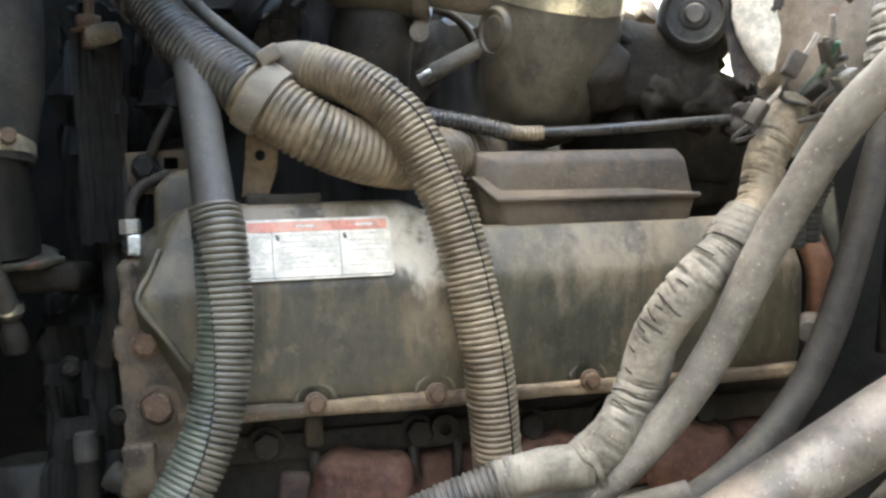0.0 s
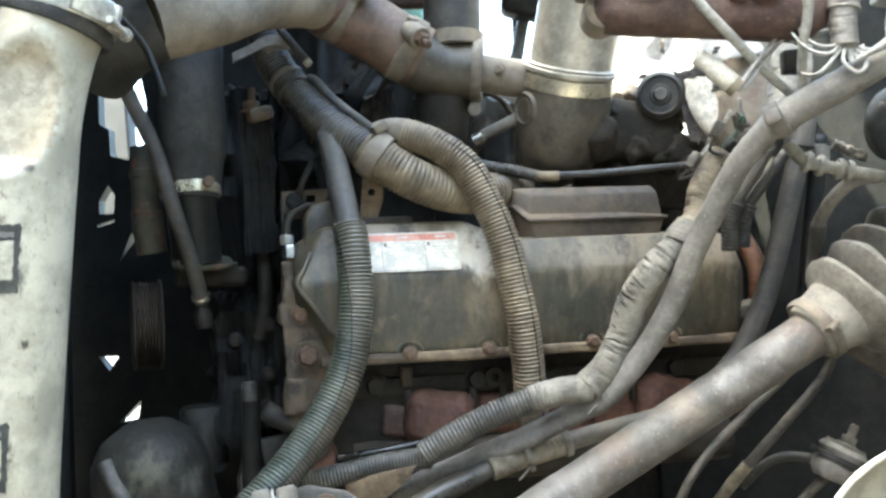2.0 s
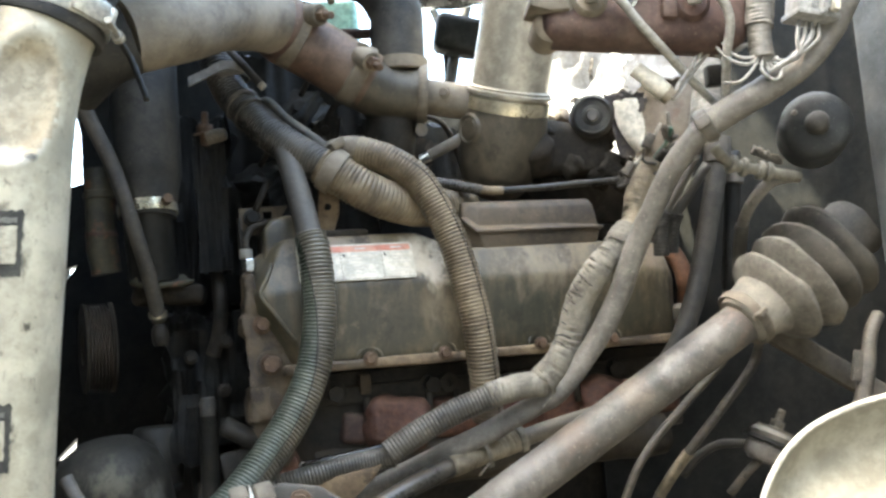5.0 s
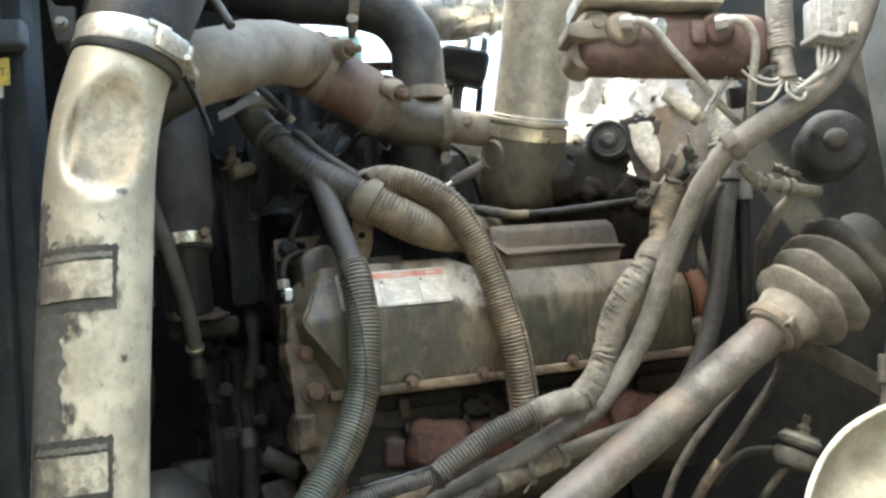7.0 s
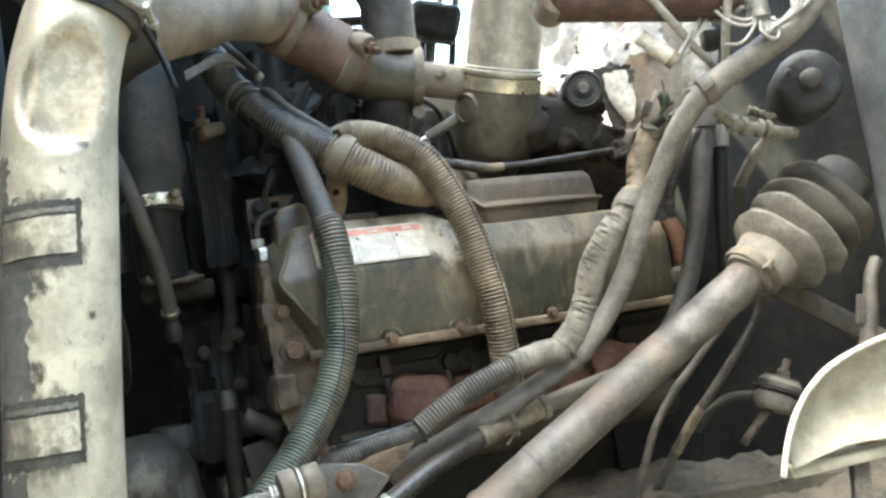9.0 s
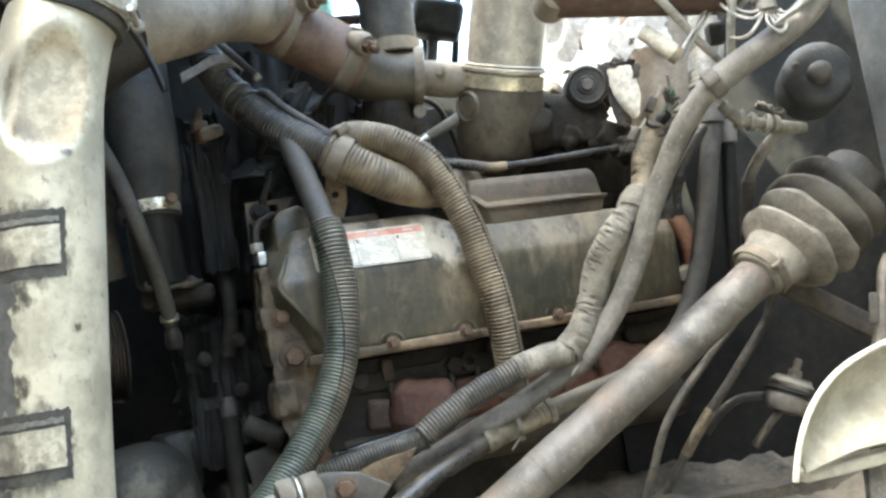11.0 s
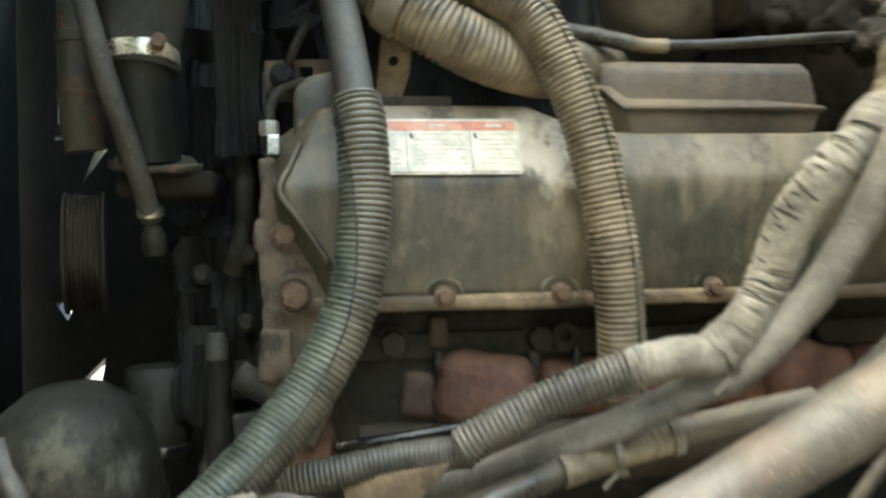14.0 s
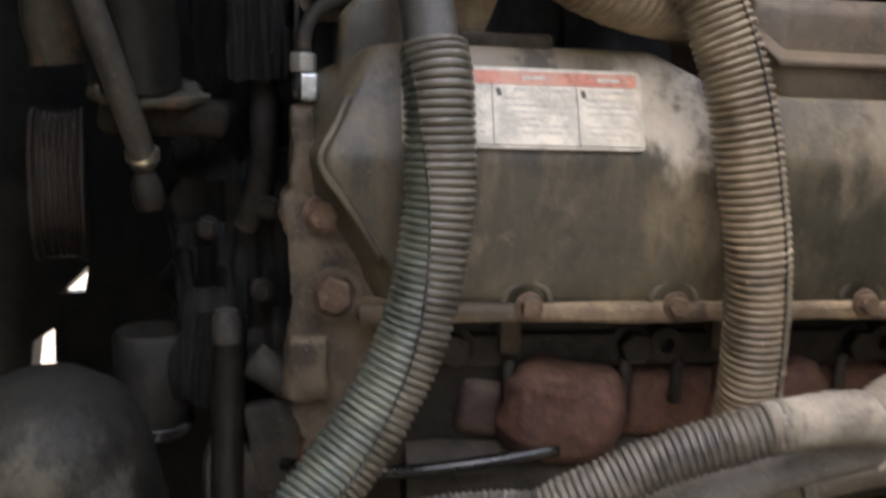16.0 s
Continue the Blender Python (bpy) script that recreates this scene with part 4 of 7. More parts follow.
bracket = thing("lifting_bracket", "pale sheet-metal lifting bracket with a dark bolt", "bracket", ENG @ Vector((-0.18, 0.06, 0.16)))
part("plate", plate_with_gaps([(-0.203, 0.176), (-0.203, 0.156), (-0.196, 0.147), (-0.182, 0.147), (-0.178, 0.158), (-0.160, 0.162), (-0.150, 0.178)], [[(-0.178, 0.172), (-0.168, 0.172), (-0.168, 0.164), (-0.178, 0.164)]], 0.004, ENG @ pose(0, 0.052, 0) @ UPRIGHT), M["gear"], bracket)
part("bolt", hex_bolt(0.0075, 0.008), M["dark"], bracket, "black bolt", m=ENG @ pose(-0.190, 0.050, 0.165, 90, 0, 0))
part("pin", pipe([ENG @ Vector((-0.186, 0.046, 0.172)), ENG @ Vector((-0.180, 0.042, 0.186)), ENG @ Vector((-0.170, 0.045, 0.205))], 0.0035, 0.004, 10), M["dark_cast"], bracket)
part("edge_strip", block((0.003, 0.02, 0.045), ENG @ pose(-0.2035, 0.06, 0.145), 0.0008), M["dark_cast"], bracket)

# ---- hoses and harness over the engine ----
def seam_line(points, r, side, step=0.00098, side_end=None, reach=1.0):
    """A narrow dark split along a conduit, on the side given."""
    st = route(points, step)
    out = []
    for i, (p, (_, _, t)) in enumerate(zip(st, frames(st))):
        way = Vector(side).lerp(Vector(side_end or side), min(1.0, i / (reach * len(st))) ** (0.6 if reach < 1 else 1)).normalized()
        d = (way - t * way.dot(t)).normalized()
        out.append(p + d * r)
    return sweep(out, lambda i, a: 0.0003 + 0.0009 * abs(math.sin(i * step * math.pi / 0.0039)), 6)


def rib_flap(points, r, pitch, depth, side, side_end, span, seed=0.0):
    """The overlapping lip of a split conduit: a ribbed strip from the split round one side."""
    st = route(points, pitch / 6)
    bm, rows = bmesh.new(), []
    for i, (p, (_, _, t)) in enumerate(zip(st, frames(st))):
        way = Vector(side).lerp(Vector(side_end), min(1.0, i / (0.45 * len(st))) ** 0.6).normalized()
        d = (way - t * way.dot(t)).normalized()
        e = t.cross(d)
        row = []
        for j in range(15):
            a = span * j / 14
            lift = 0.0011 * (1 - j / 14) ** 0.5
            ridge = RIB[i % 6] * (1 + 0.3 * noise.noise(Vector((i // 6 * 0.7, a, seed))))
            row.append(bm.verts.new(p + (d * math.cos(a) + e * math.sin(a)) * (r - depth + depth * ridge + lift - (0.0006 if j == 14 else 0))))
        rows.append(row)
    for a, b in zip(rows, rows[1:]):
        for j in range(14):
            bm.faces.new((a[j], a[j + 1], b[j + 1], b[j]))
    bmesh.ops.recalc_face_normals(bm, faces=bm.faces)
    return bm


LEFT_RUN = [(-0.127, 0.541, 1.247), (-0.1225, 0.535, 1.222), (-0.121, 0.531, 1.172), (-0.128, 0.525, 1.122), (-0.143, 0.514, 1.083), (-0.165, 0.496, 1.048), (-0.196, 0.463, 1.010), (-0.240, 0.422, 0.972), (-0.33, 0.36, 0.915)]
left_conduit = thing("split_conduit", "green-grey corrugated split conduit before the valve cover", "conduit", LEFT_RUN[4])
part("sleeve", ribbed(LEFT_RUN, 0.0165, 0.0038, 0.0023, 30, 1.0), M["green"], left_conduit)
part("overlap", rib_flap(LEFT_RUN, 0.0165, 0.0038, 0.0023, (-0.75, -0.70, 0), (0.5, -0.85, 0), -2.4, 3.0), M["flap"], left_conduit, "brownish overlapping lip of the split")
part("split", seam_line(LEFT_RUN, 0.0167, (-0.75, -0.70, 0), side_end=(0.5, -0.85, 0), reach=0.45), M["seam"], left_conduit, "dark open split with notched edge")
part("inner_hose", pipe([(-0.158, 0.60, 1.37), (-0.150, 0.585, 1.34), (-0.140, 0.565, 1.30), (-0.132, 0.551, 1.268), (-0.125, 0.538, 1.235)], 0.0128, 0.006, 24), M["boot_black"], left_conduit, "smooth dark rubber hose end")

MID_RUN = [Vector(p) + Vector((-0.003, 0, 0)) for p in [(-0.072, 0.588, 1.340), (-0.04, 0.582, 1.3265), (-0.010, 0.580, 1.302), (0.010, 0.579, 1.264), (0.0235, 0.578, 1.227), (0.034, 0.577, 1.178), (0.040, 0.578, 1.137), (0.043, 0.586, 1.085), (0.044, 0.598, 1.045)]]
mid_conduit = thing("split_conduit", "tan dust-coated corrugated split conduit arching over the valve cover", "conduit", MID_RUN[5])
part("sleeve", ribbed(MID_RUN, 0.0165, 0.0039, 0.0024, 30, 2.0), M["tan"], mid_conduit)
part("split", seam_line(MID_RUN[1:], 0.0162, (0.85, -1, 0.1)), M["seam"], mid_conduit, "dark split along the side")
part("inner_hose", pipe([(-0.125, 0.63, 1.338), (-0.100, 0.607, 1.344), (-0.080, 0.593, 1.343), (-0.06, 0.585, 1.336)], 0.0150, 0.006, 24), M["clay"], mid_conduit, "smooth dusty hose end")

BIG_A = [(-0.238, 0.662, 1.487), (-0.229, 0.650, 1.458), (-0.214, 0.638, 1.426), (-0.186, 0.618, 1.389), (-0.151, 0.595, 1.353), (-0.106, 0.575, 1.320)]
BIG_B = [(-0.114, 0.575, 1.326), (-0.090, 0.575, 1.308), (-0.066, 0.580, 1.293), (-0.035, 0.598, 1.281), (-0.005, 0.628, 1.279), (0.020, 0.655, 1.284), (0.040, 0.690, 1.288)]
big_hose = thing("corrugated_hose", "thick black and tan corrugated hose running down behind the conduits", "hose", BIG_A[-1])
part("upper_sleeve", ribbed(BIG_A, 0.0195, 0.0046, 0.0029, 30, 3.0), M["black_hose"], big_hose, "shiny black upper stretch")
part("lower_sleeve", ribbed(BIG_B, 0.0215, 0.0046, 0.0028, 30, 4.0), M["tan"], big_hose, "dust-coated lower stretch")
part("tie_ring", lathe([(0.0190, -0.0028), (0.0212, -0.0024), (0.0212, 0.0024), (0.0190, 0.0028)], 32, along((-0.203, 0.630, 1.411), (-0.186, 0.618, 1.389)), close=True), M["rubber_grey"], big_hose)
part("tie_ring", lathe([(0.0190, -0.0020), (0.0214, -0.0016), (0.0214, 0.0016), (0.0190, 0.0020)], 32, along((-0.193, 0.623, 1.398), (-0.176, 0.611, 1.376)), close=True), M["grey_conduit"], big_hose)
clip = thing("hose_clip", "dusty plastic P-clip strapped round the corrugated hose on a steel bracket", "clip", (-0.10, 0.575, 1.30))
clip_pose = along((-0.103, 0.574, 1.318), (-0.070, 0.578, 1.293))
part("strap", lathe([(0.0216, -0.008), (0.0246, -0.0075), (0.0250, 0.0), (0.0246, 0.0075), (0.0216, 0.008)], 36, clip_pose, close=True), M["clay"], clip)
part("clasp", block((0.016, 0.026, 0.010), pose(-0.096, 0.568, 1.3445, 10, -30, 10), 0.003), M["clay"], clip)
part("bracket", plate_with_gaps([(-0.120, 1.31), (-0.098, 1.31), (-0.101, 1.275), (-0.108, 1.256), (-0.126, 1.256), (-0.123, 1.28)], [[(-0.1125 + 0.004 * math.cos(a), 1.284 + 0.004 * math.sin(a)) for a in [math.pi * i / 5 for i in range(10)]]], 0.003, pose(0, 0.600, 0) @ UPRIGHT), M["rim"], clip, "drilled steel bracket")
part("bracket_foot", block((0.05, 0.05, 0.008), ENG @ pose(-0.098, 0.028, 0.138), 0.002), M["dark_cast"], clip)

top_ring = thing("hose_ring", "pale grey plastic strap clip round the top of the corrugated hose", "clip", (-0.217, 0.646, 1.449))
ring_pose = along((-0.217, 0.646, 1.449), (-0.226, 0.648, 1.499))
part("collar", lathe([(0.0195, -0.0045), (0.0222, -0.0050), (0.0228, -0.0035), (0.0228, 0.0035), (0.0222, 0.0050), (0.0195, 0.0045)], 36, ring_pose, close=True), M["grey_hose"], top_ring)
strap_line = [(-0.2563, 0.6120, 1.4368), (-0.2400, 0.6160, 1.4452), (-0.2245, 0.6190, 1.4530), (-0.2115, 0.6215, 1.4558), (-0.1995, 0.6290, 1.4530), (-0.1935, 0.6420, 1.4510)]
part("ear", loft([[(x + dx, y + dy, z + dz) for dx, dy, dz in ((0, -0.0016, -0.0050), (0, 0.0016, -0.0050), (-0.001, 0.0016, 0.0050), (-0.001, -0.0016, 0.0050))] for x, y, z in route(strap_line, 0.004)], 0.0, 1), M["grey_hose"], top_ring, "flat strap with a straight ear")
part("tail_probe", pipe([(-0.213, 0.626, 1.4745), (-0.195, 0.620, 1.4512), (-0.1765, 0.617, 1.4270)], 0.0042, 0.004, 14), M["wire_dark"], top_ring, "dark plug beside the strap")
part("probe_tip", pipe([(-0.1790, 0.6175, 1.4302), (-0.1758, 0.6168, 1.4260)], 0.0046, 0.003, 12), M["bolt"], top_ring)

thin_line = thing("thin_hose", "thin dusty black hose running beside the corrugated hose", "hose", (-0.13, 0.6, 1.37))
part("hose", pipe([(-0.192, 0.655, 1.415), (-0.172, 0.615, 1.409), (-0.151, 0.610, 1.386), (-0.128, 0.606, 1.366), (-0.106, 0.603, 1.347), (-0.10, 0.603, 1.338)], 0.0050, 0.004, 14), M["wire_dark"], thin_line)

braid = thing("braided_hose", "small corrugated line lying along the top of the breather box", "hose", (0.08, 0.66, 1.295))
part("near_sleeve", ribbed([(-0.012, 0.640, 1.314), (0.010, 0.640, 1.308), (0.033, 0.640, 1.303), (0.058, 0.640, 1.296)], 0.0068, 0.0034, 0.0012, 16, 6.0), M["black_hose"], braid)
part("far_sleeve", ribbed([(0.052, 0.640, 1.2985), (0.066, 0.642, 1.2955), (0.0825, 0.645, 1.2955)], 0.0056, 0.0030, 0.0010, 16, 7.0), M["tan"], braid)
part("line", pipe([(0.079, 0.645, 1.2955), (0.134, 0.655, 1.2970), (0.180, 0.665, 1.3000), (0.226, 0.675, 1.3025), (0.275, 0.69, 1.306)], 0.0040, 0.005, 14), M["black_hose"], braid)

# the taped harness and its branches
harness = thing("taped_harness", "grey cloth-taped wiring harness bending down across the valve cover", "wiring harness", (0.093, 0.55, 1.08))
TAPE_RUN = [Vector(p) + Vector((0.003, 0, 0)) for p in [(0.232, 0.570, 1.298), (0.221, 0.565, 1.282), (0.210, 0.559, 1.263), (0.2015, 0.555, 1.235), (0.181, 0.542, 1.2090), (0.154, 0.534, 1.187), (0.1375, 0.545, 1.160), (0.1265, 0.553, 1.127), (0.111, 0.549, 1.101), (0.092, 0.550, 1.082)]]
part("upper_tape", taped(TAPE_RUN[:5], 0.0128, seed=1.0), M["tan_tape"], harness, "yellowed upper taping")
part("lower_tape", taped(TAPE_RUN[4:], 0.0147, seed=2.0), M["tape"], harness)
part("knot_wrap", taped([(0.199, 0.552, 1.227), (0.190, 0.548, 1.218), (0.183, 0.544, 1.2095)], 0.0160, 0.006, seed=3.0, rough=0.25), M["tape"], harness, "thick crumpled tape wrap")
tape_line = route(TAPE_RUN[4:], 0.002)
tape_axes = frames(tape_line)
# thin dark arcs laid on the tape for its slits and creases
for k in (8, 18, 23, 25, 28, 31, 33, 36, 40, 47, 56, 61):
    ahead = tape_axes[k][2]
    aside = Vector((-0.80, -0.60, 0.05 * math.sin(k * 2.1)))
    aside = (aside - ahead * aside.dot(ahead)).normalized()
    over = ahead.cross(aside)
    reach = 0.45 + 0.25 * math.sin(k * 1.7)
    part("tape_dark_arc", pipe([tape_line[k] + ahead * 0.0012 * math.sin(a * 3 + k) + (aside * math.cos(a) + over * math.sin(a)) * 0.0151 for a in [reach * (j / 3 - 1) + 0.25 * math.sin(k) for j in range(7)]], 0.0006, 0.002, 6), M["seam"], harness, "thin dark line drawn across the tape")
BRANCH = [(0.098, 0.550, 1.080), (0.075, 0.548, 1.0795), (0.058, 0.546, 1.0765), (0.040, 0.545, 1.0725)]
part("branch_tape", taped(BRANCH, 0.0130, seed=4.0, rough=0.06), M["tape"], harness)
BRANCH_RUN = [(0.050, 0.5455, 1.0755), (0.025, 0.544, 1.067), (-0.010, 0.541, 1.054), (-0.042, 0.537, 1.038), (-0.064, 0.535, 1.025)]
part("branch_conduit", ribbed(BRANCH_RUN, 0.0128, 0.0038, 0.0021, 22, 8.0), M["grey_conduit"], harness, "grey corrugated branch conduit")
LOW_RUN = [(-0.058, 0.545, 1.021), (-0.085, 0.548, 1.018), (-0.113, 0.545, 1.0145), (-0.140, 0.538, 1.010), (-0.18, 0.53, 1.003)]
part("lower_conduit", ribbed(LOW_RUN, 0.0108, 0.0034, 0.0017, 20, 9.0), M["grey_conduit"], harness)
for i, end in enumerate(((0.251, 0.540, 1.330), (0.246, 0.545, 1.334), (0.258, 0.545, 1.322))):
    part("bare_wire", pipe([(0.233, 0.568, 1.296), (0.240 + 0.002 * i, 0.560, 1.308), (0.248, 0.552 + 0.002 * i, 1.318), end], 0.0022, 0.003, 8), M["wire_green"] if i == 0 else M["wire_dark"], harness)
zip_tie("cable_tie", (0.188, 0.540, 1.213), (-0.02, -0.004, -0.03), 0.0155, "pale cable tie binding the taped harness to the grey hose")
zip_tie("cable_tie", (0.100, 0.549, 1.083), (-0.03, 0.0, -0.012), 0.0150, "pale cable tie at the fork of the taped harness")

grey = thing("grey_hose", "long smooth light-grey hose sweeping down beside the harness", "hose", (0.15, 0.54, 1.12))
GREY_RUN = [(0.395, 0.395, 1.45), (0.378, 0.403, 1.408), (0.361, 0.410, 1.378), (0.337, 0.415, 1.352), (0.305, 0.425, 1.333), (0.278, 0.435, 1.320), (0.251, 0.450, 1.306), (0.229, 0.475, 1.278), (0.210, 0.498, 1.240), (0.193, 0.513, 1.204), (0.176, 0.527, 1.162), (0.152, 0.537, 1.120), (0.114, 0.550, 1.074), (0.090, 0.563, 1.059), (0.065, 0.568, 1.047), (0.040, 0.570, 1.035), (0.016, 0.571, 1.026), (-0.009, 0.573, 1.016), (-0.034, 0.575, 1.006), (-0.059, 0.576, 0.996), (-0.10, 0.58, 0.978)]
part("upper_hose", pipe(GREY_RUN[:7], 0.0128, 0.005, 24, wobble=0.03), M["grey_hose"], grey)
part("lower_hose", pipe(GREY_RUN[6:], 0.0110, 0.005, 24, wobble=0.04, seed=2.0), M["grey_hose"], grey)
joint_pose = along((0.255, 0.4475, 1.3085), (0.278, 0.435, 1.320))
part("joint_sleeve", lathe([(0.0125, -0.006), (0.0145, -0.0055), (0.0152, 0.0), (0.0145, 0.0055), (0.0125, 0.006)], 28, joint_pose @ Matrix.Scale(1.06, 4), close=True), M["rubber_grey"], grey, "dusty rubber sleeve")
part("joint_lug", rough_up(block((0.010, 0.012, 0.014), joint_pose @ pose(-0.016, 0.0, 0.0), 0.003), 0.001, 90), M["rubber_grey"], grey)

third = thing("taped_hose", "tan taped hose lying along the steel tube", "hose", (0.05, 0.48, 1.03))
THIRD_RUN = [(0.17, 0.612, 1.042), (0.111, 0.605, 1.030), (0.073, 0.595, 1.022), (0.035, 0.585, 1.013), (0.017, 0.576, 1.009), (-0.003, 0.566, 1.004), (-0.028, 0.551, 0.996), (-0.056, 0.536, 0.986), (-0.100, 0.516, 0.965), (-0.137, 0.505, 0.945)]
part("taped_stretch", taped(THIRD_RUN[2:6], 0.0118, 0.016, seed=6.0, rough=0.03), M["tan_tape"], third)
part("upper_stretch", pipe(THIRD_RUN[:4], 0.0092, 0.005, 20), M["rubber_grey"], third, "bare grey upper stretch")
part("sleeve_ring", lathe([(0.0112, -0.004), (0.0140, -0.0035), (0.0144, 0.0), (0.0140, 0.0035), (0.0112, 0.004)], 26, along(THIRD_RUN[2], THIRD_RUN[3]), close=True), M["tape"], third, "pale tape ring")
part("steel_ring", lathe([(0.0094, -0.003), (0.0122, -0.003), (0.0122, 0.003), (0.0094, 0.003)], 24, along((-0.105, 0.5135, 0.9622), THIRD_RUN[-1]), close=True), M["band"], third, "crimped steel ring")
part("dark_stretch", pipe(THIRD_RUN[5:], 0.0102, 0.005, 20), M["black_hose"], third, "shiny dark stretch")
part("end_cap", lathe([(0.0, -0.012), (0.0105, -0.012), (0.0112, -0.006), (0.0112, 0.006), (0.0085, 0.012), (0.0085, 0.030), (0.0, 0.032)], 20, along(THIRD_RUN[-1], (-0.157, 0.500, 0.933))), M["wall"], third, "blue-grey plastic end")
zip_tie("cable_tie", (0.033, 0.580, 1.018), (-0.03, -0.005, -0.010), 0.0160, "pale cable tie round the taped hose")

# ---- steering tube and bellows ----
steering = thing("steering_tube", "long scuffed grey steel steering tube with rust patches", "steel tube", (0.1, 0.49, 1.03))
TUBE_A, TUBE_B = Vector((0.330, 0.534, 1.144)), Vector((-0.020, 0.491, 0.9425))
part("tube", rough_up(pipe([TUBE_A, TUBE_A.lerp(TUBE_B, 0.5), TUBE_B], 0.0212, 0.008, 40), 0.0003, 120), M["tube"], steering)
part("outer_sleeve", rough_up(lathe([(0.0208, -0.030), (0.0216, -0.029), (0.0219, -0.026), (0.0219, 0.003), (0.0216, 0.006), (0.0208, 0.007)], 36, along(TUBE_A.lerp(TUBE_B, 0.82), TUBE_B)), 0.0006, 60), M["tube"], steering)
yoke_at = along(TUBE_B, TUBE_B + (TUBE_B - TUBE_A))
part("open_mouth", lathe([(0.0150, 0.003), (0.0212, 0.004), (0.0228, -0.002), (0.0228, -0.008), (0.0150, -0.008)], 36, yoke_at, close=True), M["tube"], steering)
# flat disc in the mouth, coloured dark for the unlit hollow
part("dark_bore_disc", lathe([(0.0, 0.0015), (0.0155, 0.0015), (0.0155, -0.004), (0.0, -0.004)], 30, yoke_at), M["seam"], steering)
for side in (-1, 1):
    part("yoke_arm", rough_up(block((0.009, 0.024, 0.070), yoke_at @ pose(0.018 * side, 0.0, 0.032, 0, -6 * side, 0), 0.003, 3), 0.001, 60), M["tube"], steering)
part("cross_pin", lathe([(0.0, -0.024), (0.0075, -0.024), (0.0075, 0.024), (0.0, 0.024)], 20, yoke_at @ pose(0, 0, 0.056, 0, 90, 0)), M["dark_cast"], steering)

bellows = thing("rubber_bellows", "dusty grey rubber bellows boot with fat folds", "bellows", (0.345, 0.53, 1.165))
axis_a, axis_b = Vector((0.304, 0.530, 1.131)), Vector((0.470, 0.560, 1.247))
run = along(axis_a, axis_b)
length = (axis_b - axis_a).length
profile = [(0.0208, -0.011), (0.0255, -0.010), (0.0285, -0.005), (0.0298, 0.002), (0.0308, 0.0100), (0.0330, 0.0170)]
for base, r in ((0.0170, 0.0525), (0.0420, 0.0565)):
    profile += [(r * 0.66, base + 0.0045), (r * 0.84, base + 0.0100), (r * 0.95, base + 0.0140), (r, base + 0.0180), (r * 0.985, base + 0.0215), (r * 0.90, base + 0.0232), (r * 0.70, base + 0.0238), (0.0285, base + 0.0245)]


def sagged(bm, lobe, fine, seed=0.0):
    """Rubber folds that hang a little off their axis, with slack lobes round the rims."""
    bm.normal_update()
    way = (axis_b - axis_a).normalized()
    for v in bm.verts:
        s = min(1.0, max(0.0, (v.co - axis_a).dot(way) / 0.05))
        v.co += Vector((0.0050, -0.001, -0.0045)) * s + v.normal * (lobe * noise.noise(v.co * 26 + Vector((seed, 0, 0))) * s + fine * noise.noise(v.co * 90))
    return bm


part("boot", sagged(lathe(profile, 80, run), 0.0062, 0.0009), M["bellow"], bellows)
clamp_strap = part("clamp_strap", rough_up(lathe([(0.0275, -0.007), (0.0302, -0.008), (0.0313, -0.005), (0.0316, 0.001), (0.0298, 0.003)], 40, run, close=True), 0.0014, 60), M["clay"], bellows, "loose dusty strap round the neck")
part("strap_lug", rough_up(block((0.010, 0.006, 0.014), run @ pose(-0.0315, 0.004, -0.003, 0, 20, 0), 0.002), 0.001, 80), M["clay"], clamp_strap)
part("strap_tail", pipe([run @ Vector((0.025, -0.016, 0.000)), run @ Vector((0.029, -0.019, -0.008)), run @ Vector((0.031, -0.020, -0.024))], 0.0028, 0.003, 8), M["clay"], clamp_strap)
rear_profile = []
for base, r in ((0.0665, 0.0575), (0.0920, 0.0570)):
    rear_profile += [(0.0285, base), (r * 0.66, base + 0.0045), (r * 0.84, base + 0.0100), (r * 0.95, base + 0.0140), (r, base + 0.0185), (r * 0.985, base + 0.0220), (r * 0.90, base + 0.0236), (r * 0.70, base + 0.0242)]
rear = lathe(rear_profile + [(0.030, 0.118), (0.033, 0.152)], 80, run)
part("rear_boot", sagged(rear, 0.005, 0.0009, 3.0), M["boot_black"], bellows, "black rear folds")

for pts, r, name, mat, label in (
    ([(0.345, 0.560, 1.135), (0.338, 0.590, 1.105), (0.329, 0.605, 1.075), (0.299, 0.605, 1.042), (0.269, 0.610, 1.008), (0.241, 0.625, 0.972), (0.222, 0.64, 0.94), (0.206, 0.655, 0.912), (0.195, 0.665, 0.885)], 0.0050, "wire", "wire_dark", "dusty dark cable hanging below the bellows"),
    ([(0.315, 0.585, 1.115), (0.294, 0.600, 1.082), (0.255, 0.605, 1.044), (0.221, 0.605, 1.012), (0.194, 0.60, 0.981), (0.178, 0.60, 0.95), (0.165, 0.605, 0.918), (0.157, 0.61, 0.885)], 0.0045, "wire", "wire_dark", "dusty dark cable hanging behind the steel tube"),
):
    w = thing("hanging_cable", label, "cable", pts[-1], "hanging cables")
    part("cable", pipe(pts, r, 0.005, 14, wobble=0.12), M[mat], w)
    if pts[0][0] > 0.33:
        part("tape_patch", taped([(0.254, 0.617, 0.990), (0.246, 0.621, 0.979), (0.237, 0.627, 0.966), (0.224, 0.637, 0.944)], 0.0060, 0.006, seed=9.0, rough=0.3), M["tan_tape"], w, "yellowed tape patch")

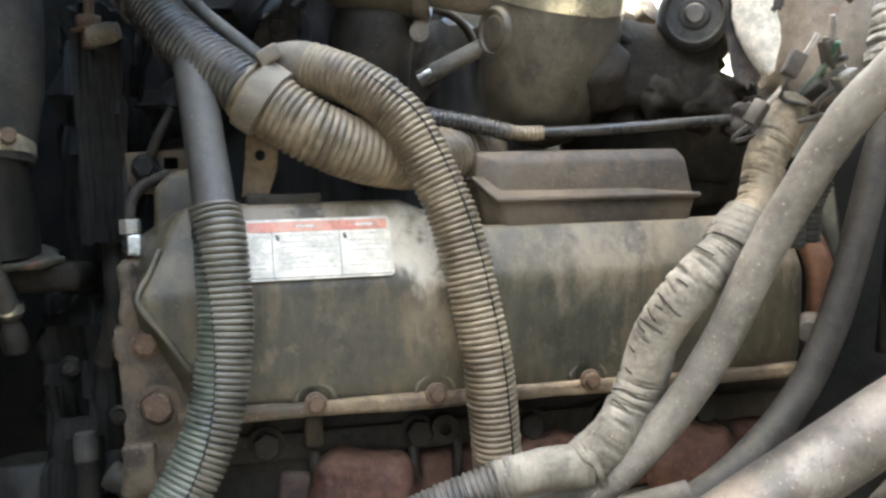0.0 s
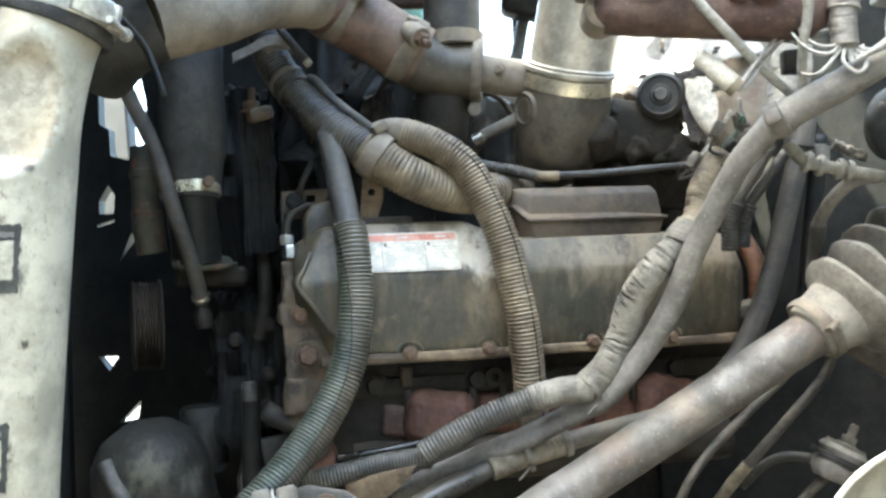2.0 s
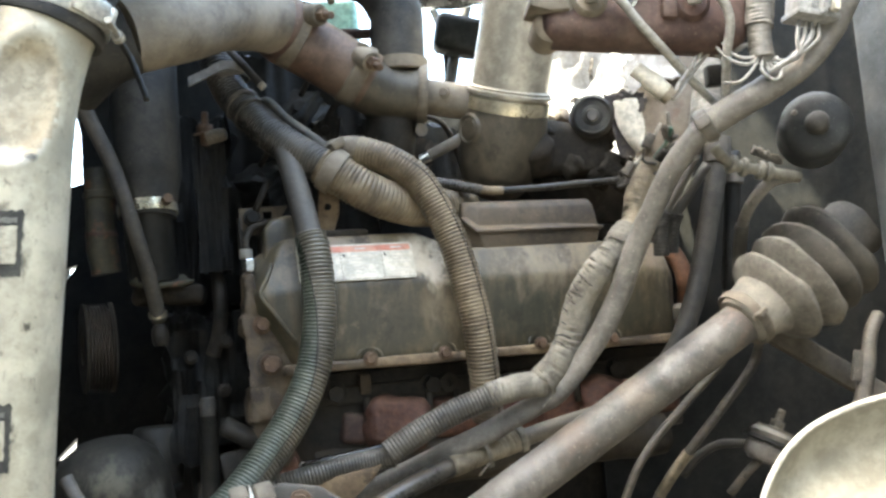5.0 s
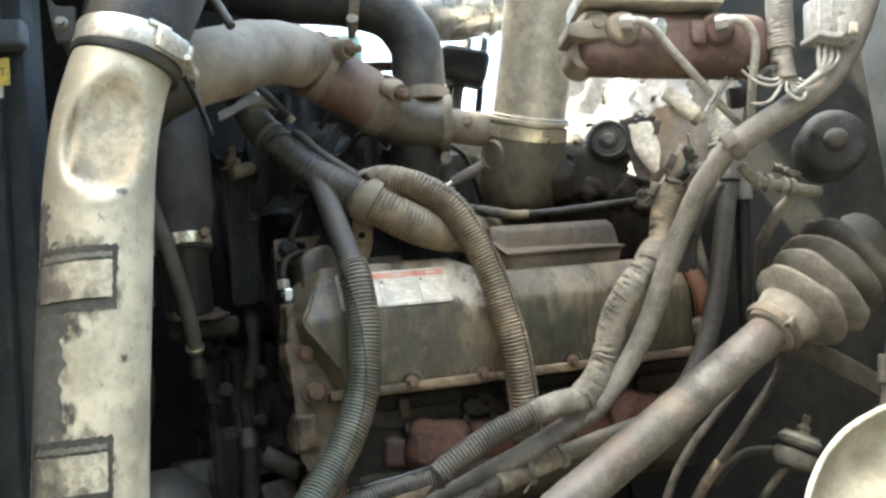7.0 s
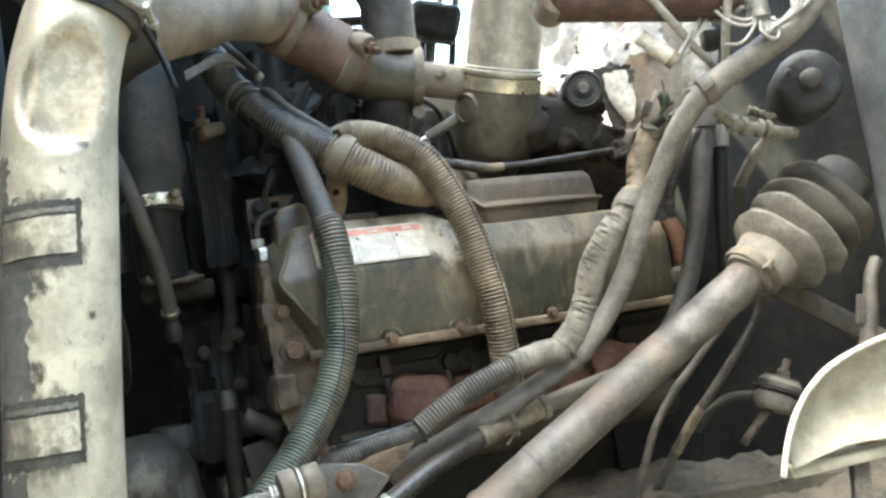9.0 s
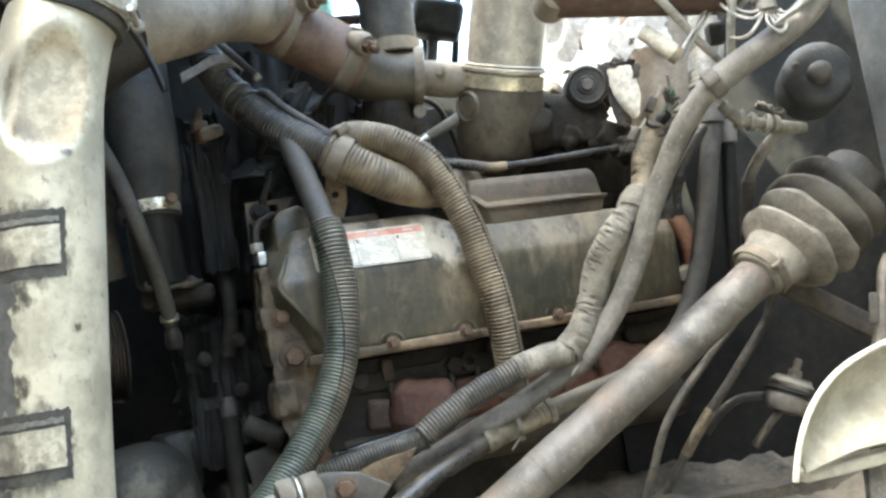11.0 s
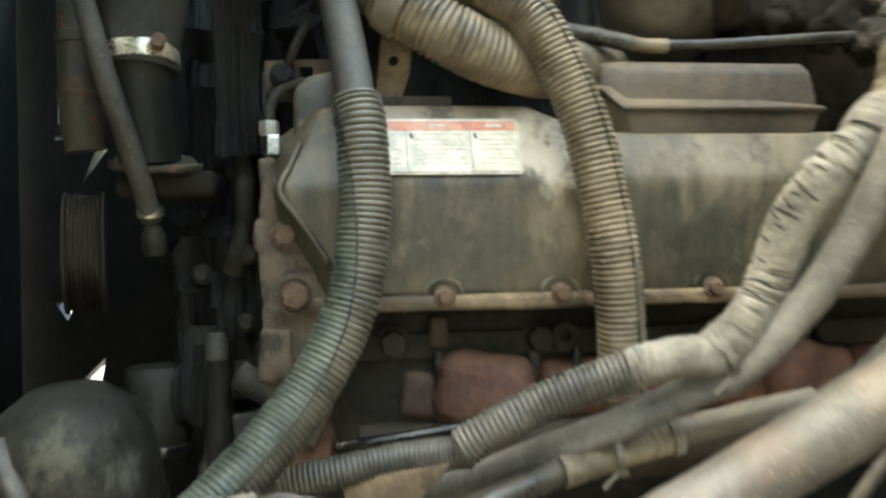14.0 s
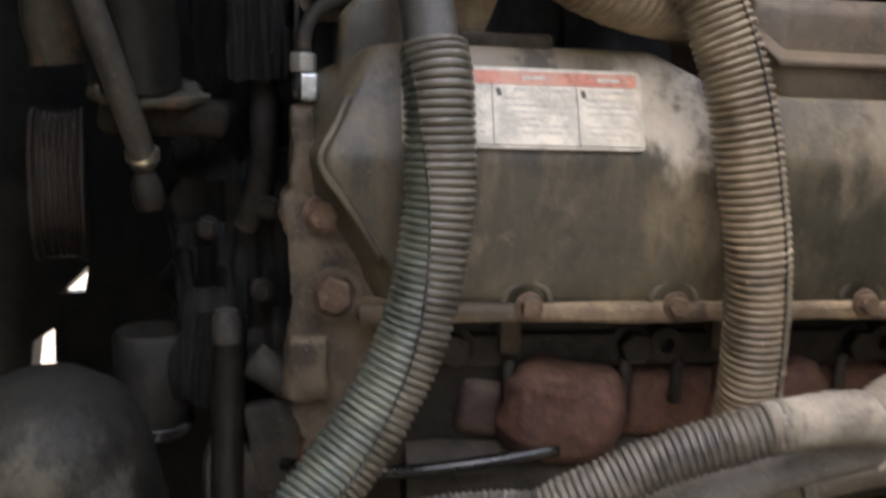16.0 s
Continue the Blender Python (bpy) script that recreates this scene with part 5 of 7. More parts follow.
mount = thing("rubber_mount", "dusty stacked rubber mount with a threaded bolt", "mount", (0.365, 0.615, 0.99))
mount_pose = pose(0.3385, 0.605, 0.9905, 0, 27, 0) @ Matrix.Scale(0.80, 4)
part("lower_pad", rough_up(lathe([(0.0, -0.022), (0.022, -0.022), (0.029, -0.014), (0.030, -0.002), (0.026, 0.003), (0.0, 0.003)], 32, mount_pose), 0.0012, 60), M["grey_hose"], mount, "pale dusty lower pad")
part("plate", lathe([(0.0, 0.004), (0.036, 0.004), (0.036, 0.009), (0.0, 0.009)], 32, mount_pose), M["rubber"], mount)
part("upper_pad", rough_up(lathe([(0.0, 0.009), (0.027, 0.009), (0.030, 0.016), (0.026, 0.022), (0.0, 0.022)], 32, mount_pose), 0.0012, 60), M["bellow"], mount)
part("washer", lathe([(0.0, 0.022), (0.024, 0.022), (0.024, 0.0255), (0.0, 0.0255)], 28, mount_pose), M["clay"], mount)
part("nut", hex_bolt(0.010, 0.010), M["clay"], mount, m=mount_pose @ pose(0, 0, 0.0255))
part("stud", lathe([(0.0055, 0.034)] + [(0.0055 - 0.0007 * (i % 2), 0.035 + i * 0.0012) for i in range(14)] + [(0.004, 0.053)], 14, mount_pose), M["clay"], mount)
part("arm", pipe([(0.330, 0.610, 0.991), (0.316, 0.622, 0.994), (0.293, 0.630, 0.994), (0.272, 0.635, 0.983), (0.254, 0.645, 0.962)], 0.0048, 0.006, 14), M["rubber"], mount)
part("foot", pipe([(0.328, 0.608, 0.977), (0.316, 0.612, 0.966), (0.296, 0.62, 0.942)], 0.0045, 0.006, 14), M["rail_dirt"], mount)

# ---- chassis below ----
frame_rail = thing("frame_rail", "dirt-caked steel chassis rail below the engine", "chassis rail", (0.2, 0.66, 0.82))
part("web", slab((1.36, 0.10, 0.20), pose(0.42, 0.712, 0.784, 0, 2, 4), 0.008, 14), M["rail_dirt"], frame_rail)
part("top_flange", slab((1.36, 0.48, 0.030), pose(0.42, 0.792, 0.890, 13, 2, 4), 0.026, 11, 46, seed=4.0), M["rail_dirt"], frame_rail)
cross = thing("cross_strut", "dusty grey steel strut behind the bellows", "strut", (0.41, 0.64, 1.06))
part("bar", rough_up(block((0.21, 0.014, 0.024), pose(0.420, 0.60, 1.066, 0, 34, 4), 0.003), 0.001, 40), M["clay"], cross)
support = thing("support_tube", "pale dusty upright tube beside the mudguard panel", "tube", (0.395, 0.50, 1.04))
part("tube", rough_up(pipe([(0.380, 0.515, 0.935), (0.385, 0.505, 1.000), (0.395, 0.50, 1.044), (0.404, 0.50, 1.078), (0.413, 0.503, 1.108), (0.424, 0.507, 1.122)], 0.0115, 0.006, 22, 0.006), 0.0008, 60), M["rubber_grey"], support)
part("tab", rough_up(block((0.010, 0.006, 0.030), pose(0.392, 0.497, 1.075, 0, 12, 0), 0.002), 0.001, 90), M["rubber_grey"], support)

panel = thing("mudguard_panel", "cream painted curved mudguard panel with a pale rolled edge", "mudguard", (0.37, 0.45, 0.93))
edge_curve = [(x - 0.005, z + 0.004) for x, z in [(0.262, 0.932), (0.272, 0.962), (0.284, 0.985), (0.300, 1.005), (0.322, 1.022), (0.350, 1.034), (0.390, 1.044), (0.46, 1.052)]]
bottom_line = [(x - 0.005, z + 0.004) for x, z in [(0.262, 0.932), (0.278, 0.935), (0.294, 0.939), (0.312, 0.943), (0.332, 0.947), (0.356, 0.948), (0.392, 0.946), (0.46, 0.942)]]
sheet = bmesh.new()
rows_ = []
for (x, z), (bx, bz) in zip(edge_curve, bottom_line):
    row = []
    for k in [i / 8 for i in range(9)]:
        row.append(sheet.verts.new((x + (bx - x) * k, 0.450 + 0.020 * math.sin(k * math.pi) * min(1.0, (x - 0.257) / 0.05) + 0.012 * k, z + (bz - z) * k)))
    rows_.append(row)
for a, b in zip(rows_[1:], rows_[2:]):
    for i in range(8):
        sheet.faces.new((a[i], a[i + 1], b[i + 1], b[i]))
for i in range(8):
    if i == 0 or (rows_[0][i].co - rows_[0][i + 1].co).length < 1e-6:
        sheet.faces.new((rows_[0][0], rows_[1][i + 1], rows_[1][i]))
bmesh.ops.delete(sheet, geom=[v for v in sheet.verts if not v.link_faces], context="VERTS")
bmesh.ops.recalc_face_normals(sheet, faces=sheet.faces)
bmesh.ops.solidify(sheet, geom=sheet.faces[:], thickness=0.003)
bmesh.ops.recalc_face_normals(sheet, faces=sheet.faces)
part("sheet", sheet, M["cream"], panel)
part("edge", pipe([(x, 0.449, z) for x, z in edge_curve], 0.0028, 0.004, 10), M["cream_edge"], panel, "pale rolled edge")
part("lower_lip", rough_up(block((0.16, 0.02, 0.012), pose(0.355, 0.478, 0.938, 0, -3, 0), 0.003), 0.001, 40), M["cream"], panel)
part("bracket", block((0.018, 0.012, 0.10), pose(0.350, 0.49, 0.89, 0, 6, 0), 0.003), M["grey_hose"], panel)

# ---- big pipes at the top ----
elbow = thing("charge_pipe", "dust-caked charge-air pipe elbow with brown and dark hose couplers", "pipe", (-0.15, 0.6, 1.45))
part("dusty_elbow", rough_up(pipe([(-0.262, 0.405, 1.415), (-0.232, 0.428, 1.428), (-0.199, 0.49, 1.4600), (-0.174, 0.555, 1.4820), (-0.154, 0.597, 1.4885), (-0.138, 0.615, 1.4815)], 0.0335, 0.005, 44), 0.002, 25), M["clay"], elbow)
# dark stretch added for the dim space behind the clamp; no separate coupler
part("dark_end_stretch", rough_up(pipe([(-0.318, 0.418, 1.385), (-0.290, 0.405, 1.402), (-0.270, 0.404, 1.4115), (-0.260, 0.4065, 1.416)], 0.0350, 0.005, 40), 0.0008, 30), M["rubber"], elbow, "added dark stretch at the first end")
COUPLER = Vector((0.090, 0.031, -0.053)).normalized()
part("brown_coupler", rough_up(pipe([(-0.152, 0.611, 1.486), (-0.115, 0.626, 1.466), (-0.085, 0.637, 1.447), (-0.060, 0.645, 1.432)], 0.0345, 0.006, 36), 0.001, 30), M["brown"], elbow, "brown silicone coupler")
part("coupler_lip", rough_up(lathe([(0.0335, -0.0065), (0.0362, -0.006), (0.0378, -0.002), (0.0378, 0.003), (0.0355, 0.0065)], 44, along((-0.1500, 0.6020, 1.4875), (-0.1390, 0.6110, 1.4820)), close=True), 0.0008, 60), M["rail"], elbow, "dark rounded lip of the coupler")
part("dark_hose", rough_up(pipe([(-0.080, 0.640, 1.440), (-0.060, 0.648, 1.429), (-0.035, 0.656, 1.420), (-0.012, 0.660, 1.418), (0.004, 0.660, 1.418)], 0.0325, 0.006, 36), 0.001, 30), M["bowl"], elbow, "sooty dark hose")
part("stub", rough_up(pipe([(0.000, 0.660, 1.416), (0.024, 0.661, 1.411), (0.06, 0.664, 1.404)], 0.0205, 0.006, 32), 0.0006, 40), M["clay"], elbow)
part("stub_nut", hex_bolt(0.0055, 0.004), M["clay"], elbow, m=pose(0.026, 0.640, 1.412, 90, 10, -20))
# the tee's dark material carries the shadow under the hose
part("tee", rough_up(pipe([(-0.046, 0.70, 1.335), (-0.042, 0.680, 1.365), (-0.036, 0.672, 1.395), (-0.030, 0.668, 1.425)], 0.0300, 0.006, 36), 0.0025, 40), M["dark_cast"], elbow, "casting under the hose, coloured dark for its shadow")
part("stop", pipe([(-0.222, 0.372, 1.475), (-0.212, 0.366, 1.456), (-0.203, 0.361, 1.436)], 0.0042, 0.004, 12), M["wire_dark"], elbow)


def spring_clamp(at, axis, r, width, bolt_at, bolt_way, label):
    """A wide band closed by a bolt with a spring barrel."""
    c = thing("hose_clamp", label, "hose clamp", at, "hose clamps")
    m = along(at, Vector(at) + Vector(axis))
    w = width / 2
    part("band", rough_up(lathe([(r, -w), (r + 0.0014, -w), (r + 0.0024, -w * 0.85), (r + 0.0018, 0.0), (r + 0.0024, w * 0.85), (r + 0.0014, w), (r, w)], 48, m, close=True), 0.0004, 70), M["clay"], c)
    b = along(bolt_at, Vector(bolt_at) + Vector(bolt_way)) @ Matrix.Scale(1.18, 4)
    part("trunnion", lathe([(0.0, -0.012), (0.0050, -0.012), (0.0056, -0.009), (0.0056, 0.009), (0.0050, 0.012), (0.0, 0.012)], 16, b @ pose(0, 0, -0.004, 90, 0, 0)), M["clay"], c)
    barrel = part("spring_barrel", rough_up(lathe([(0.0, -0.006), (0.0080, -0.006), (0.0098, -0.004), (0.0102, 0.0), (0.0102, 0.0150), (0.0096, 0.0170), (0.0072, 0.0172), (0.0068, 0.0158), (0.0, 0.0158)], 28, b), 0.0003, 120), M["clay"], c, "dusty spring barrel")
    part("nut", lathe([(0.0, 0.0150), (0.0062, 0.0150), (0.0066, 0.0165), (0.0066, 0.0215), (0.0058, 0.0230), (0.0, 0.0230)], 6, b), M["rust_bolt"], barrel)
    part("thread", lathe([(0.0036, 0.022)] + [(0.0036 - 0.0006 * (i % 2), 0.0225 + i * 0.0011) for i in range(9)] + [(0.0, 0.033)], 12, b), M["rust_bolt"], c)
    return c


spring_clamp((-0.1375, 0.6140, 1.4808), (0.090, 0.045, -0.050), 0.0352, 0.0150, (-0.119, 0.590, 1.4955), (0.74, -0.60, -0.28), "dusty tan band clamp with a spring barrel on the brown coupler")
spring_clamp((-0.0740, 0.6400, 1.4405), COUPLER, 0.0348, 0.0190, (-0.0635, 0.607, 1.4500), (0.50, -0.62, -0.56), "dusty rusted band clamp with a spring barrel between coupler and hose")
band_clamp("hose_clamp", (0.001, 0.660, 1.4180), (0.035, 0.001, -0.004), 0.0325, "dull dusty steel band clamp at the turbo stub", 0.011, "clay", -80)
# lumpy masses added to close bright openings, coloured as unlit space
intake = thing("intake_backing", "dark lumpy backing added for the unlit space behind the hoses", "manifold", (-0.1, 0.8, 1.35))
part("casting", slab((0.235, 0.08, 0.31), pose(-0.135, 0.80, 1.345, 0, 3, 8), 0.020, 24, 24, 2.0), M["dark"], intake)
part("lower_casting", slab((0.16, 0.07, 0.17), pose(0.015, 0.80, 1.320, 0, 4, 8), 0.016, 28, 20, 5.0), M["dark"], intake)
rod = thing("support_rod", "reddish steel rod behind the clamp bolts", "rod", (-0.07, 0.70, 1.50))
part("rod", pipe([(-0.16, 0.70, 1.518), (-0.10, 0.70, 1.512), (-0.03, 0.70, 1.508)], 0.0065, 0.01, 14), M["rail"], rod)

outlet = thing("turbo_outlet", "dusty cast turbo outlet elbow with an upright pipe and band", "turbo outlet", (0.092, 0.665, 1.30))
up = along((0.0965, 0.668, 1.388), (0.1155, 0.631, 1.479))
part("upright_pipe", rough_up(lathe([(0.042, -0.004), (0.0452, 0.0), (0.0452, 0.03), (0.0448, 0.10), (0.0455, 0.28)], 48, up), 0.0008, 30), M["cast"], outlet)
part("band", lathe([(0.0455, 0.004), (0.0497, 0.005), (0.0502, 0.008), (0.0497, 0.020), (0.0455, 0.021)], 48, up, close=True), M["brass_band"], outlet, "yellowed band round the pipe")
part("seam_ring", lathe([(0.0440, 0.0225), (0.0505, 0.0235), (0.0512, 0.0255), (0.0508, 0.0275), (0.0478, 0.029), (0.0492, 0.031), (0.0440, 0.033)], 48, up, close=True), M["cast"], outlet)
bowl = part("bowl", rough_up(lathe([(0.0, -0.103), (0.018, -0.101), (0.031, -0.094), (0.041, -0.081), (0.0478, -0.061), (0.0510, -0.036), (0.0515, -0.012), (0.0485, 0.010)], 48, up), 0.0015, 25), M["bowl"], outlet, "dark bowl of the elbow")
part("maker_disc", lathe([(0.0, 0.0030), (0.0110, 0.0032), (0.0125, 0.0020), (0.0138, 0.0022), (0.0148, 0.0042), (0.0168, 0.0042), (0.0185, 0.0015), (0.0190, -0.012)], 36, along((0.0522, 0.6480, 1.3695), (0.0122, 0.6195, 1.3657))), M["bowl"], bowl, "round cast boss without readable marks")
part("side_port", rough_up(lathe([(0.0, 0.006), (0.016, 0.006), (0.023, 0.0), (0.027, -0.01), (0.028, -0.05)], 36, along((0.142, 0.668, 1.340), (0.175, 0.660, 1.340))), 0.007, 60), M["sooty"], outlet)

actuator = thing("turbo_actuator", "black dusty valve body with a round ribbed cap", "valve", (0.18, 0.68, 1.34))
part("body", rough_up(block((0.085, 0.07, 0.065), pose(0.172, 0.705, 1.345, 0, 4, 10), 0.016, 4), 0.008, 40), M["sooty"], actuator)
cap = part("cap", lathe([(0.0, 0.009), (0.010, 0.009), (0.012, 0.007), (0.019, 0.007), (0.021, 0.010), (0.024, 0.008), (0.026, 0.002), (0.026, -0.02)], 36, along((0.198, 0.668, 1.379), (0.194, 0.640, 1.377))), M["rubber"], actuator, "round ribbed cap")
part("cap_hub", lathe([(0.0, 0.012), (0.006, 0.012), (0.008, 0.009), (0.008, 0.0)], 20, along((0.198, 0.668, 1.379), (0.194, 0.640, 1.377))), M["rubber_grey"], cap)
for i, (x, z, r) in enumerate(((0.152, 1.352, 0.016), (0.170, 1.325, 0.018), (0.196, 1.338, 0.016), (0.208, 1.318, 0.017), (0.150, 1.318, 0.015))):
    part("lug", crumble(block((r * 1.7, r * 1.6, r * 1.5), pose(x, 0.682 + 0.004 * i, z, 25 * i, 20 + 35 * i, 15 * i), r * 0.25, 2), 0.009, 48, 2, i), M["sooty"], actuator)
part("rod", pipe([(0.0010, 0.680, 1.3475), (0.018, 0.676, 1.3545), (0.050, 0.670, 1.368)], 0.0066, 0.005, 14), M["rubber_grey"], actuator)
part("rod_end", lathe([(0.0, -0.006), (0.008, -0.006), (0.008, 0.006), (0.0, 0.006)], 16, along((-0.001, 0.681, 1.3465), (0.02, 0.676, 1.3555))), M["chrome"], actuator)

housing = thing("turbo_housing", "sooty lumpy turbo housing with burnt insulation crumbs behind the outlet", "turbocharger", (0.18, 0.76, 1.32))
part("volute", rough_up(rough_up(lathe([(0.0, -0.05), (0.045, -0.048), (0.066, -0.03), (0.072, 0.0), (0.066, 0.03), (0.040, 0.045), (0.0, 0.048)], 48, along((0.172, 0.760, 1.318), (0.190, 0.700, 1.330))), 0.010, 22), 0.003, 90), M["dark_cast"], housing)
part("flange", rough_up(block((0.11, 0.05, 0.08), pose(0.195, 0.748, 1.300, 0, 12, 12), 0.012, 3), 0.005, 40), M["dark_cast"], housing)
for k, (x, y, z, r) in enumerate(((0.222, 0.690, 1.318, 0.020), (0.244, 0.690, 1.304, 0.018), (0.232, 0.672, 1.300, 0.012), (0.262, 0.700, 1.306, 0.022), (0.212, 0.700, 1.345, 0.014), (0.222, 0.695, 1.362, 0.010))):
    part("soot_crust", crumble(block((r * 2.0, r * 1.6, r * 1.7), pose(x, y, z, 31 * k, 17 + 40 * k, 23 * k), r * 0.5, 2), 0.010, 50, 2, k), M["charred" if k % 3 == 2 else "sooty"], housing)
part("bearing_body", rough_up(block((0.09, 0.07, 0.10), pose(0.235, 0.775, 1.290, 0, -8, 20), 0.015, 3), 0.006, 35), M["dark_cast"], housing)
for k, (x, z, r) in enumerate(((0.142, 1.392, 0.016), (0.158, 1.398, 0.013), (0.172, 1.402, 0.015), (0.226, 1.396, 0.014), (0.238, 1.384, 0.011), (0.150, 1.383, 0.014))):
    part("crust", rough_up(rough_up(lathe([(0.0, -r), (r * 0.8, -r * 0.6), (r, 0.0), (r * 0.8, r * 0.6), (0.0, r)], 24, pose(x, 0.735, z - 0.004, 20 * k, 30 * k, 0)), 0.004, 50, k), 0.0012, 170, k), M["tan_cast" if k % 2 else "charred"], housing)

upper = thing("upper_hose", "dark thick rubber hose bending down behind the charge pipe", "hose", (-0.02, 0.76, 1.5))
part("hose", rough_up(pipe([(-0.42, 0.68, 1.66), (-0.254, 0.665, 1.618), (-0.196, 0.662, 1.596), (-0.136, 0.66, 1.588), (-0.086, 0.66, 1.578), (-0.046, 0.66, 1.558), (-0.024, 0.66, 1.520), (-0.024, 0.66, 1.483), (-0.025, 0.66, 1.455)], 0.0315, 0.008, 36), 0.001, 20), M["rubber"], upper)
band_clamp("hose_clamp", (-0.088, 0.66, 1.579), (0.06, 0, -0.014), 0.0320, "dusty band clamp on the dark upper hose", 0.012, "clay", 250)
part("cuff", lathe([(0.0290, -0.009), (0.0340, -0.008), (0.0350, 0.006), (0.0290, 0.008)], 36, pose(-0.0240, 0.66, 1.4515), close=True), M["clay"], upper, "dusty metal cuff at the tee")
duct = thing("foil_duct", "bright silver metal duct with raised rings behind the turbo", "duct", (0.09, 0.86, 1.64))
DUCT = [(-0.10, 0.88, 1.755), (-0.01, 0.86, 1.662), (0.05, 0.85, 1.645), (0.10, 0.85, 1.648), (0.20, 0.86, 1.66), (0.30, 0.88, 1.69)]
part("duct", rough_up(pipe(DUCT, 0.050, 0.008, 40), 0.0015, 25), M["foil"], duct)
duct_line = route(DUCT, 0.02)
for k in (5, 7, 12):
    part("ring", lathe([(0.049, -0.006), (0.0530, -0.005), (0.0545, 0.0), (0.0530, 0.005), (0.049, 0.006)], 40, along(duct_line[k], duct_line[k + 1]), close=True), M["foil"], duct, "raised seam ring")
far_box = thing("air_box", "dark plastic air box on the far side of the engine", "box", (0.07, 0.93, 1.58))
part("box", rough_up(block((0.075, 0.05, 0.055), pose(0.070, 0.93, 1.578, 0, 15, 0), 0.012, 3), 0.006, 30), M["dark_blue"], far_box)
for i, pts in enumerate(([(0.10, 0.95, 1.68), (0.075, 0.95, 1.60), (0.060, 0.95, 1.55), (0.045, 0.95, 1.48)], [(0.13, 0.96, 1.70), (0.115, 0.96, 1.637), (0.100, 0.96, 1.57), (0.085, 0.96, 1.50)], [(0.02, 0.96, 1.68), (0.045, 0.96, 1.60), (0.050, 0.96, 1.53), (0.035, 0.96, 1.48)])):
    far = thing("far_cable", "dark cable hanging against the bright far side", "cable", pts[-1], "far cables")
    part("cable", pipe(pts, 0.006 if i else 0.009, 0.008, 12), M["dark_blue"] if i else M["wire_dark"], far)

upright = thing("coolant_hose", "thick dark upright coolant hose with a steel clamp at its foot", "hose", (-0.30, 0.61, 1.25))
COOLANT = route([(-0.310, 0.628, 1.50), (-0.310, 0.625, 1.45), (-0.309, 0.621, 1.39), (-0.308, 0.616, 1.33), (-0.308, 0.612, 1.288)], 0.006)
part("hose", rough_up(sweep(COOLANT, lambda i, a: 0.0362 - 0.0065 * max(0.0, (i - len(COOLANT) + 9) / 8) ** 0.6, 40), 0.0008, 20), M["rubber"], upright)
part("stub", rough_up(pipe([(-0.308, 0.612, 1.296), (-0.309, 0.616, 1.27), (-0.309, 0.622, 1.245), (-0.309, 0.626, 1.222)], 0.0262, 0.008, 32), 0.001, 20), M["oily"], upright)
part("housing", rough_up(block((0.075, 0.06, 0.022), pose(-0.300, 0.66, 1.206, 0, 4, 10), 0.007, 3), 0.005, 50), M["sooty"], upright, "sooty thermostat housing")
part("flange_lip", crumble(prism([(-0.030, -0.008), (-0.018, -0.024), (0.016, -0.026), (0.040, -0.004), (0.024, 0.020), (-0.022, 0.020)], 0.006, pose(-0.308, 0.632, 1.220, 16, 8, 10), 0.002), 0.006, 60), M["mottled"], upright, "rusty flange lip")
part("clamp_band", lathe([(0.0295, -0.006), (0.0315, -0.006), (0.0318, 0.0), (0.0315, 0.006), (0.0295, 0.006)], 40, along((-0.3082, 0.612, 1.297), (-0.310, 0.614, 1.32)), close=True), M["brass_band"], upright, "yellowed steel clamp band")
part("clamp_screw", lathe([(0.0, -0.008), (0.0045, -0.008), (0.0052, -0.003), (0.0052, 0.006), (0.0, 0.006)], 16, along((-0.281, 0.590, 1.303), (-0.273, 0.577, 1.306))), M["rust_bolt"], upright)

slim = thing("slim_hose", "slim grey rubber hose with a metal elbow", "hose", (-0.31, 0.60, 1.2))
part("hose", pipe([(-0.395, 0.54, 1.52), (-0.374, 0.545, 1.462), (-0.360, 0.553, 1.421), (-0.345, 0.566, 1.377), (-0.329, 0.572, 1.335), (-0.314, 0.573, 1.281), (-0.307, 0.592, 1.235), (-0.306, 0.615, 1.200), (-0.307, 0.630, 1.178)], 0.0080, 0.006, 20), M["boot_black"], slim)
part("clamp", lathe([(0.0078, -0.0035), (0.0097, -0.0035), (0.0100, 0.0), (0.0097, 0.0035), (0.0078, 0.0035)], 24, along((-0.307, 0.628, 1.184), (-0.307, 0.631, 1.170)), close=True), M["brass_band"], slim)
part("elbow", rough_up(lathe([(0.0, 0.012), (0.006, 0.011), (0.009, 0.003), (0.009, -0.008), (0.007, -0.012), (0.0, -0.012)], 20, pose(-0.307, 0.633, 1.163, 10, 0, 0)), 0.001, 90), M["dark_cast"], slim)

# the cast aluminium charge pipe beside the radiator
charge = thing("aluminium_pipe", "stained aluminium charge pipe with scorched pads and an oval dent", "pipe", (-0.31, 0.25, 0.9))
PIPE_R = 0.0365
PIPE_RUN = [(-0.324, 0.25, 0.80), (-0.310, 0.25, 1.05), (-0.297, 0.25, 1.20), (-0.286, 0.25, 1.30), (-0.2735, 0.252, 1.352), (-0.2625, 0.2550, 1.3785)]
st = route(PIPE_RUN, 0.004)
pipe_bm = sweep(st, lambda i, a: PIPE_R * (1 - 0.065 * min(1.0, max(0.0, (st[i].z - 1.27) / 0.10))), 72)
face_way = (Vector((-0.05, -0.35, 1.2)) - Vector((-0.29, 0.25, 1.2))).normalized()
right_way = Vector((0, 0, 1)).cross(face_way)


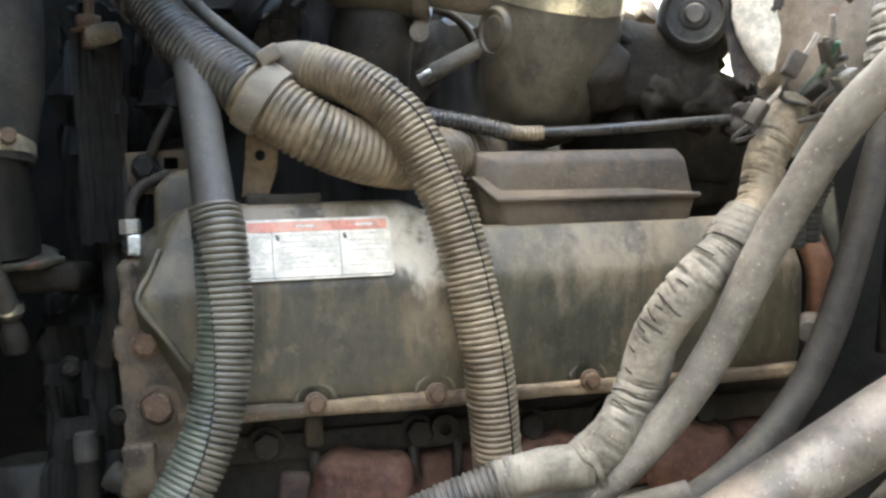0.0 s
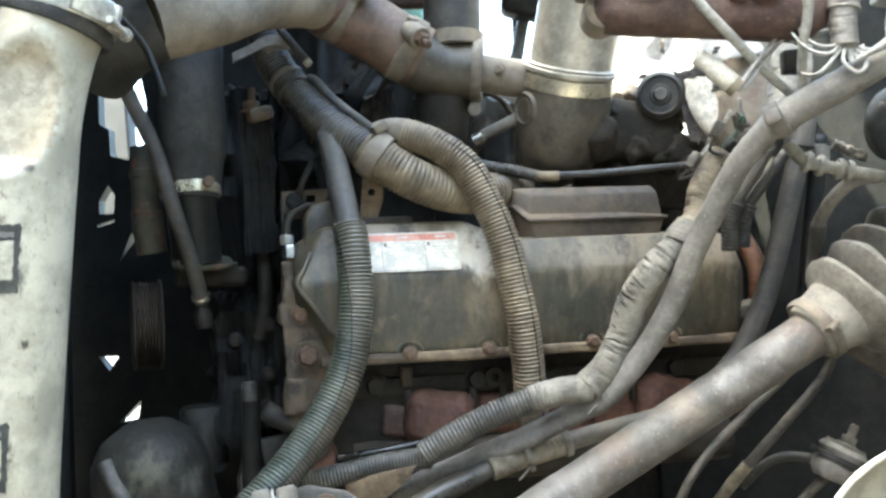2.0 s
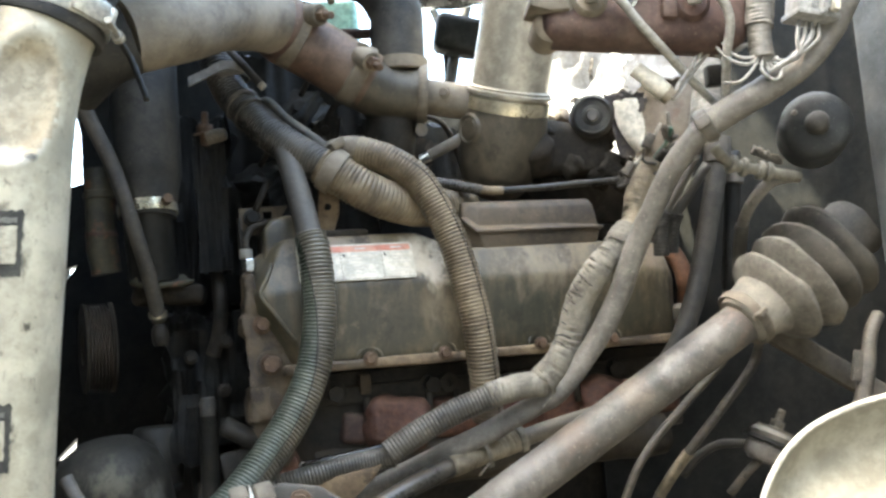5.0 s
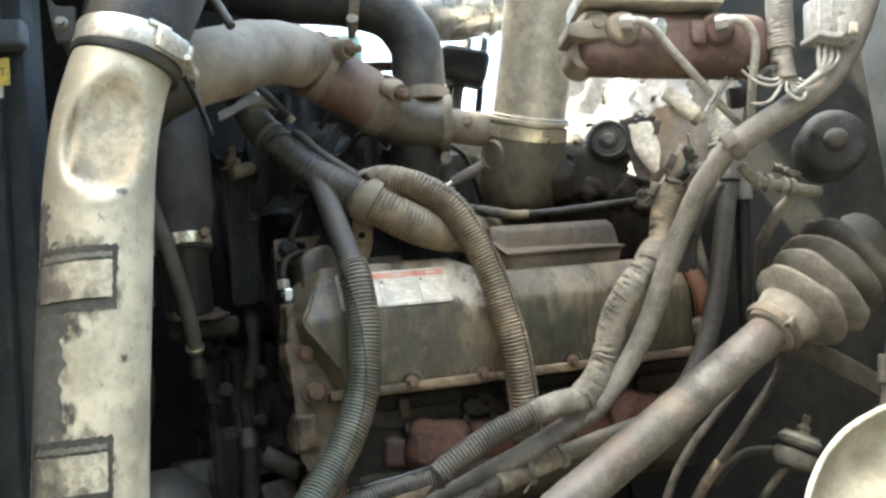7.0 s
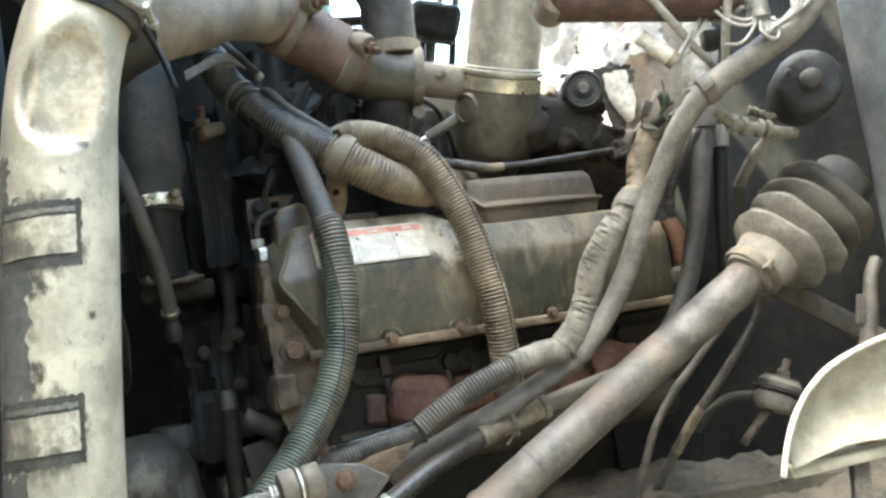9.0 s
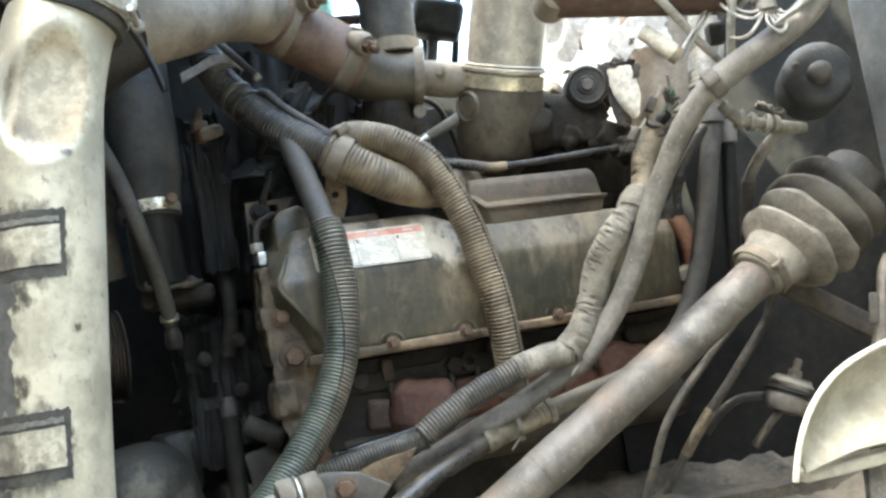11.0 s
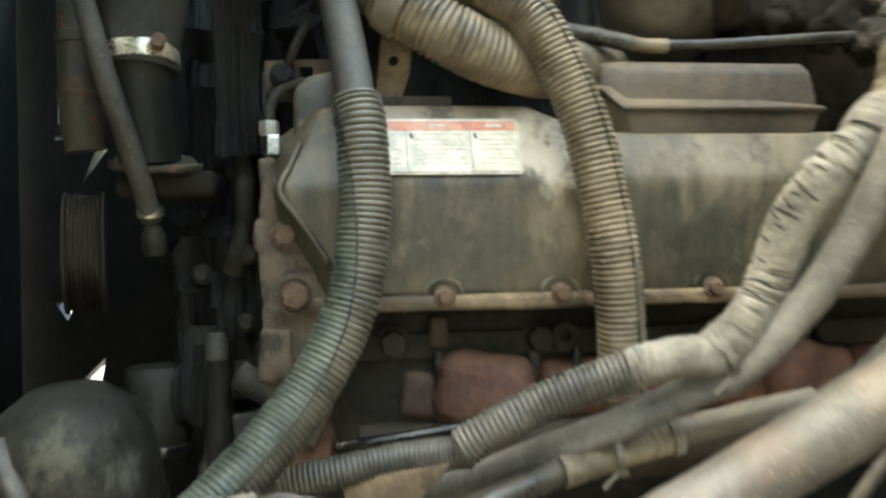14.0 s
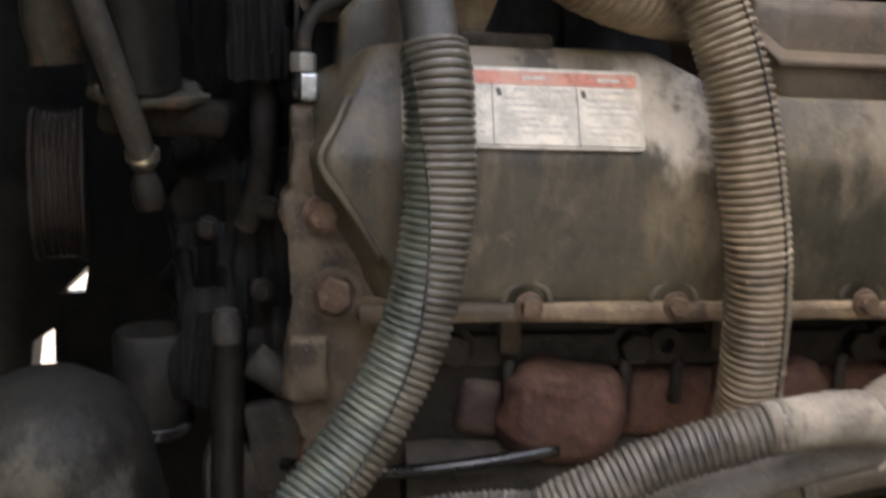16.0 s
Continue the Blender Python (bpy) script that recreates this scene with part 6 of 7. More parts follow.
def pipe_centre(z):
    k = max(i for i, p in enumerate(st) if p.z <= z or i == 0)
    k = min(k, len(st) - 2)
    return st[k].lerp(st[k + 1], (z - st[k].z) / (st[k + 1].z - st[k].z))


for v in pipe_bm.verts:
    c = pipe_centre(min(max(v.co.z, 0.81), 1.378))
    out = v.co - c
    if out.dot(face_way) > 0 and 1.24 < v.co.z < 1.39:
        q = ((out.dot(right_way) + 0.001) / 0.0280) ** 2 + ((v.co.z - 1.308) / 0.0435) ** 2
        deep = PIPE_R - 0.0118 + 0.004 * q - 0.10 * out.dot(right_way) - 0.05 * (v.co.z - 1.308) + 0.0006 * noise.noise(v.co * 160)
        if q < 1.0 and out.dot(face_way) > deep:
            v.co += face_way * (deep - out.dot(face_way)) * (lambda s: s * s * (3 - 2 * s))(min(1.0, (1.0 - q) / 0.58))
        elif q < 1.35:
            v.co += face_way * 0.0012 * (1.35 - q) / 0.35 * min(1.0, (q - 1.0) / 0.12)
pipe_ob = part("pipe", pipe_bm, M["alu"], charge)
pipe_ob.data.materials.append(M["dent"])
for face in pipe_ob.data.polygons:
    out = face.center - pipe_centre(min(max(face.center.z, 0.81), 1.378))
    q = ((out.dot(right_way) + 0.001) / 0.0280) ** 2 + ((face.center.z - 1.308) / 0.0435) ** 2
    if out.dot(face_way) > 0 and q + 0.30 * noise.noise(face.center * 130) + 0.12 * noise.noise(face.center * 420) < 0.80:
        face.material_index = 1


def wrapped_pad(z, wide, high, out, shift, jag=0.0, seed=0.0):
    """A thin pad that follows the pipe's round face."""
    bm = bmesh.new()
    layers = []
    for r in (PIPE_R - 0.001, PIPE_R + out):
        grid = []
        for i in range(25):
            x = (i / 24 - 0.5) * wide + shift
            row = []
            for j in range(17):
                y = (j / 16 - 0.5) * high
                jx = jag * noise.noise(Vector((y * 260, i * 0.2, seed))) * max(0.0, abs(i / 24 - 0.5) - 0.38) / 0.12
                jy = jag * noise.noise(Vector((x * 260, j * 0.2, seed + 4))) * max(0.0, abs(j / 16 - 0.5) - 0.38) / 0.12
                a = (x + jx) / PIPE_R
                row.append(bm.verts.new(pipe_centre(z + y + jy) + (face_way * math.cos(a) + right_way * math.sin(a)) * r))
            grid.append(row)
        layers.append(grid)
    low, high_ = layers
    for i in range(24):
        for j in range(16):
            bm.faces.new((high_[i][j], high_[i + 1][j], high_[i + 1][j + 1], high_[i][j + 1]))
    rim = [(i, 0) for i in range(25)] + [(24, j) for j in range(1, 17)] + [(i, 16) for i in range(23, -1, -1)] + [(0, j) for j in range(15, 0, -1)]
    for (i, j), (k, l) in zip(rim, rim[1:] + rim[:1]):
        bm.faces.new((high_[i][j], high_[k][l], low[k][l], low[i][j]))
    bmesh.ops.recalc_face_normals(bm, faces=bm.faces)
    return bm


for z in (1.2135, 1.0915):
    part("scorched_border", wrapped_pad(z, 0.0580, 0.0420, 0.0005, -0.0193, 0.0016, z), M["scorch"], charge, "burnt dark border")
    part("raised_pad", wrapped_pad(z - 0.0010, 0.0500, 0.0240, 0.0015, -0.0188, 0.0009, z + 1), M["pad"], charge, "pale scraped pad")
    part("upper_ledge", wrapped_pad(z + 0.0148, 0.0480, 0.0034, 0.0010, -0.0182, 0.0022, z + 2), M["bare"], charge, "scraped ledge above the pad")
for z, high, wide, shift in ((1.155, 0.082, 0.034, -0.0395), (1.214, 0.050, 0.022, -0.0420), (1.092, 0.046, 0.024, -0.0410), (1.025, 0.085, 0.030, -0.0415), (1.252, 0.030, 0.014, -0.0460)):
    part("dirt_film", wrapped_pad(z, wide, high, 0.00035, shift, 0.0060, z), M["film"], charge, "grey film of dirt with a ragged edge")
CLAMP_AT, CLAMP_WAY = Vector((-0.2622, 0.2560, 1.3800)), Vector((0.025, 0.010, 0.10)).normalized()
tclamp = thing("hose_clamp", "bright stainless T-bolt band clamp on the aluminium pipe", "hose clamp", CLAMP_AT, "hose clamps")
clamp_m = along(CLAMP_AT, CLAMP_AT + CLAMP_WAY)
part("band", lathe([(0.0368, -0.0085), (0.0383, -0.0090), (0.0391, -0.0070), (0.0383, 0.0), (0.0391, 0.0070), (0.0383, 0.0090), (0.0368, 0.0085)], 56, clamp_m, close=True), M["band"], tclamp)


def round_clamp(turn, out):
    """A pose on the band: x along it, y outwards, z along the pipe; turn from the face that the yard sees."""
    far = (face_way - CLAMP_WAY * face_way.dot(CLAMP_WAY)).normalized()
    far = Matrix.Rotation(radians(turn), 3, CLAMP_WAY) @ far
    m = Matrix((CLAMP_WAY.cross(far) * -1, far, CLAMP_WAY)).transposed().to_4x4()
    m.translation = CLAMP_AT + far * (0.0383 + out)
    return m


part("bridge", rough_up(block((0.029, 0.0045, 0.0165), round_clamp(38, 0.0010), 0.0016), 0.0003, 150), M["band"], tclamp, "bright saddle of the clamp")
part("saddle_lip", block((0.017, 0.0028, 0.0040), round_clamp(20, 0.0006) @ pose(0, 0, 0.0080), 0.0008), M["band"], tclamp)
trunnion = part("trunnion", lathe([(0.0, -0.008), (0.0034, -0.008), (0.0038, -0.006), (0.0038, 0.006), (0.0034, 0.008), (0.0, 0.008)], 18, round_clamp(66, 0.0020)), M["band"], tclamp)
part("bolt", lathe([(0.0, -0.014), (0.0046, -0.014), (0.0046, -0.009), (0.0026, -0.009), (0.0026, 0.016), (0.0, 0.016)], 12, round_clamp(72, 0.0045) @ pose(0, 0, -0.005, 0, 90, 0)), M["bolt"], trunnion)
neck = thing("rubber_elbow", "black rubber elbow hose on top of the aluminium pipe", "hose", (-0.26, 0.27, 1.42))
part("hose", rough_up(pipe([(-0.2655, 0.2548, 1.372), (-0.2565, 0.258, 1.398), (-0.243, 0.275, 1.44), (-0.243, 0.32, 1.48), (-0.27, 0.41, 1.505), (-0.33, 0.50, 1.51)], 0.0362, 0.008, 36), 0.001, 20), M["rubber"], neck)

part("lip", lathe([(0.0335, -0.0045), (0.0375, -0.004), (0.0385, 0.0), (0.0381, 0.004), (0.0335, 0.0045)], 44, along((-0.2658, 0.2549, 1.3690), (-0.2622, 0.2560, 1.3800)), close=True), M["rubber"], neck, "black rubber lip below the clamp")

strap = thing("vent_hose", "thin black vent hose hanging behind the aluminium pipe", "hose", (-0.25, 0.34, 1.36))
part("hose", pipe([(-0.250, 0.290, 1.398), (-0.241, 0.310, 1.385), (-0.235, 0.328, 1.373), (-0.229, 0.332, 1.356), (-0.223, 0.334, 1.335)], 0.0024, 0.004, 14), M["oily"], strap)

radiator = thing("radiator", "dark blue-grey radiator end tank with a yellow sticker", "radiator", (-0.62, 0.54, 1.0))
part("tank", rough_up(block((0.50, 0.06, 1.0), pose(-0.68, 0.55, 1.15), 0.008), 0.001, 20), M["dark_blue"], radiator)
part("side_rib", block((0.020, 0.02, 0.98), pose(-0.46, 0.512, 1.15), 0.004), M["dark_blue"], radiator)
part("sticker", block((0.06, 0.001, 0.028), pose(-0.468, 0.4995, 1.468), 0), M["yellow"], radiator, "yellow sticker")
part("sticker_foot", block((0.05, 0.001, 0.012), pose(-0.470, 0.4995, 1.4475), 0), M["paper"], radiator, "faded lower line of the sticker")
part("upper_ledge", rough_up(block((0.46, 0.022, 0.028), pose(-0.654, 0.510, 1.509), 0.005, 3), 0.0008, 30), M["wall"], radiator, "dusty ledge of the tank")
hook = part("bracket", rough_up(prism([(-0.382, 1.520), (-0.374, 1.508), (-0.357, 1.506), (-0.358, 1.473), (-0.375, 1.472), (-0.379, 1.490)], 0.006, pose(0, 0.448, 0) @ UPRIGHT, 0.001), 0.0006, 60), M["boot_black"], radiator, "sheet-metal bracket with a bolt")
part("bolt", hex_bolt(0.0048, 0.005), M["bolt"], hook, m=pose(-0.369, 0.447, 1.490, 90, 10, 0))
words = bpy.data.curves.new("lettering", "FONT")
words.body, words.size, words.extrude, words.align_x = "ANT", 0.012, 0.0002, "RIGHT"
words.materials.append(M["label_ink"])
lettering = new("lettering", words)
hang(lettering, radiator)
lettering.matrix_basis = pose(-0.4405, 0.4985, 1.464, 90, 0, 0)
tagged(lettering, "black capital letters on the sticker")


beyond = thing("water_pipe", "mottled rusty upright water pipe behind the slim hose", "pipe", (-0.365, 0.64, 1.30))
part("pipe", rough_up(pipe([(-0.368, 0.640, 1.352), (-0.368, 0.640, 1.31), (-0.369, 0.642, 1.27), (-0.366, 0.645, 1.235)], 0.0165, 0.005, 28), 0.0012, 60), M["mottled"], beyond)
part("collar", lathe([(0.0160, -0.005), (0.0182, -0.004), (0.0186, 0.0), (0.0182, 0.004), (0.0160, 0.005)], 30, pose(-0.368, 0.640, 1.322), close=True), M["mottled"], beyond)
part("bead", lathe([(0.0160, -0.003), (0.0176, -0.002), (0.0176, 0.002), (0.0160, 0.003)], 30, pose(-0.369, 0.642, 1.278), close=True), M["rail"], beyond)
pulley = thing("ribbed_pulley", "worn ribbed belt pulley in front of the engine", "pulley", (-0.385, 0.69, 1.165))
# dark wheel under bright rib rings: groove shade and rib highlights set by colour
part("wheel", lathe([(0.020, -0.017), (0.053, -0.017), (0.0545, -0.0145), (0.0505, -0.0132), (0.0505, 0.0132), (0.0545, 0.0148), (0.0545, 0.017), (0.020, 0.017)], 64, pose(-0.399, 0.700, 1.155, 0, 90, 26) @ Matrix.Scale(0.96, 4), close=True), M["dark_cast"], pulley)
for i in range(7):
    c = -0.0111 + i * 0.0037
    part("rib", lathe([(0.0503, c - 0.0012), (0.0534, c - 0.0005), (0.0538, c), (0.0534, c + 0.0005), (0.0503, c + 0.0012)], 64, pose(-0.399, 0.700, 1.155, 0, 90, 26) @ Matrix.Scale(0.96, 4), close=True), M["pulley"], pulley)
part("hub", lathe([(0.0, 0.016), (0.021, 0.016), (0.021, -0.012), (0.0, -0.012)], 28, pose(-0.399, 0.700, 1.155, 0, 90, 26)), M["dark"], pulley)

lower_dark = thing("water_pump", "dark water pump casting behind the pulley", "water pump", (-0.27, 0.72, 1.1))
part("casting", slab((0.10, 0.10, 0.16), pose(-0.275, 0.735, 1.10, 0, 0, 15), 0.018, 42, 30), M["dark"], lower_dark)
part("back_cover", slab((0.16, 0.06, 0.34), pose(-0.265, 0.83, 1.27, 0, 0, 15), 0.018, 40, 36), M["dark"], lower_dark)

part("bypass_pipe", rough_up(pipe([(-0.255, 0.690, 1.235), (-0.250, 0.680, 1.200), (-0.252, 0.678, 1.165), (-0.262, 0.680, 1.135)], 0.0085, 0.005, 16), 0.001, 60), M["dark_cast"], lower_dark, "dark bypass pipe")
for x, y, z in ((-0.245, 0.672, 1.150), (-0.285, 0.672, 1.135), (-0.250, 0.676, 1.095), (-0.268, 0.672, 1.062)):
    part("pump_bolt", hex_bolt(0.006, 0.006), M["dark_cast"], lower_dark, m=pose(x, y, z, 90, 20, 15))
dome = thing("alternator", "dusty dark rounded alternator housing", "alternator", (-0.335, 0.60, 1.0))
part("housing", rough_up(lathe([(0.0, 0.074), (0.028, 0.071), (0.048, 0.056), (0.058, 0.034), (0.061, 0.0), (0.061, -0.09), (0.0, -0.09)], 36, pose(-0.350, 0.590, 0.985, 8, 0, 0)), 0.002, 25), M["dome"], dome)
part("lever", rough_up(pipe([(-0.376, 0.536, 1.028), (-0.366, 0.531, 1.012), (-0.352, 0.524, 0.992), (-0.338, 0.520, 0.965)], 0.0072, 0.004, 16), 0.001, 60), M["rubber_grey"], dome, "dusty pale lever on the housing")
part("rim_ring", lathe([(0.0595, -0.03), (0.0645, -0.028), (0.0645, -0.012), (0.0595, -0.010)], 36, pose(-0.350, 0.590, 0.985, 8, 0, 0), close=True), M["oily"], dome)

pan = thing("filter_canister", "dark canister with a bright lower edge", "filter", (-0.295, 0.68, 1.0))
part("body", rough_up(lathe([(0.0, -0.034), (0.020, -0.032), (0.0255, -0.024), (0.027, -0.010), (0.027, 0.036), (0.024, 0.040), (0.0, 0.041)], 30, pose(-0.331, 0.690, 1.020)), 0.001, 30), M["dome"], pan)
part("rim", lathe([(0.0205, -0.0345), (0.0245, -0.0305), (0.0270, -0.0245), (0.0255, -0.0235), (0.0195, -0.0315)], 30, pose(-0.331, 0.690, 1.020), close=True), M["chrome"], pan)
stub = thing("heater_pipe", "dusty grey metal pipe stub with a hose beside the gear case", "pipe", (-0.235, 0.62, 1.03))
part("hose", pipe([(-0.261, 0.645, 1.085), (-0.262, 0.645, 1.05), (-0.263, 0.645, 1.02), (-0.264, 0.645, 0.95)], 0.0105, 0.006, 16), M["oily"], stub)
part("tip", lathe([(0.0, 0.012), (0.007, 0.012), (0.009, 0.006), (0.009, -0.008), (0.0, -0.008)], 18, pose(-0.261, 0.640, 1.078)), M["boot_black"], stub)
part("branch", pipe([(-0.208, 0.645, 1.036), (-0.226, 0.645, 1.046), (-0.246, 0.645, 1.058)], 0.011, 0.005, 16), M["rubber"], stub)
part("plate", rough_up(block((0.038, 0.012, 0.06), pose(-0.232, 0.655, 1.000, 0, -10, 15), 0.004), 0.001, 40), M["rubber"], stub)

chrome_line = thing("steel_line", "dull steel coolant line under the exhaust manifold", "pipe", (-0.1, 0.60, 1.02))
part("line", pipe([(-0.150, 0.648, 1.0495), (-0.134, 0.652, 1.0500), (-0.112, 0.658, 1.0505), (-0.084, 0.666, 1.0510)], 0.0036, 0.006, 18), M["pulley"], chrome_line)
part("lower_line", pipe([ENG @ Vector(p) for p in ((-0.21, 0.050, -0.108), (-0.16, 0.016, -0.100), (-0.12, 0.010, -0.096), (-0.085, 0.010, -0.092), (-0.055, 0.012, -0.088))], 0.0040, 0.006, 18), M["dark_shine"], chrome_line, "oily dark lower pipe")
for x, y in ((-0.126, 0.654), (-0.104, 0.660)):
    part("collar", lathe([(0.003, -0.004), (0.0056, -0.004), (0.0056, 0.004), (0.003, 0.004)], 6, along((x, y, 1.0503), (x + 0.02, y + 0.0055, 1.0507)), close=True), M["bolt"], chrome_line)

clip_low = thing("harness_bracket", "dusty chassis bracket plate with a threaded rod, thick washers and nuts", "bracket", (-0.2, 0.44, 0.96))
ROD_AT, ROD_WAY = Vector((-0.187, 0.428, 1.0035)), Vector((0.95, 0.30, 0.08)).normalized()
rod_m = along(ROD_AT, ROD_AT + ROD_WAY)
part("washer", rough_up(lathe([(0.006, -0.0085), (0.0165, -0.0085), (0.0180, -0.0065), (0.0180, 0.0040), (0.0160, 0.0060), (0.006, 0.0060)], 32, rod_m, close=True), 0.0008, 70), M["clay"], clip_low)
part("washer", lathe([(0.006, 0.0070), (0.0176, 0.0070), (0.0176, 0.0092), (0.006, 0.0092)], 32, rod_m, close=True), M["band"], clip_low, "bright thin washer")
part("washer", rough_up(lathe([(0.006, 0.0110), (0.0150, 0.0110), (0.0172, 0.0130), (0.0172, 0.0260), (0.0150, 0.0280), (0.006, 0.0280)], 32, rod_m, close=True), 0.0008, 70), M["clay"], clip_low)
for k in (-0.0125, -0.0165):
    part("nut", lathe([(0.004, k - 0.0018), (0.0088, k - 0.0016), (0.0094, k), (0.0088, k + 0.0016), (0.004, k + 0.0018)], 6, rod_m, close=True), M["bolt"], clip_low)
part("thread", lathe([(0.0058, -0.030)] + [(0.0058 - 0.0010 * (i % 2), -0.0295 + i * 0.0012) for i in range(12)] + [(0.0058, -0.014)], 18, rod_m), M["bolt"], clip_low, "bright thread")
part("rod", pipe([ROD_AT - ROD_WAY * 0.022, (-0.218, 0.420, 1.002), (-0.260, 0.390, 0.997), (-0.298, 0.360, 0.992), (-0.40, 0.28, 0.975)], 0.0046, 0.008, 14), M["grey_hose"], clip_low)
part("strap", block((0.0035, 0.008, 0.085), pose(-0.179, 0.430, 0.972, 0, 2, 0), 0.001), M["band"], clip_low, "bright metal strap")
part("strap_foot", ribbed([(-0.183, 0.432, 0.945), (-0.184, 0.434, 0.925), (-0.186, 0.436, 0.900)], 0.0085, 0.0034, 0.0014, 16, 31.0), M["rubber_grey"], clip_low, "ribbed sleeve under the strap")
part("plate", rough_up(prism([(-0.178, 1.012), (-0.156, 1.016), (-0.126, 1.012), (-0.100, 0.996), (-0.118, 0.976), (-0.150, 0.953), (-0.172, 0.950), (-0.180, 0.975)], 0.008, pose(0, 0.456, 0) @ UPRIGHT, 0.003), 0.0025, 40), M["rubber_grey"], clip_low)
part("tan_plate", rough_up(prism([(-0.142, 1.004), (-0.070, 1.016), (-0.078, 1.004), (-0.108, 0.978), (-0.135, 0.984)], 0.006, pose(0, 0.535, 0) @ UPRIGHT, 0.002), 0.001, 40), M["rim"], clip_low, "tan plate")
part("plate_nut", hex_bolt(0.0075, 0.007), M["rust_bolt"], clip_low, m=pose(-0.140, 0.454, 1.001, 90, 0, 0))

# ---- rail, fuel pipes, wiring at the upper end ----
rail = thing("fuel_rail", "rust-brown cast rail with round bosses and a pale ridged top", "rail", (0.18, 0.425, 1.37))
rail_m = pose(0.1801, 0.4249, 1.4070, 0, 5.5, 2) @ Matrix.Scale(0.90, 4)
casting = part("casting", rough_up(block((0.212, 0.055, 0.066), rail_m @ pose(0.020, 0, 0), 0.022, 5), 0.0015, 40), M["rail"], rail)
top_plate = part("top_plate", rough_up(block((0.150, 0.07, 0.018), rail_m @ pose(-0.008, -0.006, 0.041), 0.003), 0.001, 40), M["cast"], rail, "pale dusty top plate")
for i in range(6):
    part("top_ridge", block((0.004, 0.072, 0.006), rail_m @ pose(-0.07 + i * 0.024, -0.007, 0.050), 0.001), M["cast"], top_plate)
part("end_shield", rough_up(prism([(-0.016, 0.010), (0.010, 0.014), (0.022, 0.008), (0.022, -0.006), (0.004, -0.008), (-0.018, -0.004)], 0.045, rail_m @ pose(-0.081, 0.012, 0.002) @ pose(0, 0, 0, 90, 0, 0), 0.003, 2), 0.001, 50), M["clay"], rail, "bent end shield")
part("end_disc", rough_up(lathe([(0.0, 0.010), (0.012, 0.0095), (0.0165, 0.006), (0.0175, -0.004), (0.0175, -0.03)], 28, rail_m @ pose(-0.074, -0.006, -0.014, 90, 0, 0)), 0.001, 50), M["clay"], rail, "rounded end boss")
for x, coat in ((-0.035, "clay"), (0.066, "rail")):
    part("boss", rough_up(lathe([(0.0, 0.012), (0.014, 0.012), (0.018, 0.008), (0.019, 0.0), (0.019, -0.02)], 26, rail_m @ pose(x - 0.004, -0.022, 0.008, 90, 0, 0)), 0.0006, 60), M[coat], rail)
part("lug_boss", rough_up(lathe([(0.0, 0.010), (0.016, 0.010), (0.020, 0.004), (0.020, -0.02)], 26, rail_m @ pose(-0.066, -0.018, 0.010, 90, 0, 0)), 0.001, 60), M["clay"], rail)
part("plated_nut", hex_bolt(0.0075, 0.007), M["chrome"], casting, "bright plated nut", m=rail_m @ pose(-0.001, -0.028, 0.010, 90, 10, 0))
part("rail_bolt", hex_bolt(0.0075, 0.006), M["clay"], casting, m=rail_m @ pose(-0.066, -0.028, 0.012, 90, 20, 0))
part("low_nut", block((0.016, 0.014, 0.026), rail_m @ pose(0.040, -0.028, 0.004), 0.004), M["rail"], rail)
for pts in ([(0.1468, 0.387, 1.4183), (0.1585, 0.3834, 1.4178), (0.172, 0.387, 1.4097), (0.1891, 0.396, 1.3908), (0.214, 0.4128, 1.3698), (0.2434, 0.438, 1.3485), (0.2714, 0.4606, 1.3312)],
            [(0.236, 0.387, 1.4102), (0.2486, 0.3816, 1.4102), (0.2603, 0.3852, 1.4025), (0.2666, 0.3924, 1.3863), (0.2667, 0.4091, 1.3616), (0.2715, 0.4324, 1.34), (0.2791, 0.4577, 1.3186)]):
    fuel = thing("fuel_pipe", "grey painted steel fuel pipe bending down from the rail", "pipe", pts[-1], "fuel pipes")
    part("line", pipe(pts, 0.0040, 0.004, 16), M["fuel_line"], fuel)
    part("nut", lathe([(0.0, -0.006), (0.0062, -0.006), (0.0075, -0.003), (0.0075, 0.005), (0.0, 0.005)], 6, along(pts[0], pts[1])), M["wire_white"], fuel)

plug = thing("wire_connector", "pale grey square wiring connector with white wires", "connector", (0.338, 0.40, 1.40))
plug_m = pose(0.3445, 0.40, 1.405, 0, 10, 8)
shell = part("shell", block((0.037, 0.026, 0.044), plug_m, 0.003), M["clear_grey"], plug)
part("latch", block((0.012, 0.010, 0.022), plug_m @ pose(0.010, -0.014, -0.004), 0.002), M["clear_grey"], shell)
part("collar", block((0.041, 0.030, 0.006), plug_m @ pose(0, 0, -0.018), 0.002), M["clear_grey"], plug)
part("rib", block((0.0025, 0.004, 0.036), plug_m @ pose(-0.006, -0.0135, 0.004), 0.0008), M["clear_grey"], shell)
part("latch_frame", block((0.004, 0.012, 0.020), plug_m @ pose(0.002, -0.015, -0.010), 0.001), M["clear_grey"], shell)
part("latch_frame", block((0.018, 0.006, 0.004), plug_m @ pose(0.010, -0.016, 0.004), 0.001), M["clear_grey"], shell)
part("latch_tooth", block((0.006, 0.008, 0.010), plug_m @ pose(0.011, -0.020, -0.012), 0.0012), M["white_plastic"], shell)
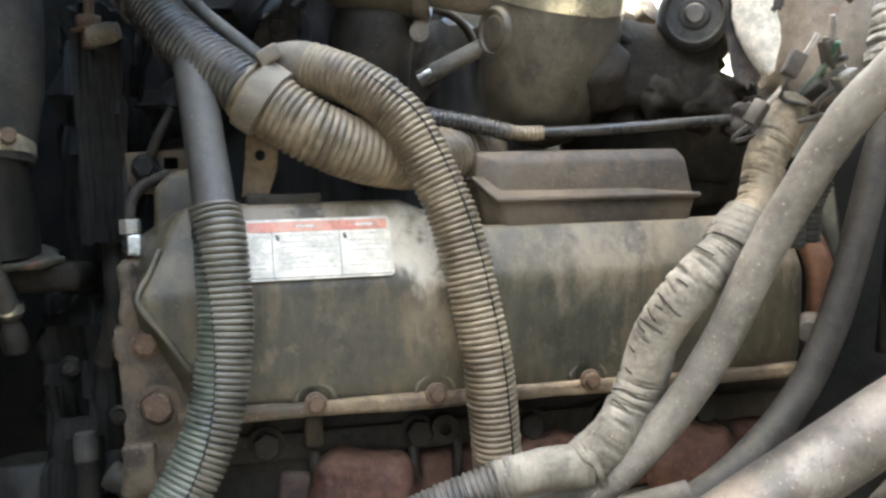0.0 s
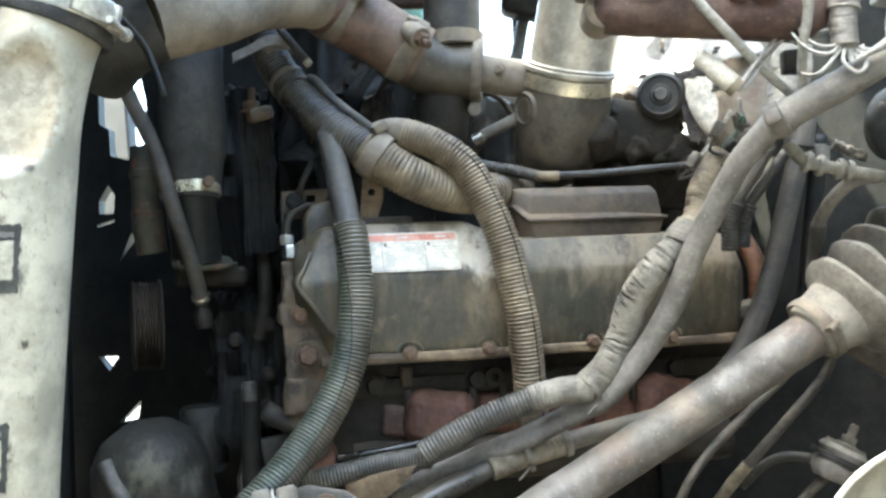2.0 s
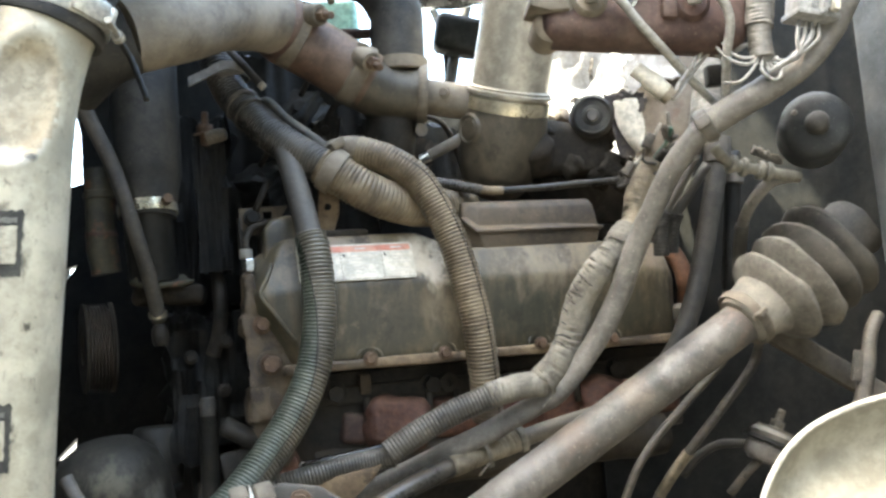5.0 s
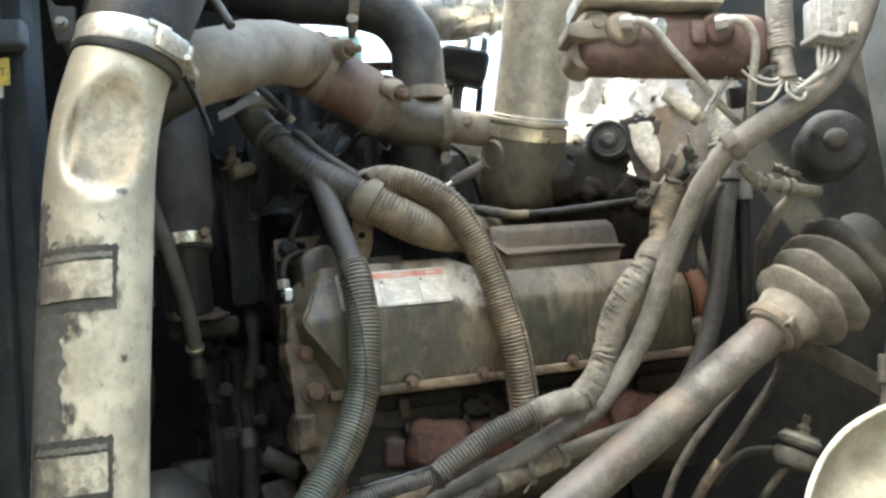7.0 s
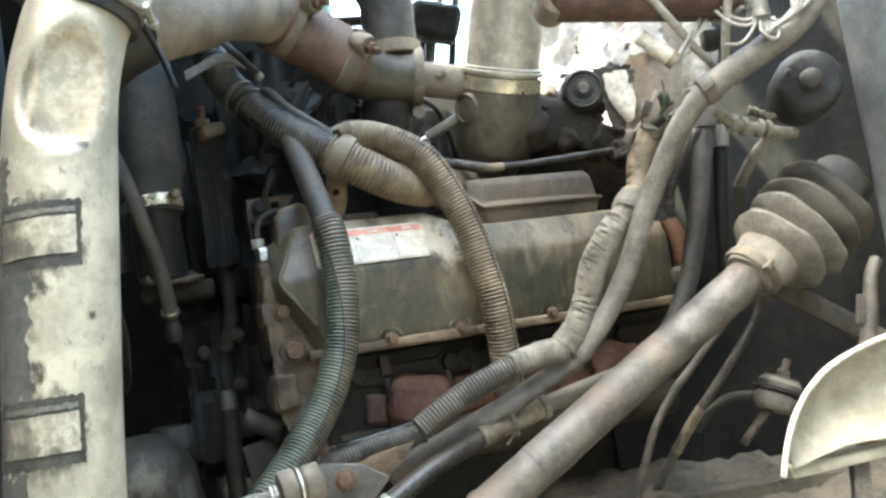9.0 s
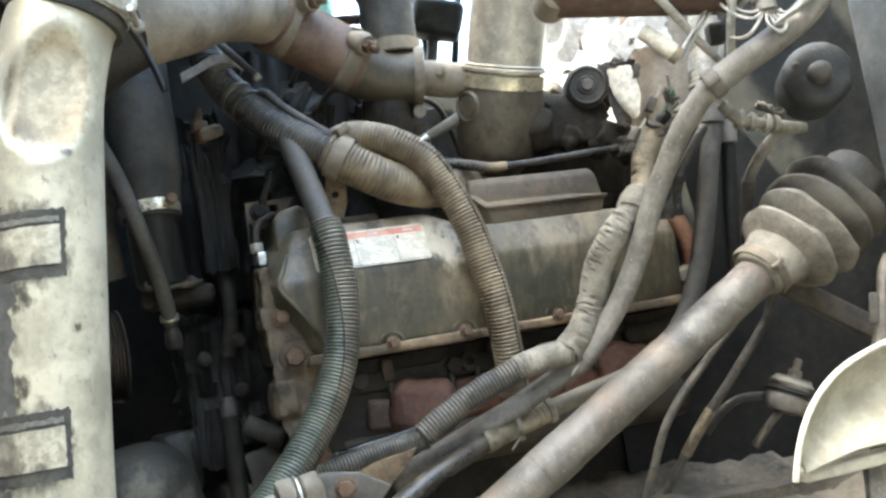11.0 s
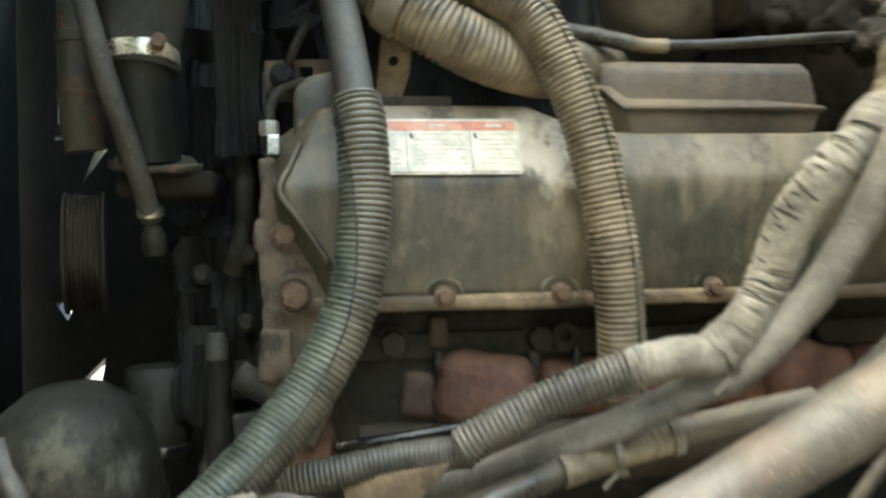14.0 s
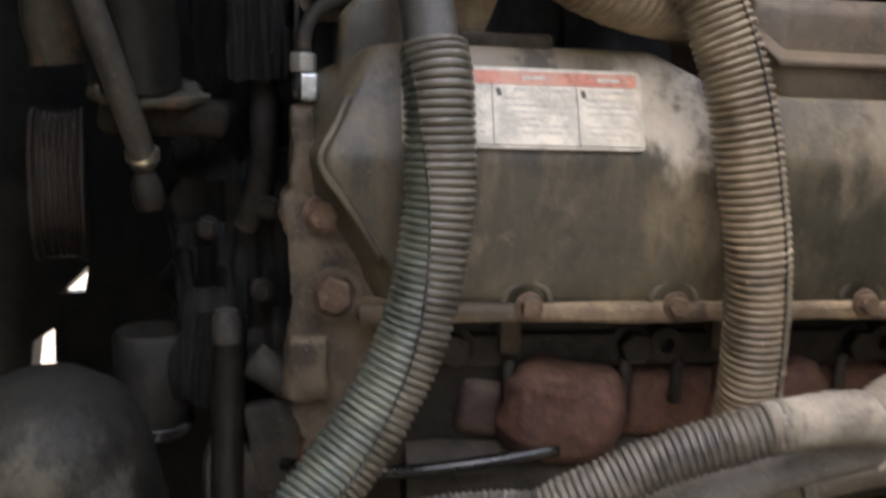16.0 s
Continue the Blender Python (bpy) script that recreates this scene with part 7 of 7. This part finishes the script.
for i in range(4):
    x = -0.010 + i * 0.006
    part("wire", pipe([plug_m @ Vector((x, 0, -0.02)), plug_m @ Vector((x - 0.004, -0.004, -0.04)), (0.325 - 0.006 * i, 0.398, 1.352 - 0.002 * i), (0.309 - 0.003 * i, 0.402, 1.352 - 0.003 * i), (0.298, 0.405, 1.362)], 0.0019, 0.004, 8), M["wire_white"], plug)
bundle = thing("wire_bundle", "grey taped wire bundle hanging down with loose wires", "wire bundle", (0.293, 0.41, 1.36))
part("wrap", taped([(0.313, 0.415, 1.50), (0.309, 0.412, 1.455), (0.304, 0.410, 1.42), (0.298, 0.408, 1.385)], 0.0125, 0.004, seed=11.0, rough=0.08), M["grey_hose"], bundle)
part("lower_wrap", taped([(0.299, 0.408, 1.392), (0.297, 0.407, 1.372), (0.297, 0.406, 1.356)], 0.0102, 0.004, seed=12.0, rough=0.1), M["grey_hose"], bundle)
LOOPS = ([(0.296, 0.404, 1.362), (0.284, 0.402, 1.356), (0.270, 0.405, 1.362), (0.262, 0.415, 1.385), (0.262, 0.430, 1.42)],
         [(0.296, 0.404, 1.360), (0.282, 0.400, 1.350), (0.268, 0.404, 1.356), (0.259, 0.415, 1.375), (0.255, 0.430, 1.41)],
         [(0.297, 0.403, 1.358), (0.292, 0.398, 1.343), (0.301, 0.396, 1.333), (0.310, 0.400, 1.340), (0.309, 0.404, 1.356)],
         [(0.296, 0.404, 1.358), (0.280, 0.400, 1.340), (0.272, 0.404, 1.335), (0.266, 0.42, 1.34)],
         [(0.219, 0.43, 1.3345), (0.2207, 0.425, 1.3364), (0.2364, 0.425, 1.3552), (0.2563, 0.425, 1.3757), (0.2699, 0.425, 1.3705), (0.288, 0.412, 1.372)],
         [(0.22, 0.43, 1.3325), (0.2227, 0.429, 1.3314), (0.2384, 0.429, 1.3502), (0.2583, 0.429, 1.3707), (0.2719, 0.429, 1.3655), (0.288, 0.412, 1.372)])
for i, pts in enumerate(LOOPS):
    part("loose_wire", pipe(pts, 0.0015, 0.003, 8), M["wire_white"], bundle)
part("white_plug", rough_up(lathe([(0.0, -0.022), (0.0085, -0.022), (0.0100, -0.018), (0.0105, 0.006), (0.0090, 0.010), (0.0088, 0.026), (0.0, 0.027)], 10, along((0.2051, 0.4299, 1.3468), (0.1903, 0.4299, 1.3608)) @ Matrix.Scale(0.84, 4)), 0.0010, 90), M["white_plastic"], bundle, "yellowed white plug")
part("plug_collar", lathe([(0.006, -0.004), (0.010, -0.004), (0.010, 0.004), (0.006, 0.004)], 18, pose(0.2171, 0.4299, 1.3352, 0, -46, 0) @ Matrix.Scale(0.84, 4), close=True), M["tan_tape"], bundle)
part("relay", block((0.016, 0.014, 0.020), pose(0.2755, 0.47, 1.361), 0.002), M["rubber"], bundle, "small dark relay")

cluster = thing("sensor_plugs", "small grey and black sensor plugs with thin wires above the harness", "connector", (0.24, 0.55, 1.315))
for k, (x, y, z, turn, mat) in enumerate(((0.229, 0.552, 1.320, 30, "rubber_grey"), (0.250, 0.550, 1.326, -20, "wire_dark"), (0.260, 0.552, 1.309, 60, "grey_hose"), (0.207, 0.556, 1.292, 15, "rubber_grey"), (0.243, 0.560, 1.306, -50, "wire_dark"), (0.268, 0.556, 1.296, 35, "rubber_grey"))):
    plug_at = pose(x, y, z, 10 * k, turn, 20 * k)
    plug_part = part("plug", block((0.010, 0.009, 0.016), plug_at, 0.0015), M[mat], cluster)
    part("pin", block((0.003, 0.003, 0.024), plug_at @ pose(0.003, -0.002, 0.010, 12, 0, 0), 0.0006), M["wire_white"], plug_part)
    part("lead", pipe([plug_at @ Vector((0, 0, -0.008)), plug_at @ Vector((0.004, 0.004, -0.020)), (0.236 + 0.003 * k, 0.552, 1.295 - 0.002 * k)], 0.0016, 0.003, 8), M["wire_dark"], cluster)

horn = thing("round_motor", "black crackle-painted round motor with a central hub on the cab wall", "motor", (0.36, 0.46, 1.30))
horn_m = along((0.3755, 0.490, 1.306), (0.3415, 0.400, 1.302)) @ Matrix.Scale(0.92, 4)
drum = part("drum", rough_up(lathe([(0.0, 0.042), (0.014, 0.0415), (0.026, 0.040), (0.031, 0.037), (0.0345, 0.032), (0.036, 0.024), (0.036, -0.05), (0.0, -0.05)], 44, horn_m), 0.0010, 170), M["crackle"], horn)
part("hub", lathe([(0.0, 0.060), (0.009, 0.056), (0.011, 0.053), (0.0125, 0.040)], 24, horn_m), M["boot_black"], drum, "dusty hub")

part("screw", hex_bolt(0.003, 0.003), M["rubber_grey"], drum, m=horn_m @ pose(-0.020, 0.014, 0.0385))

yellow_joint = thing("hose_joint", "yellowed plastic hose joint with beaded rings", "hose joint", (0.31, 0.46, 1.265))
JOINT = [(0.268, 0.470, 1.292), (0.274, 0.470, 1.283), (0.285, 0.4735, 1.2745), (0.302, 0.475, 1.270), (0.319, 0.4755, 1.2655), (0.336, 0.477, 1.2615), (0.350, 0.480, 1.259)]
part("tube", pipe(JOINT, 0.0054, 0.004, 18), M["beads"], yellow_joint)
stj = route(JOINT, 0.004)
for k in (6, 9, 13, 15):
    part("bead", lathe([(0.0050, -0.0026), (0.0088, -0.0024), (0.0096, 0.0), (0.0088, 0.0024), (0.0050, 0.0026)], 22, along(stj[k], stj[k + 1]), close=True), M["beads"], yellow_joint)
part("foil", rough_up(taped([(0.316, 0.500, 1.2925), (0.330, 0.500, 1.2860), (0.344, 0.500, 1.2785)], 0.0042, 0.004, seed=15.0, rough=0.3), 0.002, 260), M["rubber_grey"], yellow_joint, "crumpled silver foil wrap")
small = thing("heater_hose", "small dusty grey hose hanging beside the bellows", "hose", (0.31, 0.5, 1.22))
part("hose", pipe([(0.346, 0.480, 1.260), (0.335, 0.482, 1.2595), (0.323, 0.487, 1.2560), (0.3135, 0.505, 1.2430), (0.3130, 0.530, 1.2310), (0.3170, 0.552, 1.2235), (0.3180, 0.570, 1.2000)], 0.0058, 0.004, 18), M["grey_hose"], small)
part("sleeve", pipe([(0.3165, 0.550, 1.2250), (0.3180, 0.570, 1.2000), (0.3185, 0.585, 1.1700)], 0.0070, 0.005, 18), M["boot_black"], small, "black rubber sleeve at its lower end")

dark_run = thing("dark_hose", "dark upright rubber hose behind the grey hose", "hose", (0.28, 0.68, 1.1))
part("hose", pipe([(0.348, 0.68, 1.345), (0.343, 0.68, 1.305), (0.329, 0.68, 1.255), (0.311, 0.68, 1.191), (0.292, 0.675, 1.142), (0.262, 0.665, 1.093), (0.21, 0.64, 1.05), (0.14, 0.60, 1.02)], 0.0118, 0.006, 22), M["boot_black"], dark_run)
part("end_sleeve", lathe([(0.0130, -0.016), (0.0158, -0.015), (0.0162, 0.0), (0.0158, 0.015), (0.0130, 0.016)], 24, along((0.346, 0.68, 1.330), (0.343, 0.68, 1.305)), close=True), M["rubber_grey"], dark_run, "dusty rubber sleeve")
second_run = thing("dark_hose", "second dark hose beside the upright one", "hose", (0.34, 0.70, 1.1))
part("hose", pipe([(0.372, 0.70, 1.33), (0.365, 0.70, 1.27), (0.355, 0.70, 1.20), (0.345, 0.70, 1.12)], 0.0095, 0.008, 20), M["oily"], second_run)
part("end_sleeve", lathe([(0.0105, -0.014), (0.0130, -0.013), (0.0134, 0.0), (0.0130, 0.013), (0.0105, 0.014)], 24, along((0.369, 0.70, 1.305), (0.365, 0.70, 1.27)), close=True), M["rubber_grey"], second_run, "dusty rubber sleeve")
rusty = thing("drain_pipe", "orange rusted pipe with a tan boss behind the valve cover", "pipe", (0.295, 0.71, 1.15))
part("pipe", pipe([(0.270, 0.745, 1.262), (0.285, 0.73, 1.232), (0.300, 0.72, 1.197), (0.303, 0.72, 1.165), (0.296, 0.72, 1.12)], 0.0108, 0.006, 18), M["orange"], rusty)
part("boss", lathe([(0.0, 0.012), (0.008, 0.012), (0.013, 0.006), (0.013, -0.01)], 18, along((0.286, 0.700, 1.140), (0.270, 0.66, 1.138))), M["clay"], rusty)
fork = thing("black_lines", "dark bent lines with ribbed rubber boots behind the taped harness", "pipe", (0.26, 0.64, 1.22))
for line_run in ([(0.300, 0.628, 1.312), (0.2937, 0.630, 1.3006), (0.2799, 0.634, 1.2794), (0.2640, 0.638, 1.2565), (0.2578, 0.642, 1.2357), (0.2565, 0.646, 1.2066)],
                 [(0.318, 0.638, 1.306), (0.3096, 0.640, 1.2948), (0.2952, 0.644, 1.2753), (0.2800, 0.648, 1.2545), (0.2728, 0.652, 1.2355), (0.2711, 0.656, 1.2098)]):
    part("line", pipe(line_run, 0.0056, 0.005, 14), M["boot_black"], fork)
    part("boot", ribbed(line_run[-3:], 0.0088, 0.0042, 0.0014, 18, 41.0), M["rubber"], fork, "ribbed black rubber boot")

canister = thing("heat_shielded_pipe", "tan dusty rounded canister with torn white insulation", "canister", (0.29, 0.70, 1.36))
part("body", rough_up(rough_up(lathe([(0.0, -0.088), (0.020, -0.086), (0.032, -0.076), (0.039, -0.055), (0.0425, -0.02), (0.044, 0.02), (0.044, 0.075)], 48, pose(0.300, 0.700, 1.390, 0, 6, 0)), 0.004, 18), 0.0012, 90), M["tan_cast"], canister)
grey_riser = thing("grey_riser", "thick wrinkled light-grey sleeve behind the fuel pipes", "hose", (0.298, 0.55, 1.30))
part("sleeve", taped([(0.306, 0.556, 1.435), (0.3040, 0.556, 1.405), (0.2985, 0.556, 1.372), (0.2930, 0.556, 1.342), (0.2890, 0.557, 1.318)], 0.0155, 0.0042, seed=21.0, rough=0.05), M["wire_white"], grey_riser)
part("knob", rough_up(lathe([(0.0, 0.012), (0.007, 0.011), (0.010, 0.006), (0.010, -0.01)], 18, along((0.292, 0.545, 1.335), (0.286, 0.51, 1.333))), 0.001, 90), M["boot_black"], grey_riser)
part("fold", rough_up(pipe([(0.316, 0.560, 1.400), (0.312, 0.556, 1.370), (0.304, 0.553, 1.342), (0.301, 0.553, 1.328)], 0.0085, 0.005, 16), 0.002, 60), M["wire_white"], grey_riser, "slack fold of the sleeve")


def torn_sheet(points_u, points_v, shape, seed, ragged=0.16):
    """A crumpled sheet whose outline is torn unevenly."""
    bm = bmesh.new()
    grid = []
    for i in range(points_u + 1):
        row = []
        for j in range(points_v + 1):
            u, v = i / points_u, j / points_v
            tear = [ragged * (0.5 + 0.9 * noise.noise(Vector((w * 5, k * 7.3, seed))) + 0.35 * noise.noise(Vector((w * 8, k * 3.1, seed + 5)))) for k, w in enumerate((v, v, u, u))]
            row.append(bm.verts.new(shape(tear[0] + u * (1 - tear[0] - tear[1]), tear[2] + v * (1 - tear[2] - tear[3]))))
        grid.append(row)
    back = [[bm.verts.new(v.co + Vector((0.0004, 0.0018, 0))) for v in row] for row in grid]
    for i in range(points_u):
        for j in range(points_v):
            bm.faces.new((grid[i][j], grid[i + 1][j], grid[i + 1][j + 1], grid[i][j + 1]))
            bm.faces.new((back[i][j], back[i][j + 1], back[i + 1][j + 1], back[i + 1][j]))
    rim = [(i, 0) for i in range(points_u)] + [(points_u, j) for j in range(points_v)] + [(i, points_v) for i in range(points_u, 0, -1)] + [(0, j) for j in range(points_v, 0, -1)]
    for (i, j), (k, l) in zip(rim, rim[1:] + rim[:1]):
        bm.faces.new((grid[i][j], back[i][j], back[k][l], grid[k][l]))
    return bm
def crumple(p, seed, size=0.008):
    slow = Vector((noise.noise(p * 14 + Vector((seed, 0, 0))), noise.noise(p * 14 + Vector((0, seed, 0))), noise.noise(p * 14 + Vector((0, 0, seed)))))
    quick = Vector((0, noise.noise(p * 55 + Vector((seed, 3, 0))), noise.noise(p * 55 + Vector((2, seed, 0)))))
    return p + slow * size + quick * size * 0.22
# whiter material than the other insulation, standing in for sun on this strip
part("torn_strip", torn_sheet(16, 22, lambda u, v: crumple(Vector((0.2345 + (u - 0.5) * (0.004 + 0.028 * math.sin(min(1.0, v * 1.15) * 2.2)) + 0.012 * (1 - v), 0.646 + 0.012 * (1 - u) ** 2, 1.330 + 0.064 * v)), 2.0, 0.003), 1.0, 0.05), M["white_plastic"], canister, "torn white insulation strip")
part("burnt_edge", torn_sheet(18, 22, lambda u, v: crumple(Vector((0.236 + (u - 0.5) * (0.022 + 0.040 * v), 0.658 + 0.014 * u, 1.322 + 0.084 * v)), 4.0, 0.006), 8.0, 0.10), M["charred"], canister, "charred edge of the insulation")
part("torn_flap", torn_sheet(24, 16, lambda u, v: crumple(Vector((0.228 + 0.085 * u, 0.652 - 0.004 * math.sin(u * 3.1), 1.398 + 0.052 * v + 0.012 * u)), 7.0, 0.007), 5.0, 0.16), M["white"], canister, "torn white insulation flap over the canister")
for k, (x, z, wide, high) in enumerate(((0.2370, 1.3960, 0.018, 0.010), (0.2520, 1.3830, 0.012, 0.020), (0.2085, 1.4420, 0.006, 0.034), (0.2560, 1.4200, 0.008, 0.009), (0.1900, 1.4080, 0.030, 0.008))):
    part("burnt_crack", torn_sheet(8, 10, lambda u, v: crumple(Vector((x + (u - 0.5) * wide + 0.4 * wide * (v - 0.5), 0.644 + (0.05 if k in (2, 4) else 0.0), z + (v - 0.5) * high)), 11.0 + k, 0.005), 20.0 + k, 0.3), M["charred"], canister, "charred crack in the insulation")
insulation = thing("insulation_blanket", "torn sunlit white insulation blanket round the hot exhaust housing", "insulation", (0.24, 0.82, 1.40))
part("blanket", torn_sheet(44, 40, lambda u, v: crumple(crumple(Vector((0.105 + 0.30 * u, 0.80 + 0.09 * math.cos((u - 0.45) * 2.6) * -1 + 0.09, 1.33 + 0.27 * v)), 5.0, 0.016), 9.0, 0.010), 3.0, 0.12), M["white"], insulation)
part("inner_housing", rough_up(lathe([(0.0, -0.10), (0.05, -0.09), (0.07, -0.04), (0.07, 0.06), (0.0, 0.08)], 28, pose(0.24, 0.90, 1.40)), 0.004, 20), M["dark_cast"], insulation)

tank = thing("coolant_tank", "pale green plastic tank on the far side of the engine", "tank", (-0.12, 0.98, 1.55))
part("tank", block((0.09, 0.06, 0.12), pose(-0.125, 0.98, 1.60), 0.012, 3), M["teal"], tank)

# small dark clutter between hose and turbo
for i, (p, s, mat) in enumerate((((-0.118, 0.72, 1.385), 0.022, "dark_cast"), ((-0.065, 0.74, 1.375), 0.026, "dark"), ((-0.02, 0.73, 1.36), 0.024, "dark_cast"), ((-0.15, 0.75, 1.42), 0.03, "dark"), ((-0.20, 0.72, 1.33), 0.028, "dark"))):
    inj = thing("injector_line_block", "dark injector body with a pipe between the hoses", "injector", p, "injectors")
    part("body", slab((s * 1.6, s * 1.6, s * 2.2), pose(*p, 10, 15 * i, 20 * i), 0.010, 45, 15, i), M[mat], inj)
    part("nut", hex_bolt(s * 0.3, s * 0.3), M["dark_cast"], inj, m=pose(p[0], p[1] - s * 0.8, p[2] + s * 0.3, 80, 10 * i, 0))
    part("line", pipe([(p[0], p[1] - 0.01, p[2] + s), (p[0] + 0.02, p[1] - 0.02, p[2] + s + 0.02), (p[0] + 0.05, p[1] + 0.01, p[2] + s + 0.01), (p[0] + 0.07, p[1] + 0.04, p[2] - 0.02)], 0.0035, 0.005, 10), M["dark_cast"], inj)
probe = thing("sensor_probe", "small rusty sensor with a grey tip on a dark bracket", "sensor", (-0.262, 0.65, 1.36))
part("bracket", slab((0.035, 0.03, 0.16), pose(-0.253, 0.68, 1.31, 0, 0, 15), 0.009, 60, 27), M["dark"], probe)
part("base", hex_bolt(0.010, 0.010), M["rust_bolt"], probe, m=pose(-0.253, 0.66, 1.388))
part("stem", pipe([(-0.253, 0.66, 1.395), (-0.252, 0.66, 1.415)], 0.004, 0.004, 10), M["rust_bolt"], probe)
part("tip", lathe([(0.0, 0.012), (0.006, 0.010), (0.008, 0.004), (0.008, -0.012)], 14, pose(-0.238, 0.655, 1.385, 0, 80, 0)), M["clay"], probe)
